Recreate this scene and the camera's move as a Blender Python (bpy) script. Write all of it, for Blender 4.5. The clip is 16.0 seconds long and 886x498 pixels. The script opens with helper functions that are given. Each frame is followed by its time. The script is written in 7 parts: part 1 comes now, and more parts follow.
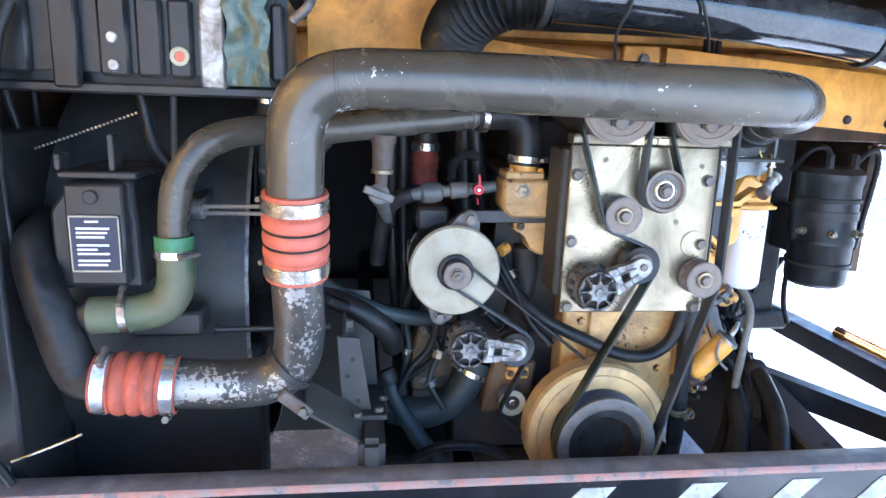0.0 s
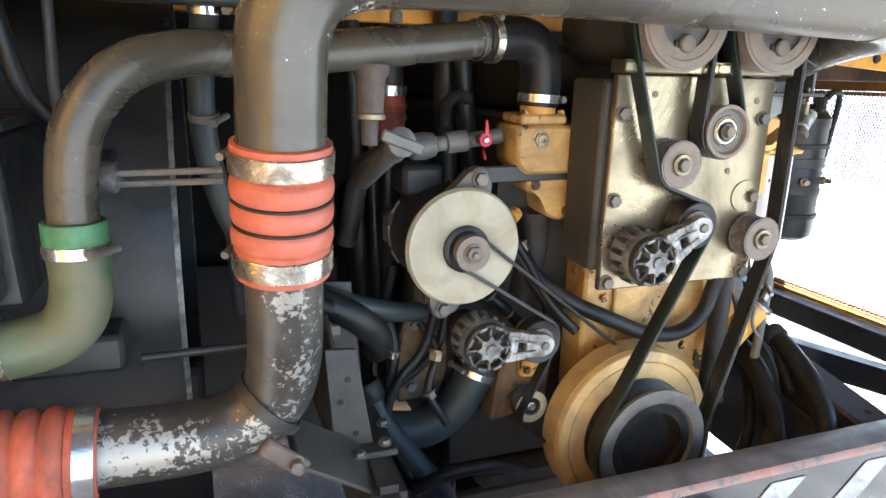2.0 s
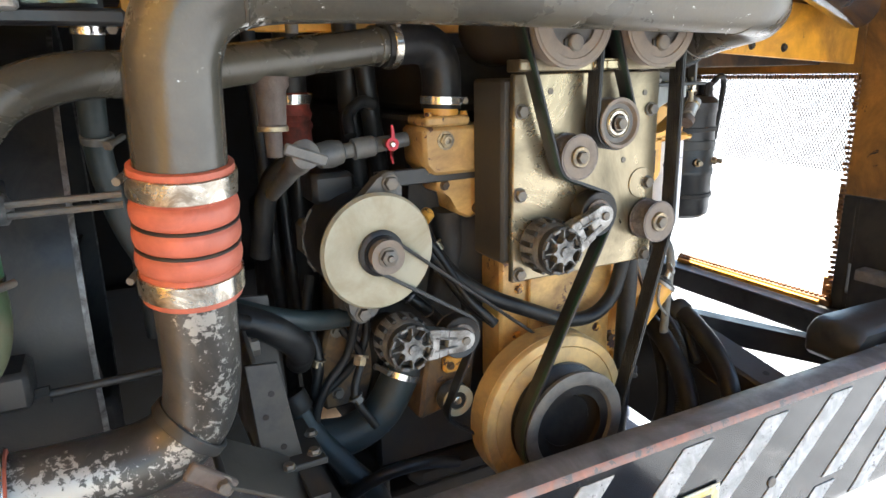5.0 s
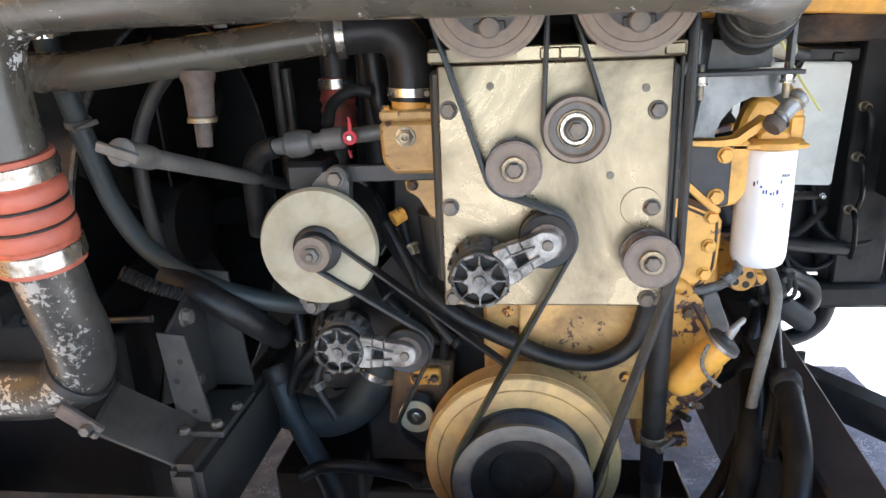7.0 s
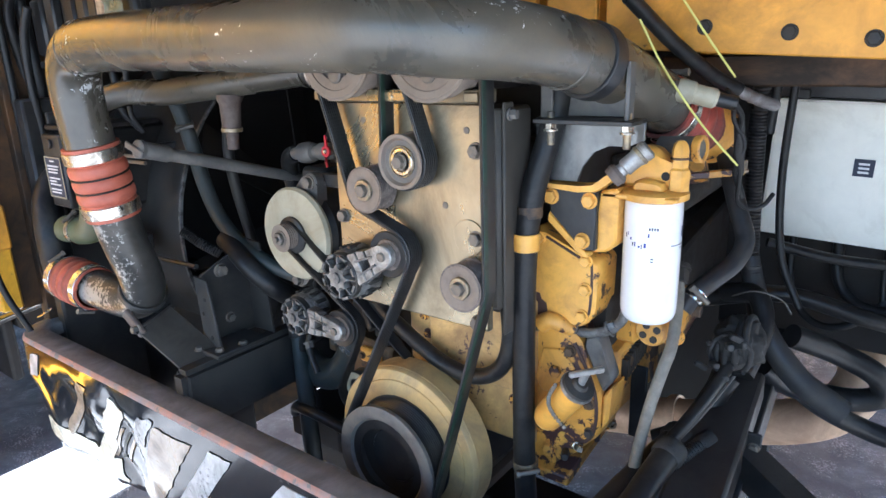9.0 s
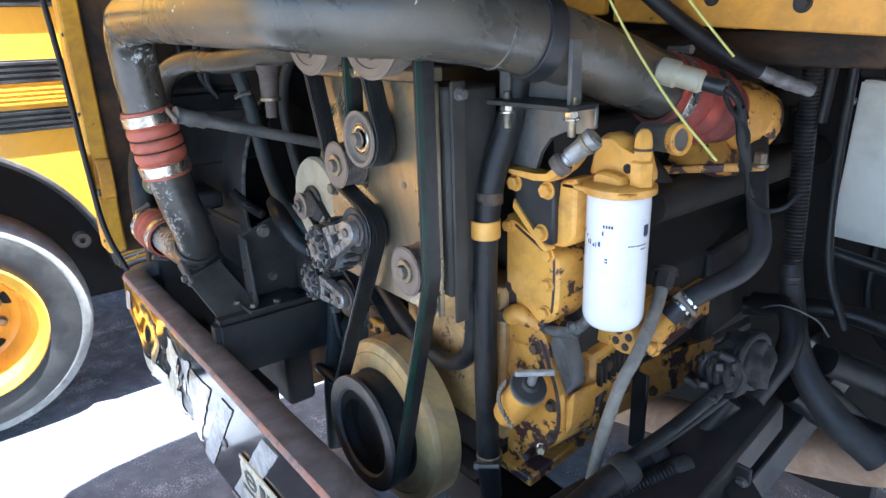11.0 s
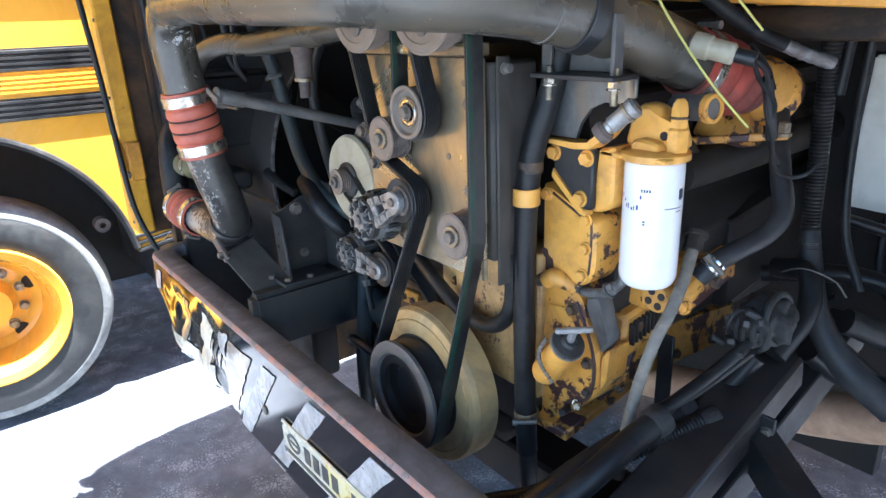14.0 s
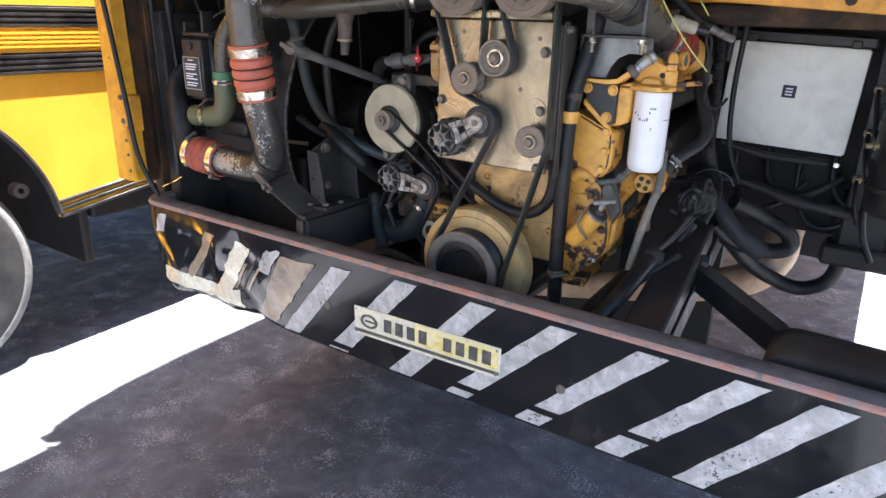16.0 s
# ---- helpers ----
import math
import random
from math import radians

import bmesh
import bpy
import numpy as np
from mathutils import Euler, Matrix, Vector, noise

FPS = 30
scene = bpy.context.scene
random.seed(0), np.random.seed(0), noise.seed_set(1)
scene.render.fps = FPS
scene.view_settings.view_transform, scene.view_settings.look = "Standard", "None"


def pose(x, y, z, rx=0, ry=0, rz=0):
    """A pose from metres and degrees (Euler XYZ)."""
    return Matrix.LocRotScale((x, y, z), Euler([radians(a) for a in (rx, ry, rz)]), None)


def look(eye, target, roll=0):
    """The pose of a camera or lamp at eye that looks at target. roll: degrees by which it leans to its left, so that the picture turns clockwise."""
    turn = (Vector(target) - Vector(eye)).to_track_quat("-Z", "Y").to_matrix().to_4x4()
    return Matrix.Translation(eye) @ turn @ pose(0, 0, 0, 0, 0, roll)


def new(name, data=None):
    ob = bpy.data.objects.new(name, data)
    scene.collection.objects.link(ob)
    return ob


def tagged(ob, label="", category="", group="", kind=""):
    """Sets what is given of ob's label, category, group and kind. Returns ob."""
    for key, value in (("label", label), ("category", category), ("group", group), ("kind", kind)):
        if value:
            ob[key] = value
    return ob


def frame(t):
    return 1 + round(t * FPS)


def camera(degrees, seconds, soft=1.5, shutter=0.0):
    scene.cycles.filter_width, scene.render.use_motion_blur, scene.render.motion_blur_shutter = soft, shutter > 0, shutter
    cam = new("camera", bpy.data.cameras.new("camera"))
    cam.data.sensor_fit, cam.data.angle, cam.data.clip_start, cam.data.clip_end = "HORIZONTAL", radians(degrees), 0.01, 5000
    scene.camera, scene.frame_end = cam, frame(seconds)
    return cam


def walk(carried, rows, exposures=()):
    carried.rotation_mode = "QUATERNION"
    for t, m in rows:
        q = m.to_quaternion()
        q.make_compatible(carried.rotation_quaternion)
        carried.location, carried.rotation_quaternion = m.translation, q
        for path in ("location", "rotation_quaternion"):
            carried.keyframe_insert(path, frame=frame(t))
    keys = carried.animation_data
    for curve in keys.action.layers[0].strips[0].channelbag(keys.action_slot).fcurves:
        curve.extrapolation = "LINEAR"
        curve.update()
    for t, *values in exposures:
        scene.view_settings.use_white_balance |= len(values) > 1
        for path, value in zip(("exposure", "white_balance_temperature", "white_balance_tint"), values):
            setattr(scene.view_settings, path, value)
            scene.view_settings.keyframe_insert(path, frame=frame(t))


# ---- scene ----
cam = camera(68.0, 16.0)
PATH = [
    (0, (-0.151, -0.045, 1.493), (0.107, 1.889, 1.054), 2.0),
    (0.5, (-0.183, 0.136, 1.481), (0.169, 2.049, 1.017), 0.3),
    (1, (-0.188, 0.214, 1.441), (0.204, 2.126, 1.003), -0.1),
    (1.5, (-0.215, 0.254, 1.423), (0.229, 2.148, 0.955), 0.3),
    (2, (-0.317, 0.307, 1.418), (0.345, 2.123, 0.905), 1.4),
    (2.5, (-0.322, 0.297, 1.422), (0.453, 2.07, 0.916), -0.5),
    (3, (-0.325, 0.286, 1.418), (0.496, 2.036, 0.907), -1.2),
    (3.5, (-0.337, 0.278, 1.421), (0.507, 2.023, 0.928), -0.9),
    (4, (-0.339, 0.277, 1.418), (0.506, 2.021, 0.925), -1.3),
    (4.5, (-0.341, 0.285, 1.42), (0.515, 2.021, 0.917), -0.9),
    (5, (-0.309, 0.289, 1.43), (0.563, 2.011, 0.909), -1.3),
    (5.2, (-0.281, 0.278, 1.437), (0.611, 1.985, 0.895), -2.4),
    (7.3, (0.446, 0.285, 1.458), (0.075, 2.154, 0.85), -3.4),
    (7.5, (0.518, 0.289, 1.464), (0.076, 2.139, 0.844), -4.2),
    (8, (0.726, 0.279, 1.482), (-0.021, 2.035, 0.88), -2.3),
    (8.2, (0.789, 0.295, 1.484), (-0.041, 2.016, 0.893), -2.0),
    (10.3, (1.18, 0.548, 1.49), (-0.31, 1.734, 0.881), -0.9),
    (10.5, (1.184, 0.572, 1.494), (-0.308, 1.745, 0.863), -0.7),
    (11, (1.194, 0.621, 1.49), (-0.314, 1.768, 0.85), -1.8),
    (11.5, (1.196, 0.641, 1.484), (-0.327, 1.766, 0.841), -1.8),
    (12, (1.195, 0.649, 1.484), (-0.327, 1.767, 0.825), -1.9),
    (12.5, (1.192, 0.65, 1.483), (-0.324, 1.768, 0.812), -1.8),
    (13, (1.194, 0.647, 1.48), (-0.32, 1.771, 0.814), -1.9),
    (13.5, (1.198, 0.628, 1.482), (-0.312, 1.756, 0.811), -2.0),
    (14, (1.203, 0.527, 1.479), (-0.292, 1.675, 0.809), -2.2),
    (14.5, (1.157, 0.379, 1.486), (-0.238, 1.663, 0.848), -2.9),
    (15, (1.126, 0.146, 1.476), (-0.094, 1.591, 0.825), -3.7),
    (15.5, (1.156, -0.01, 1.46), (0.028, 1.498, 0.787), -1.4),
    (16, (1.125, -0.194, 1.434), (0.091, 1.38, 0.76), 1.6),
]
EXPOSURES = [(0.0, 4.07, 5020, 8), (0.5, 4.16, 6200, 9), (1.0, 4.15, 6150, 7), (2.0, 3.92, 6150, 5), (2.5, 3.57, 6350, 5), (3.0, 3.55, 6500, 5), (5.2, 3.65, 6500, 5), (7.5, 3.70, 6120, 10), (8.2, 3.74, 5980, 9),
             (10.3, 3.46, 5390, 7), (14.0, 3.54, 5450, 7), (15.0, 3.51, 5850, 10), (16.0, 3.09, 6200, 14)]
walk(cam, [(t, look(eye, target, roll)) for t, eye, target, roll in PATH], EXPOSURES)

# ---- light ----
SUN_DIR = Vector((0.13, 0.15, 1.0)).normalized()
world = bpy.data.worlds.new("sky")
scene.world = world
world.use_nodes = True
_nt = world.node_tree
_sky = _nt.nodes.new("ShaderNodeTexSky")
_sky.sky_type = "NISHITA"
_sky.sun_disc = False
_sky.sun_elevation = math.asin(SUN_DIR.z)
_sky.sun_rotation = math.atan2(SUN_DIR.x, SUN_DIR.y)
_bg = _nt.nodes["Background"]
_bg.inputs[1].default_value = 0.055
_nt.links.new(_sky.outputs[0], _bg.inputs[0])
sun = new("sun", bpy.data.lights.new("sun", "SUN"))
sun.data.energy = 5.0
sun.data.angle = radians(0.53)
sun.data.color = (1.0, 0.95, 0.88)
sun.matrix_world = look(SUN_DIR * 20, (0, 0, 0))


# ---- materials ----
def rgb(c):
    return (c, c, c, 1) if not isinstance(c, tuple) else (*c, 1)


def mat(name, base, rough=0.5, metal=0.0, dirt=None, dirt_amt=0.4, dirt_scale=9.0, chip=None, chip_amt=0.35,
        chip_scale=30.0, chip_metal=0.0, bump=0.15, bump_scale=220.0, var=0.25, spec=0.4, coat=0.0,
        chip_low=0.0, chip_weight=0.8, chip_soft=0.025, chip_side=None):
    m = bpy.data.materials.new(name)
    m.use_nodes = True
    nt = m.node_tree
    b = nt.nodes["Principled BSDF"]
    b.inputs["Metallic"].default_value = metal
    b.inputs["Specular IOR Level"].default_value = spec
    b.inputs["Coat Weight"].default_value = coat
    tc = nt.nodes.new("ShaderNodeTexCoord")
    geo = nt.nodes.new("ShaderNodeNewGeometry")

    def tex(scale, detail=5.0, rough_=0.6, dist=0.0):
        n = nt.nodes.new("ShaderNodeTexNoise")
        n.inputs["Scale"].default_value = scale
        n.inputs["Detail"].default_value = detail
        n.inputs["Roughness"].default_value = rough_
        n.inputs["Distortion"].default_value = dist
        nt.links.new(tc.outputs["Object"], n.inputs["Vector"])
        return n.outputs["Fac"]

    def ramp(fac, lo, hi):
        r = nt.nodes.new("ShaderNodeMapRange")
        r.inputs["From Min"].default_value = lo
        r.inputs["From Max"].default_value = hi
        nt.links.new(fac, r.inputs["Value"])
        return r.outputs["Result"]

    def mix(fac, a, c, mode="MIX"):
        n = nt.nodes.new("ShaderNodeMix")
        n.data_type = "RGBA"
        n.blend_type = mode
        if isinstance(fac, float):
            n.inputs[0].default_value = fac
        else:
            nt.links.new(fac, n.inputs[0])
        for sock, v in ((n.inputs[6], a), (n.inputs[7], c)):
            if isinstance(v, tuple):
                sock.default_value = v
            else:
                nt.links.new(v, sock)
        return n.outputs[2]

    fine = tex(bump_scale, 4.0)
    mid = tex(dirt_scale * 3.1, 6.0, 0.65, 0.4)
    col = rgb(base)
    g = ramp(mid, 0.25, 0.75)
    dark = tuple(v * (1 - var) for v in col[:3]) + (1,)
    light = tuple(min(1.0, v * (1 + var)) for v in col[:3]) + (1,)
    col = mix(g, dark, light)
    rough_out = None
    if dirt is not None:
        d = ramp(tex(dirt_scale, 7.0, 0.68, 0.6), 0.62 - dirt_amt * 0.5, 0.82 - dirt_amt * 0.4)
        col = mix(d, col, rgb(dirt))
        rough_out = d
    h = nt.nodes.new("ShaderNodeMath")
    h.operation = "MULTIPLY_ADD"
    nt.links.new(mid, h.inputs[0])
    h.inputs[1].default_value = 0.6
    nt.links.new(fine, h.inputs[2])
    height = h.outputs[0]
    if chip is not None:
        lo = 0.74 - chip_amt * 0.42
        fac = tex(chip_scale, 9.0, 0.7, 0.3)
        if chip_low:
            w = nt.nodes.new("ShaderNodeMath")
            w.operation = "MULTIPLY_ADD"
            nt.links.new(tex(chip_low, 3.0, 0.55, 0.2), w.inputs[0])
            w.inputs[1].default_value = chip_weight
            w.inputs[2].default_value = -0.5 * chip_weight
            ad = nt.nodes.new("ShaderNodeMath")
            nt.links.new(fac, ad.inputs[0])
            nt.links.new(w.outputs[0], ad.inputs[1])
            fac = ad.outputs[0]
        if chip_side is not None:
            dp = nt.nodes.new("ShaderNodeVectorMath")
            dp.operation = "DOT_PRODUCT"
            nt.links.new(geo.outputs["Normal"], dp.inputs[0])
            dp.inputs[1].default_value = chip_side
            sd = nt.nodes.new("ShaderNodeMath")
            sd.operation = "ADD"
            nt.links.new(fac, sd.inputs[0])
            nt.links.new(ramp(dp.outputs["Value"], 0.25, 3.2), sd.inputs[1])
            fac = sd.outputs[0]
        c = ramp(fac, lo, lo + chip_soft)
        col = mix(c, col, rgb(chip))
        if chip_metal != metal:
            mm = nt.nodes.new("ShaderNodeMapRange")
            mm.inputs["To Min"].default_value = metal
            mm.inputs["To Max"].default_value = chip_metal
            nt.links.new(c, mm.inputs["Value"])
            nt.links.new(mm.outputs[0], b.inputs["Metallic"])
        s = nt.nodes.new("ShaderNodeMath")
        s.operation = "MULTIPLY_ADD"
        nt.links.new(c, s.inputs[0])
        s.inputs[1].default_value = -0.6
        nt.links.new(height, s.inputs[2])
        height = s.outputs[0]
    nt.links.new(col, b.inputs["Base Color"])
    rr = nt.nodes.new("ShaderNodeMapRange")
    rr.inputs["To Min"].default_value = max(0.03, rough - 0.12)
    rr.inputs["To Max"].default_value = min(1.0, rough + 0.16)
    nt.links.new(rough_out if rough_out is not None else g, rr.inputs["Value"])
    nt.links.new(rr.outputs[0], b.inputs["Roughness"])
    bp = nt.nodes.new("ShaderNodeBump")
    bp.inputs["Strength"].default_value = bump
    bp.inputs["Distance"].default_value = 0.002
    nt.links.new(height, bp.inputs["Height"])
    nt.links.new(bp.outputs[0], b.inputs["Normal"])
    return m


M_PIPE = mat("worn_dark_pipe_paint", (0.072, 0.065, 0.052), 0.34, 0.1, dirt=(0.125, 0.106, 0.076), dirt_amt=0.34, dirt_scale=4.5,
             chip=(0.72, 0.72, 0.70), chip_amt=0.135, chip_scale=85, chip_metal=0.2, var=0.25, spec=0.6, chip_low=9, chip_weight=0.7)
M_PIPE_BARE = mat("stripped_pipe_paint", (0.062, 0.058, 0.052), 0.4, 0.35, dirt=(0.13, 0.115, 0.095), dirt_amt=0.3, dirt_scale=7,
                  chip=(0.36, 0.345, 0.31), chip_amt=0.08, chip_scale=120, chip_metal=0.3, chip_low=14, chip_weight=0.7, chip_soft=0.05, chip_side=(0.35, -0.90, 0.30))
M_BOOT = mat("orange_silicone", (0.49, 0.13, 0.08), 0.55, 0, dirt=(0.30, 0.08, 0.05), dirt_amt=0.3, dirt_scale=14, var=0.15, bump=0.1)
M_BOOT_DULL = mat("grimy_orange_silicone", (0.50, 0.105, 0.055), 0.55, 0, dirt=(0.20, 0.065, 0.045), dirt_amt=0.5, dirt_scale=11, var=0.2, bump=0.1)
M_BOOT_OLD = mat("dull_red_silicone", (0.42, 0.07, 0.045), 0.6, 0, dirt=(0.14, 0.05, 0.04), dirt_amt=0.5, dirt_scale=14)
M_STEEL = mat("zinc_steel", (0.62, 0.58, 0.50), 0.28, 0.9, dirt=(0.22, 0.18, 0.14), dirt_amt=0.4, dirt_scale=30)
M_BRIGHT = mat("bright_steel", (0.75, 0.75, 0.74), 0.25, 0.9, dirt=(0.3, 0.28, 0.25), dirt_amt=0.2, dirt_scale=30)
M_PLATE = mat("oily_bare_plate", (0.39, 0.325, 0.215), 0.33, 0.78, dirt=(0.17, 0.14, 0.095), dirt_amt=0.5, dirt_scale=4.2,
              chip=(0.13, 0.11, 0.08), chip_amt=0.03, chip_scale=60, var=0.12, bump=0.08)
M_BOLT = mat("dusty_bolt_steel", (0.125, 0.117, 0.108), 0.55, 0.5, dirt=(0.23, 0.195, 0.155), dirt_amt=0.5, dirt_scale=40)
M_YELLOW = mat("engine_yellow_paint", (0.74, 0.37, 0.07), 0.42, 0, dirt=(0.40, 0.19, 0.05), dirt_amt=0.36, dirt_scale=10,
               chip=(0.065, 0.032, 0.03), chip_amt=0.455, chip_scale=34, var=0.12, chip_low=9, chip_weight=0.9)
M_YELLOW_CLEAN = mat("engine_yellow_paint_clean", (0.78, 0.40, 0.075), 0.4, 0, dirt=(0.48, 0.24, 0.06), dirt_amt=0.3, dirt_scale=12,
                     chip=(0.08, 0.045, 0.04), chip_amt=0.2, chip_scale=30, var=0.12, chip_low=8, chip_weight=0.7)
M_MAROON = mat("bare_maroon_primer", (0.055, 0.030, 0.028), 0.6, 0.05, dirt=(0.10, 0.06, 0.045), dirt_amt=0.4, dirt_scale=30, bump=0.3)
M_YELLOW_PALE = mat("faded_yellow_paint", (0.66, 0.415, 0.15), 0.45, 0, dirt=(0.30, 0.18, 0.075), dirt_amt=0.42, dirt_scale=8,
                    chip=(0.10, 0.055, 0.04), chip_amt=0.16, chip_scale=60, var=0.14, chip_low=8, chip_weight=0.7)
M_YELLOW_DIRTY = mat("grimy_yellow_paint", (0.25, 0.135, 0.045), 0.6, 0, dirt=(0.05, 0.04, 0.035), dirt_amt=0.62, dirt_scale=8,
                     chip=(0.06, 0.045, 0.04), chip_amt=0.3, chip_scale=22)
M_BLACK = mat("black_paint", (0.016, 0.016, 0.017), 0.4, 0, dirt=(0.04, 0.037, 0.034), dirt_amt=0.45, dirt_scale=9)
M_GRIME = mat("grimy_dark_iron", (0.018, 0.017, 0.017), 0.6, 0.1, dirt=(0.05, 0.04, 0.03), dirt_amt=0.45, dirt_scale=12, bump=0.3)
M_DARKSTEEL = mat("dusty_dark_steel", (0.028, 0.029, 0.031), 0.42, 0.25, dirt=(0.06, 0.056, 0.05), dirt_amt=0.5, dirt_scale=7,
                  chip=(0.16, 0.11, 0.08), chip_amt=0.06, chip_scale=24)
M_RUBBER = mat("black_rubber", (0.011, 0.011, 0.012), 0.45, 0, dirt=(0.032, 0.030, 0.027), dirt_amt=0.38, dirt_scale=18, bump=0.14, spec=0.28)
M_BELT = mat("belt_rubber", (0.015, 0.015, 0.016), 0.4, 0, dirt=(0.04, 0.038, 0.034), dirt_amt=0.3, dirt_scale=20, bump=0.05)
M_PULLEY = mat("dusty_pulley", (0.180, 0.143, 0.115), 0.62, 0.15, dirt=(0.25, 0.205, 0.16), dirt_amt=0.4, dirt_scale=26, var=0.15)
M_GROOVE = mat("worn_groove_steel", (0.20, 0.165, 0.145), 0.5, 0.4, dirt=(0.10, 0.085, 0.075), dirt_amt=0.5, dirt_scale=60)
M_CREAM = mat("cream_fan_plastic", (0.40, 0.365, 0.265), 0.5, 0, dirt=(0.30, 0.26, 0.17), dirt_amt=0.35, dirt_scale=9, var=0.06, bump=0.05)
M_DAMPER = mat("tan_damper_paint", (0.56, 0.385, 0.16), 0.48, 0.1, dirt=(0.32, 0.235, 0.13), dirt_amt=0.4, dirt_scale=9,
               chip=(0.15, 0.12, 0.10), chip_amt=0.07, chip_scale=40, var=0.1)
M_CAST = mat("cast_aluminium", (0.40, 0.39, 0.37), 0.45, 0.55, dirt=(0.14, 0.125, 0.11), dirt_amt=0.42, dirt_scale=28, bump=0.3)
M_CAST_DK = mat("dirty_cast_aluminium", (0.23, 0.225, 0.215), 0.5, 0.4, dirt=(0.075, 0.07, 0.065), dirt_amt=0.5, dirt_scale=34, bump=0.4)
M_WHITE = mat("white_filter_paint", (0.82, 0.82, 0.82), 0.32, 0, dirt=(0.62, 0.60, 0.56), dirt_amt=0.12, dirt_scale=18, var=0.03, bump=0.03, coat=0.3)
M_PANEL = mat("white_panel_paint", (0.87, 0.86, 0.76), 0.42, 0, dirt=(0.70, 0.68, 0.58), dirt_amt=0.25, dirt_scale=7, var=0.05, bump=0.04)
M_INK = mat("dark_print", (0.03, 0.035, 0.06), 0.5, 0, var=0.1)
M_BLUEINK = mat("blue_print", (0.03, 0.04, 0.22), 0.5, 0, var=0.2)
M_PRINTW = mat("white_print", (0.75, 0.75, 0.75), 0.5, 0, var=0.05)
M_GREEN = mat("green_hose", (0.072, 0.105, 0.056), 0.42, 0, dirt=(0.125, 0.12, 0.072), dirt_amt=0.55, dirt_scale=10)
M_TEALHOSE = mat("dirty_green_hose", (0.018, 0.029, 0.03), 0.5, 0, dirt=(0.042, 0.044, 0.042), dirt_amt=0.45, dirt_scale=12)
M_GREENPAINT = mat("green_paint_band", (0.06, 0.20, 0.09), 0.5, 0, dirt=(0.07, 0.12, 0.06), dirt_amt=0.4, dirt_scale=24)
M_GREENBACK = mat("green_belt_back", (0.011, 0.046, 0.029), 0.5, 0, dirt=(0.03, 0.035, 0.03), dirt_amt=0.4, dirt_scale=20, bump=0.05)
M_RED = mat("red_tap_paint", (0.45, 0.02, 0.035), 0.4, 0, var=0.2)
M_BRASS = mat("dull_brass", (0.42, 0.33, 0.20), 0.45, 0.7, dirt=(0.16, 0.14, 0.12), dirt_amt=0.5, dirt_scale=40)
M_GREYCAST = mat("grey_fitting", (0.10, 0.097, 0.092), 0.55, 0.2, dirt=(0.17, 0.155, 0.135), dirt_amt=0.45, dirt_scale=18)
M_REDCAST = mat("reddish_casting", (0.092, 0.066, 0.056), 0.7, 0.1, dirt=(0.15, 0.12, 0.10), dirt_amt=0.45, dirt_scale=26, bump=0.4)
M_BRAID = mat("braided_hose", (0.25, 0.225, 0.185), 0.6, 0.1, dirt=(0.17, 0.155, 0.13), dirt_amt=0.4, dirt_scale=20, bump=0.5, bump_scale=700)
M_BUMPER = mat("glossy_black_bumper", (0.009, 0.009, 0.010), 0.20, 0, dirt=(0.018, 0.017, 0.016), dirt_amt=0.3, dirt_scale=5,
               chip=(0.22, 0.15, 0.11), chip_amt=0.05, chip_scale=45, coat=0.3, bump=0.06, spec=0.45)
M_BUMPTOP = mat("worn_grey_flange", (0.22, 0.22, 0.222), 0.5, 0.0, dirt=(0.125, 0.12, 0.12), dirt_amt=0.45, dirt_scale=8,
                chip=(0.30, 0.10, 0.07), chip_amt=0.06, chip_scale=22, chip_low=5, chip_weight=0.6)
M_PRIMER = mat("red_primer_edge", (0.40, 0.19, 0.14), 0.6, 0, dirt=(0.26, 0.23, 0.22), dirt_amt=0.45, dirt_scale=18,
               chip=(0.17, 0.16, 0.155), chip_amt=0.42, chip_scale=26)
M_STRIPE = mat("worn_reflective_tape", (0.56, 0.56, 0.555), 0.42, 0.0, dirt=(0.34, 0.34, 0.325), dirt_amt=0.5, dirt_scale=24, coat=0.2, bump=0.6, bump_scale=160,
               chip=(0.10, 0.095, 0.09), chip_amt=0.29, chip_scale=120, chip_low=14, chip_weight=0.5)
M_BADGE = mat("cream_badge", (0.78, 0.75, 0.60), 0.35, 0.1, dirt=(0.6, 0.55, 0.38), dirt_amt=0.35, dirt_scale=22, coat=0.3)
M_MARK = mat("dark_grey_print", (0.07, 0.07, 0.065), 0.5, 0, dirt=(0.16, 0.15, 0.12), dirt_amt=0.3, dirt_scale=40, var=0.2)
M_BADGEY = mat("yellow_badge", (0.75, 0.63, 0.20), 0.35, 0.0, dirt=(0.78, 0.74, 0.55), dirt_amt=0.35, dirt_scale=22, coat=0.3)
M_BUS = mat("bus_yellow_paint", (0.90, 0.455, 0.05), 0.26, 0, dirt=(0.76, 0.38, 0.03), dirt_amt=0.3, dirt_scale=3, var=0.05, coat=0.5, bump=0.03)
M_WALLORANGE = mat("sooty_orange_wall", (0.44, 0.205, 0.045), 0.55, 0, dirt=(0.13, 0.075, 0.035), dirt_amt=0.52, dirt_scale=4,
                   chip=(0.05, 0.035, 0.025), chip_amt=0.22, chip_scale=9)
M_ORANGE = mat("dirty_orange_inner_paint", (0.74, 0.335, 0.035), 0.5, 0, dirt=(0.30, 0.14, 0.03), dirt_amt=0.32, dirt_scale=5,
               chip=(0.05, 0.035, 0.025), chip_amt=0.2, chip_scale=9)
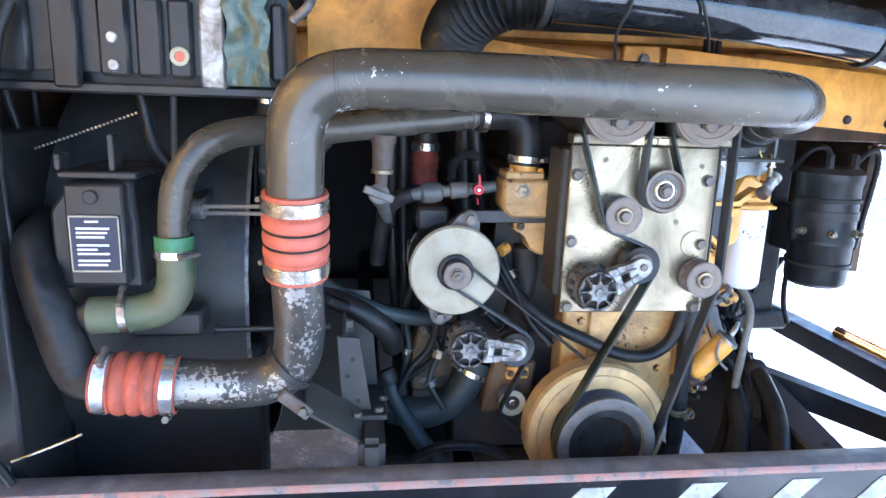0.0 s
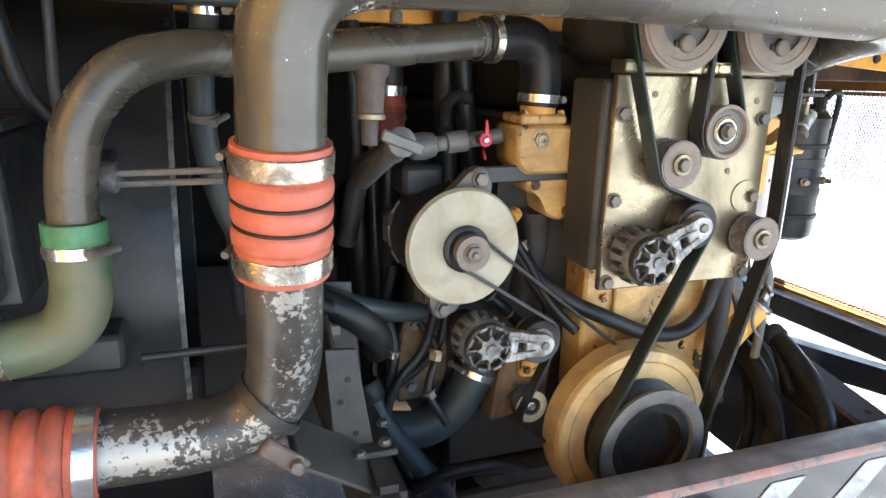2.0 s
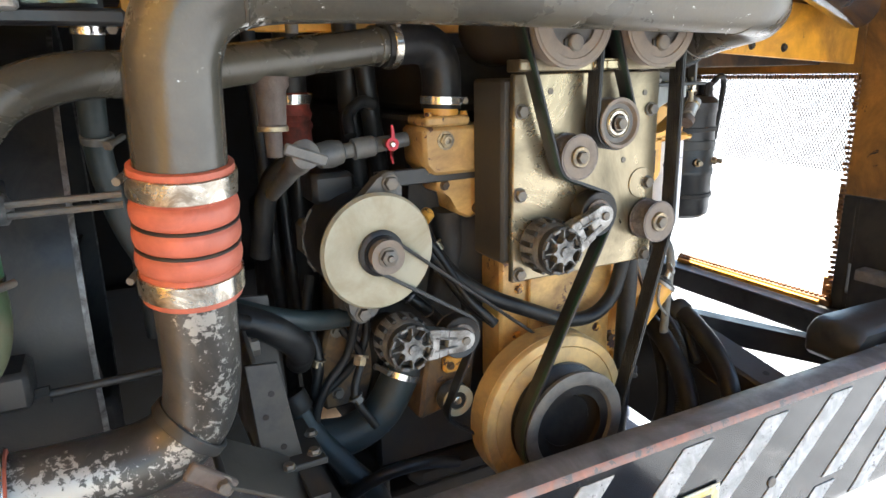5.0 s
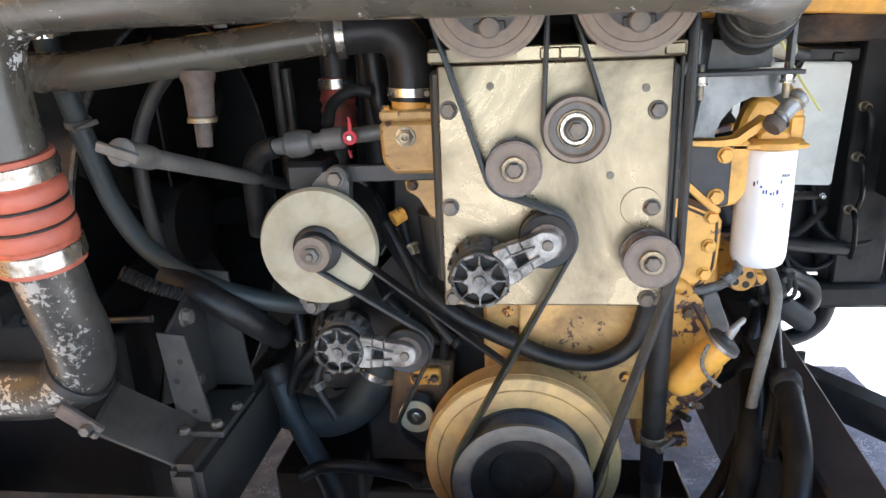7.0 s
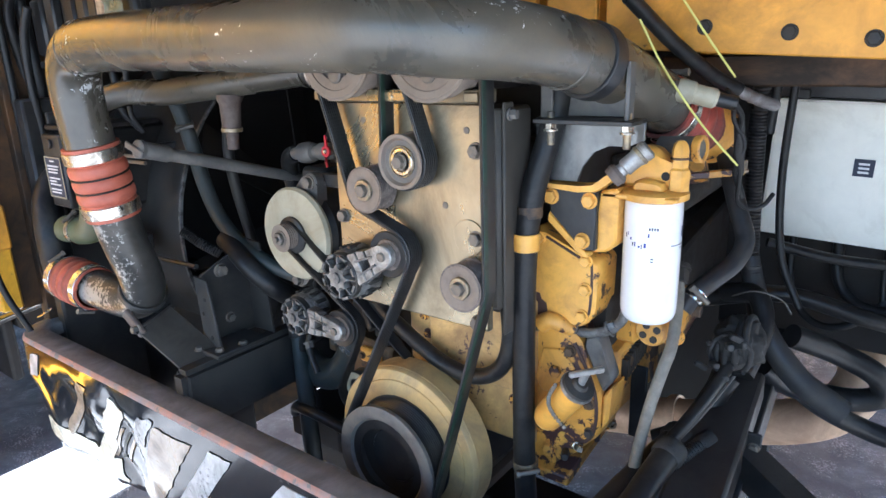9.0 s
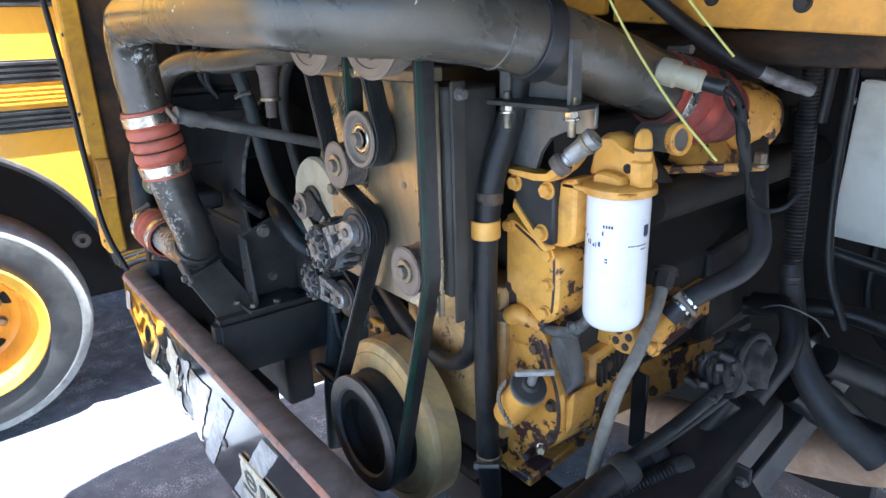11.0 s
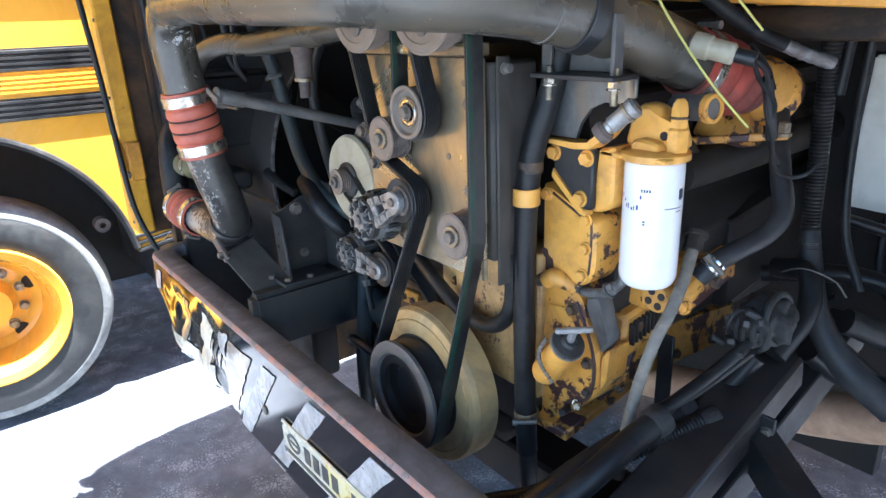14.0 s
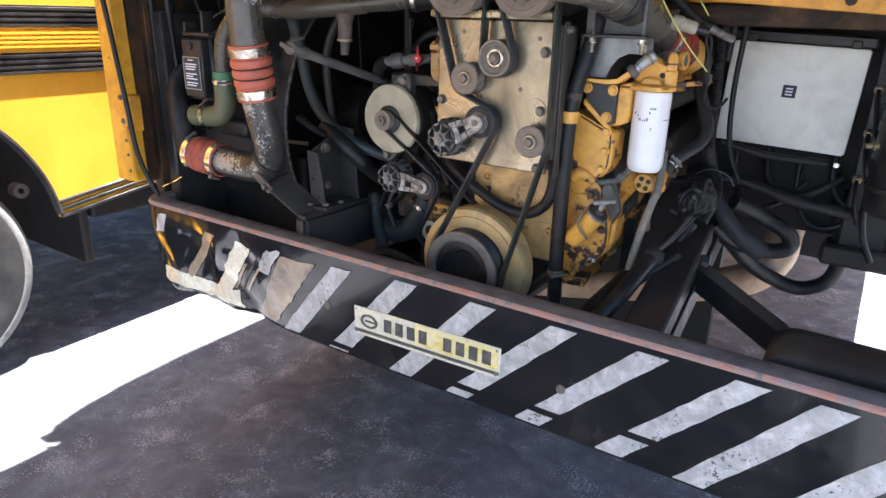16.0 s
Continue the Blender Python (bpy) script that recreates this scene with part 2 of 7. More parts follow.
M_BROWN = mat("dark_brown_paint", (0.12, 0.055, 0.018), 0.6, 0, dirt=(0.025, 0.018, 0.013), dirt_amt=0.6, dirt_scale=6,
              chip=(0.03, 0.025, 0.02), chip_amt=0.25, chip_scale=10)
# near black: the shade of bulkhead, wells and holes put into the colour
M_NEARBLACK = mat("near_black_shade", (0.012, 0.011, 0.011), 0.7, 0, dirt=(0.022, 0.018, 0.015), dirt_amt=0.5, dirt_scale=6)
M_TYRE = mat("tyre_rubber", (0.022, 0.022, 0.022), 0.55, 0, dirt=(0.05, 0.048, 0.045), dirt_amt=0.5, dirt_scale=9, bump=0.2)
M_TAN = mat("tan_exhaust_steel", (0.62, 0.44, 0.29), 0.5, 0.2, dirt=(0.40, 0.27, 0.18), dirt_amt=0.4, dirt_scale=7)
M_ASPHALT = mat("worn_asphalt", (0.172, 0.179, 0.198), 0.85, 0, dirt=(0.105, 0.110, 0.124), dirt_amt=0.45, dirt_scale=4.5,
                chip=(0.38, 0.39, 0.415), chip_amt=0.38, chip_scale=130, bump=1.0, bump_scale=110, var=0.35, spec=0.2, chip_low=7, chip_weight=0.65, chip_soft=0.05)
M_RAG = mat("dusty_loom_wrap", (0.018, 0.017, 0.017), 0.7, 0, dirt=(0.045, 0.042, 0.038), dirt_amt=0.5, dirt_scale=22, bump=0.8, bump_scale=120)
M_SLEEVE = mat("silver_foil_sleeve", (0.30, 0.29, 0.28), 0.5, 0.4, dirt=(0.15, 0.13, 0.115), dirt_amt=0.5, dirt_scale=22, bump=0.6)
M_BAG = mat("crumpled_clear_tape", (0.13, 0.155, 0.13), 0.2, 0.2, dirt=(0.05, 0.08, 0.065), dirt_amt=0.5, dirt_scale=18, bump=1.0, bump_scale=60)
M_CABLE = mat("yellow_cord", (0.62, 0.58, 0.16), 0.5, 0, var=0.1)
M_PEEL = mat("tan_peeling_tape", (0.42, 0.33, 0.22), 0.3, 0, dirt=(0.16, 0.12, 0.09), dirt_amt=0.45, dirt_scale=9,
             chip=(0.03, 0.03, 0.03), chip_amt=0.2, chip_scale=14, coat=0.5)
M_RUST = mat("rusty_grille_frame", (0.20, 0.095, 0.04), 0.65, 0, dirt=(0.10, 0.05, 0.025), dirt_amt=0.45, dirt_scale=20, bump=0.3)
M_OLIVE = mat("dull_olive_pipe", (0.062, 0.056, 0.044), 0.36, 0.1, dirt=(0.115, 0.10, 0.074), dirt_amt=0.34, dirt_scale=5,
              chip=(0.6, 0.58, 0.54), chip_amt=0.11, chip_scale=70, chip_low=9, chip_weight=0.6, var=0.25, spec=0.45)
M_RAIL = mat("dusty_brown_rail", (0.034, 0.028, 0.026), 0.5, 0.1, dirt=(0.058, 0.049, 0.043), dirt_amt=0.4, dirt_scale=9,
             chip=(0.15, 0.08, 0.05), chip_amt=0.08, chip_scale=40)
M_POST = mat("worn_yellow_post", (0.80, 0.41, 0.03), 0.4, 0, dirt=(0.46, 0.21, 0.03), dirt_amt=0.4, dirt_scale=7,
             chip=(0.10, 0.06, 0.03), chip_amt=0.14, chip_scale=50, chip_low=6, var=0.1)
M_TREAD = mat("worn_tread_rubber", (0.23, 0.23, 0.22), 0.8, 0, dirt=(0.15, 0.15, 0.145), dirt_amt=0.45, dirt_scale=12, bump=0.4)
M_SPACER = mat("dusty_olive_steel", (0.040, 0.036, 0.030), 0.6, 0.1, dirt=(0.072, 0.064, 0.052), dirt_amt=0.45, dirt_scale=8)
M_ZINC = mat("galvanised_sheet", (0.19, 0.192, 0.185), 0.40, 0.75, dirt=(0.11, 0.11, 0.105), dirt_amt=0.4, dirt_scale=9, bump=0.05)
M_GREYHOSE = mat("dusty_grey_hose", (0.024, 0.024, 0.026), 0.55, 0, dirt=(0.052, 0.05, 0.046), dirt_amt=0.42, dirt_scale=14, bump=0.15)
M_GLOSS = mat("glossy_black_tube", (0.02, 0.02, 0.022), 0.16, 0, dirt=(0.05, 0.05, 0.05), dirt_amt=0.35, dirt_scale=8,
              chip=(0.3, 0.3, 0.3), chip_amt=0.06, chip_scale=60, coat=0.7, bump=0.05)

# ---- mesh helpers ----
ORIGIN = {}


def thing(name, at, label, category, group="", kind=""):
    ob = new(name)
    ob.empty_display_size = 0.05
    ob.location = at
    ORIGIN[ob.name] = Vector(at)
    return tagged(ob, label, category, group, kind)


def finish(bm, material, origin=(0, 0, 0), angle=38):
    bmesh.ops.translate(bm, verts=bm.verts, vec=-Vector(origin))
    bmesh.ops.recalc_face_normals(bm, faces=bm.faces)
    me = bpy.data.meshes.new("mesh")
    bm.to_mesh(me)
    bm.free()
    me.materials.append(material)
    for p in me.polygons:
        p.use_smooth = True
    me.set_sharp_from_angle(angle=radians(angle))
    return me


def part(name, bm, material, parent, label="", angle=38):
    o = ORIGIN[parent.name]
    ob = new(name, finish(bm, material, o, angle))
    ob.parent = parent
    ORIGIN[ob.name] = o
    if label:
        ob["label"] = label
    return ob


def single(name, bm, material, label, category, group="", kind="", angle=38):
    at = sum((v.co for v in bm.verts), Vector()) / max(1, len(bm.verts))
    ob = new(name, finish(bm, material, at, angle))
    ob.location = at
    ORIGIN[ob.name] = at
    return tagged(ob, label, category, group, kind)


def nudge(ob, x=0.0, y=0.0, z=0.0):
    """Set a thing or a part a little aside as a whole."""
    ob.location = ob.location + Vector((x, y, z))
    return ob


def front(x, y, z):
    """Local z points out of the engine bay (to -y), local x to +x, local y up."""
    return Matrix.Translation((x, y, z)) @ Matrix.Rotation(radians(90), 4, "X")


def along(p, q):
    d = Vector(q) - Vector(p)
    return Matrix.Translation(p) @ d.to_track_quat("Z", "Y").to_matrix().to_4x4()


def lathe(profile, m, seg=32, bm=None):
    """Turn a profile of (radius, height) round local z; ends of radius 0 close it."""
    bm = bm or bmesh.new()
    rings = []
    for r, h in profile:
        if r < 1e-6:
            rings.append([bm.verts.new(m @ Vector((0, 0, h)))])
        else:
            rings.append([bm.verts.new(m @ Vector((r * math.cos(a), r * math.sin(a), h)))
                          for a in (2 * math.pi * i / seg for i in range(seg))])
    for a, b in zip(rings, rings[1:]):
        for i in range(seg):
            j = (i + 1) % seg
            if len(a) == 1 and len(b) == 1:
                continue
            if len(a) == 1:
                bm.faces.new((a[0], b[i], b[j]))
            elif len(b) == 1:
                bm.faces.new((a[i], a[j], b[0]))
            else:
                bm.faces.new((a[i], a[j], b[j], b[i]))
    return bm


def disc(r, h0, h1, m, seg=32, ch=0.0015, bm=None):
    return lathe([(0, h0), (r - ch, h0), (r, h0 + ch), (r, h1 - ch), (r - ch, h1), (0, h1)], m, seg, bm)


def ring(r0, r1, h0, h1, m, seg=32, bm=None):
    c = min(0.001, (r1 - r0) * 0.3)
    return lathe([(r0, h0), (r1 - c, h0), (r1, h0 + c), (r1, h1 - c), (r1 - c, h1), (r0 + c, h1), (r0, h1 - c), (r0, h0)], m, seg, bm)


def hexnut(r, h0, h1, m, bm=None):
    bm = disc(r * 1.25, h0, h0 + (h1 - h0) * 0.25, m, 20, 0.0006, bm)
    return lathe([(0, h0), (r, h0), (r, h1 - 0.001), (r * 0.88, h1), (0, h1)], m, 6, bm)


def curve_points(pts, n=8):
    """A smooth line through the points."""
    p = [Vector(v) for v in pts]
    if len(p) == 2:
        return p
    p = [p[0] * 2 - p[1]] + p + [p[-1] * 2 - p[-2]]
    out = []
    for i in range(1, len(p) - 2):
        a, b, c, d = p[i - 1:i + 3]
        for k in range(n):
            t = k / n
            out.append(0.5 * ((2 * b) + (c - a) * t + (2 * a - 5 * b + 4 * c - d) * t * t + (3 * b - a - 3 * c + d) * t ** 3))
    return out + [p[-2]]


def tube(pts, r, seg=16, n=8, ridge=0.0, pitch=0.0, bm=None, caps=True):
    """A tube along a smooth line; ridge and pitch give a corrugated one."""
    bm = bm or bmesh.new()
    line = curve_points(pts, n)
    if pitch:
        dense = []
        for a, b in zip(line, line[1:]):
            k = max(1, int((b - a).length / (pitch / 2) + 0.5))
            dense += [a.lerp(b, i / k) for i in range(k)]
        line = dense + [line[-1]]
    up = None
    rings = []
    for i, c in enumerate(line):
        d = (line[min(i + 1, len(line) - 1)] - line[max(i - 1, 0)]).normalized()
        if up is None:
            up = d.orthogonal().normalized()
        up = (up - d * up.dot(d)).normalized()
        side = d.cross(up)
        rad = r[0] + (r[1] - r[0]) * i / (len(line) - 1) if isinstance(r, tuple) else r
        if pitch:
            rad += ridge if i % 2 else -ridge
        rings.append([bm.verts.new(c + (up * math.cos(a) + side * math.sin(a)) * rad) for a in (2 * math.pi * k / seg for k in range(seg))])
    for a, b in zip(rings, rings[1:]):
        for i in range(seg):
            j = (i + 1) % seg
            bm.faces.new((a[i], a[j], b[j], b[i]))
    if caps:
        bm.faces.new(rings[0][::-1])
        bm.faces.new(rings[-1])
    return bm


def box(x0, x1, y0, y1, z0, z1, bevel=0.003, m=None, bm=None, segs=1):
    tmp = bmesh.new()
    bmesh.ops.create_cube(tmp, size=1)
    for v in tmp.verts:
        v.co = Vector((x0 + (v.co.x + 0.5) * (x1 - x0), y0 + (v.co.y + 0.5) * (y1 - y0), z0 + (v.co.z + 0.5) * (z1 - z0)))
    if bevel:
        bmesh.ops.bevel(tmp, geom=tmp.edges[:], offset=bevel, segments=segs, affect="EDGES", clamp_overlap=True)
    if m is not None:
        bmesh.ops.transform(tmp, matrix=m, verts=tmp.verts)
    return join(bm, tmp)


def join(bm, tmp):
    if bm is None:
        return tmp
    new_verts = {v: bm.verts.new(v.co) for v in tmp.verts}
    for f in tmp.faces:
        bm.faces.new([new_verts[v] for v in f.verts])
    tmp.free()
    return bm


def prism(poly, h0, h1, m, bevel=0.002, bm=None):
    """A plate: an outline in local x, y drawn out from h0 to h1."""
    tmp = bmesh.new()
    lo = [tmp.verts.new((x, y, h0)) for x, y in poly]
    hi = [tmp.verts.new((x, y, h1)) for x, y in poly]
    tmp.faces.new(lo[::-1])
    tmp.faces.new(hi)
    k = len(poly)
    for i in range(k):
        j = (i + 1) % k
        tmp.faces.new((lo[i], lo[j], hi[j], hi[i]))
    if bevel:
        bmesh.ops.bevel(tmp, geom=tmp.edges[:], offset=bevel, segments=1, affect="EDGES", clamp_overlap=True)
    bmesh.ops.transform(tmp, matrix=m, verts=tmp.verts)
    return join(bm, tmp)


def beam(p, q, w, h, bevel=0.003, bm=None, roll=0.0):
    m = along(p, q) @ Matrix.Rotation(radians(roll), 4, "Z")
    length = (Vector(q) - Vector(p)).length
    return box(-w / 2, w / 2, -h / 2, h / 2, 0, length, bevel, m, bm)


def channel(p, q, w, h, t, bm=None, roll=0.0):
    """A U-section beam."""
    m = along(p, q) @ Matrix.Rotation(radians(roll), 4, "Z")
    length = (Vector(q) - Vector(p)).length
    a, b = w / 2, h / 2
    poly = [(-a, -b), (a, -b), (a, -b + t), (-a + t, -b + t), (-a + t, b - t), (a, b - t), (a, b), (-a, b)]
    return prism(poly, 0, length, m, 0.001, bm)


def clamp_on(parent, p, q, r, width, at, material=None, screw=(0, -1, 0)):
    """A worm or T-bolt clamp round the line p-q."""
    d = (Vector(q) - Vector(p)).normalized()
    c = Vector(p).lerp(Vector(q), at)
    band = part("clamp", ring(r, r + 0.0025, -width / 2, width / 2, along(c, c + d), 40), material or M_STEEL, parent, "steel hose clamp band")
    s = Vector(screw)
    s = (s - d * s.dot(d)).normalized()
    e = c + s * (r + 0.007)
    tdir = d.cross(s)
    bm = tube([e - tdir * 0.016, e + tdir * 0.018], 0.0042, 10)
    lathe([(0, 0), (0.0062, 0), (0.0062, 0.006), (0, 0.006)], along(e + tdir * 0.016, e + tdir * 0.03), 6, bm)
    part("clamp_screw", bm, M_BOLT, band)
    return band

# ---- setting ----
def ground_sheet():
    bm = bmesh.new()
    n = 90
    grid = {}
    for i in range(n + 1):
        for j in range(n + 1):
            u, v = (i / n * 2 - 1), (j / n * 2 - 1)
            x = 4.0 * u + 700 * u ** 7
            y = 4.0 * v + 700 * v ** 7
            grid[i, j] = bm.verts.new((x, y + 1, 0.006 * (noise.noise(Vector((x * 1.7, y * 1.7, 0))) - 0.3) if abs(x) < 6 and abs(y) < 6 else 0))
    for i in range(n):
        for j in range(n):
            bm.faces.new((grid[i, j], grid[i + 1, j], grid[i + 1, j + 1], grid[i, j + 1]))
    ob = new("ground", finish(bm, M_ASPHALT))
    return tagged(ob, "worn dark grey asphalt yard with pale grit", "asphalt", kind="structure")


ground_sheet()

LEFT, RIGHT = -0.82, 1.62


def bay_walls():
    """Walls of the bus tail: sides, ceiling, bulkhead and the body over them."""
    def wall(name, bm, material, label):
        ob = new(name, finish(bm, material))
        return tagged(ob, label, "bus wall", kind="structure")

    # the lower box is a skirt added to block the sunlit ground beyond
    wall("wall_left", box(LEFT, LEFT + 0.04, 1.04, 2.6, 0.62, 1.86, 0.002, bm=box(LEFT + 0.002, LEFT + 0.038, 1.5, 3.6, 0.27, 0.618, 0.002)), M_BROWN, "dark brown inner side wall of the engine bay with an added skirt")
    bm = box(RIGHT - 0.03, RIGHT, 1.0, 1.44, 1.06, 1.86, 0.002)
    box(RIGHT - 0.03, RIGHT, 1.44, 2.02, 1.40, 1.86, 0.002, bm=bm)
    box(RIGHT - 0.03, RIGHT, 1.44, 2.02, 0.64, 0.725, 0.002, bm=bm)
    for k, (z0, z1, w) in enumerate(((1.30, 1.40, 0.012), (0.98, 1.08, 0.018), (0.725, 0.80, 0.03), (0.90, 0.98, 0.01))):
        box(RIGHT - 0.028, RIGHT - 0.004, 1.44, 1.44 + w, z0, z1, 0.002, bm=bm)
    wall("wall_right_front", box(RIGHT - 0.032, RIGHT - 0.002, 2.021, 2.6, 0.95, 1.858, 0.002), M_BROWN, "dark brown side wall ahead of the grille")
    wall("wall_right", bm, M_WALLORANGE, "dirty orange side wall with a grille opening")
    bm = box(RIGHT - 0.034, RIGHT - 0.002, 1.0, 1.39, 0.70, 1.058, 0.002)
    box(RIGHT - 0.034, RIGHT - 0.002, 1.398, 1.438, 0.70, 1.058, 0.002, bm=bm)
    box(RIGHT - 0.033, RIGHT - 0.003, 1.388, 1.40, 0.86, 1.058, 0.0, bm=bm)
    box(RIGHT - 0.033, RIGHT - 0.003, 1.388, 1.40, 0.70, 0.77, 0.0, bm=bm)
    wall("wall_side_lower", bm, M_DARKSTEEL, "dusty dark grey lower side panel")
    # bulkhead with boxes added below it as a dark background for the bay
    wall("wall_front", box(LEFT, RIGHT, 2.55, 2.6, 0.72, 1.86, 0.002, bm=box(0.705, 1.335, 2.556, 2.616, 0.597, 0.718, 0.002, bm=box(LEFT + 0.045, 0.70, 2.48, 2.53, 0.15, 0.80, 0.002))), M_NEARBLACK, "near-black bulkhead behind the engine, shade put into its colour")
    wall("ceiling", box(LEFT, RIGHT, 0.99, 2.6, 1.86, 1.9, 0.002), M_BROWN, "dark brown ceiling of the engine bay")
    bm = prism([(1.0, 1.902), (2.6, 1.902), (2.6, 3.05), (1.75, 3.05), (1.45, 2.93), (1.22, 2.7), (1.06, 2.4), (1.0, 2.1)], LEFT, RIGHT, Matrix(((0, 0, 1, 0), (1, 0, 0, 0), (0, 1, 0, 0), (0, 0, 0, 1))), 0.02)
    wall("wall_rear", bm, M_BUS, "yellow painted tail of the bus body")
    # the second box is added out of view to shade the ground on the right
    bm = box(LEFT + 0.045, 1.36, 2.62, 9.5, 1.0, 3.05, 0.01, bm=box(1.362, 1.92, 2.62, 3.25, 1.0, 3.05, 0.01))
    wall("wall_body", bm, M_BUS, "yellow painted lower bus body with an added unseen shading block")
    # the lid over the engine, swung up; out of view, sized to shade the bay
    m = Matrix.Translation((0, 0.97, 1.9)) @ Matrix.Rotation(radians(-9), 4, "X")
    lid = thing("engine_hatch", (0.4, 0.5, 2.0), "yellow engine hatch swung up over the bay", "hatch")
    part("panel", box(LEFT + 0.06, RIGHT - 0.06, -1.70, 0.024, 0.03, 0.06, 0.004, m), M_BUS, lid)
    # dark lining added under the lid so that it bounces little light
    part("inner_panel", box(LEFT + 0.12, RIGHT - 0.12, -1.63, -0.06, 0.0, 0.027, 0.004, m), M_NEARBLACK, lid, "unseen near-black lining added to cut bounced light")


bay_walls()


def grille():
    g = thing("side_grille", (RIGHT, 1.73, 1.0), "perforated metal grille in the orange side wall", "grille")
    bm = bmesh.new()
    x = RIGHT - 0.012
    y0, y1, z0, z1 = 1.44, 2.02, 1.12, 1.40
    step = 0.0098
    for sgn in (1, -1):
        k = -60
        while k < 120:
            pts = []
            c = y0 + k * step
            for zz in (z0, z1):
                pts.append((c + sgn * (zz - z0) * 0.58 + (0 if sgn > 0 else 0.16), zz))
            (ya, za), (yb, zb) = pts
            # clip to the opening
            def cut(yv):
                return za + (zb - za) * (yv - ya) / (yb - ya)
            lo, hi = (ya, za), (yb, zb)
            if min(ya, yb) < y1 and max(ya, yb) > y0:
                q = []
                for (yy, zz) in (lo, hi):
                    if yy < y0:
                        yy, zz = y0, cut(y0)
                    if yy > y1:
                        yy, zz = y1, cut(y1)
                    q.append((yy, zz))
                if abs(q[0][1] - q[1][1]) > 0.004:
                    p, r_ = Vector((x, q[0][0], q[0][1])), Vector((x, q[1][0], q[1][1]))
                    beam(p, r_, 0.0020, 0.0018, 0, bm)
            k += 1
    tagged(part("mesh", bm, M_DARKSTEEL, g, "black perforated mesh"), kind="stuff")
    bm = beam((x - 0.02, 1.43, 0.727), (x - 0.02, 2.03, 0.727), 0.03, 0.02)
    for k in range(38):
        y = 1.445 + k * 0.0155
        box(x - 0.03, x - 0.016, y, y + 0.008, 0.735, 0.744, 0.001, bm=bm)
    part("lower_frame", bm, M_RUST, g)
    bm = bmesh.new()
    for k in range(38):
        y = 1.445 + k * 0.0155
        box(x - 0.03, x - 0.016, y, y + 0.008, 1.385, 1.397, 0.001, bm=bm)
    part("upper_teeth", bm, M_RUST, g)
    bm = bmesh.new()
    for k in range(42):
        z = 0.74 + k * 0.0155
        box(x - 0.028, x - 0.016, 1.435, 1.446 + 0.003 * (k % 3), z, z + 0.009, 0.001, bm=bm)
    part("side_teeth", bm, M_RUST, g)


grille()


def roof_beams():
    b = thing("cross_beam", (0.6, 1.9, 1.5), "orange steel cross beam with bolt holes, dirty", "beam")
    part("web", box(LEFT + 0.05, RIGHT - 0.04, 1.80, 1.83, 1.53, 1.66, 0.003), M_ORANGE, b)
    part("flange", box(LEFT + 0.05, RIGHT - 0.04, 1.70, 1.798, 1.66, 1.68, 0.003), M_ORANGE, b)
    part("lower_flange", box(0.66, RIGHT - 0.04, 1.56, 1.798, 1.475, 1.527, 0.003), M_ORANGE, b)
    for x in (0.80, 0.92, 1.03, 1.13, 1.24, 1.35):
        part("bolt", hexnut(0.009, 0, 0.007, front(x, 1.56, 1.502)), M_BOLT, b)
    a = thing("rear_header", (0.4, 1.35, 1.56), "orange steel header plate, stained and scraped", "beam")
    bm = prism([(-0.26, 1.50), (0.42, 1.50), (0.42, 1.60), (0.10, 1.63), (-0.05, 1.78), (-0.26, 1.78)], 0, 0.012, front(0, 1.45, 0))
    part("left_plate", bm, M_ORANGE, a)
    part("middle_plate", box(0.44, 0.53, 1.435, 1.45, 1.50, 1.63, 0.003), M_ORANGE, a)
    part("right_plate", prism([(0.545, 1.49), (1.55, 1.425), (1.55, 1.56), (0.545, 1.63)], 0, 0.012, front(0, 1.45, 0)), M_ORANGE, a)
    part("bolt", hexnut(0.012, 0, 0.008, front(0.49, 1.435, 1.60)), M_BOLT, a)
    for x, z in ((0.70, 1.516), (0.814, 1.504), (0.914, 1.492), (1.02, 1.482), (1.13, 1.476), (1.25, 1.47)):
        part("bolt", hexnut(0.009, 0, 0.007, front(x, 1.438, z)), M_GRIME, a)
    part("sooty_plate", box(0.60, RIGHT - 0.04, 1.555, 1.575, 1.425, 1.474, 0.003), M_BROWN, a, "sooty brown plate under the beam")


roof_beams()


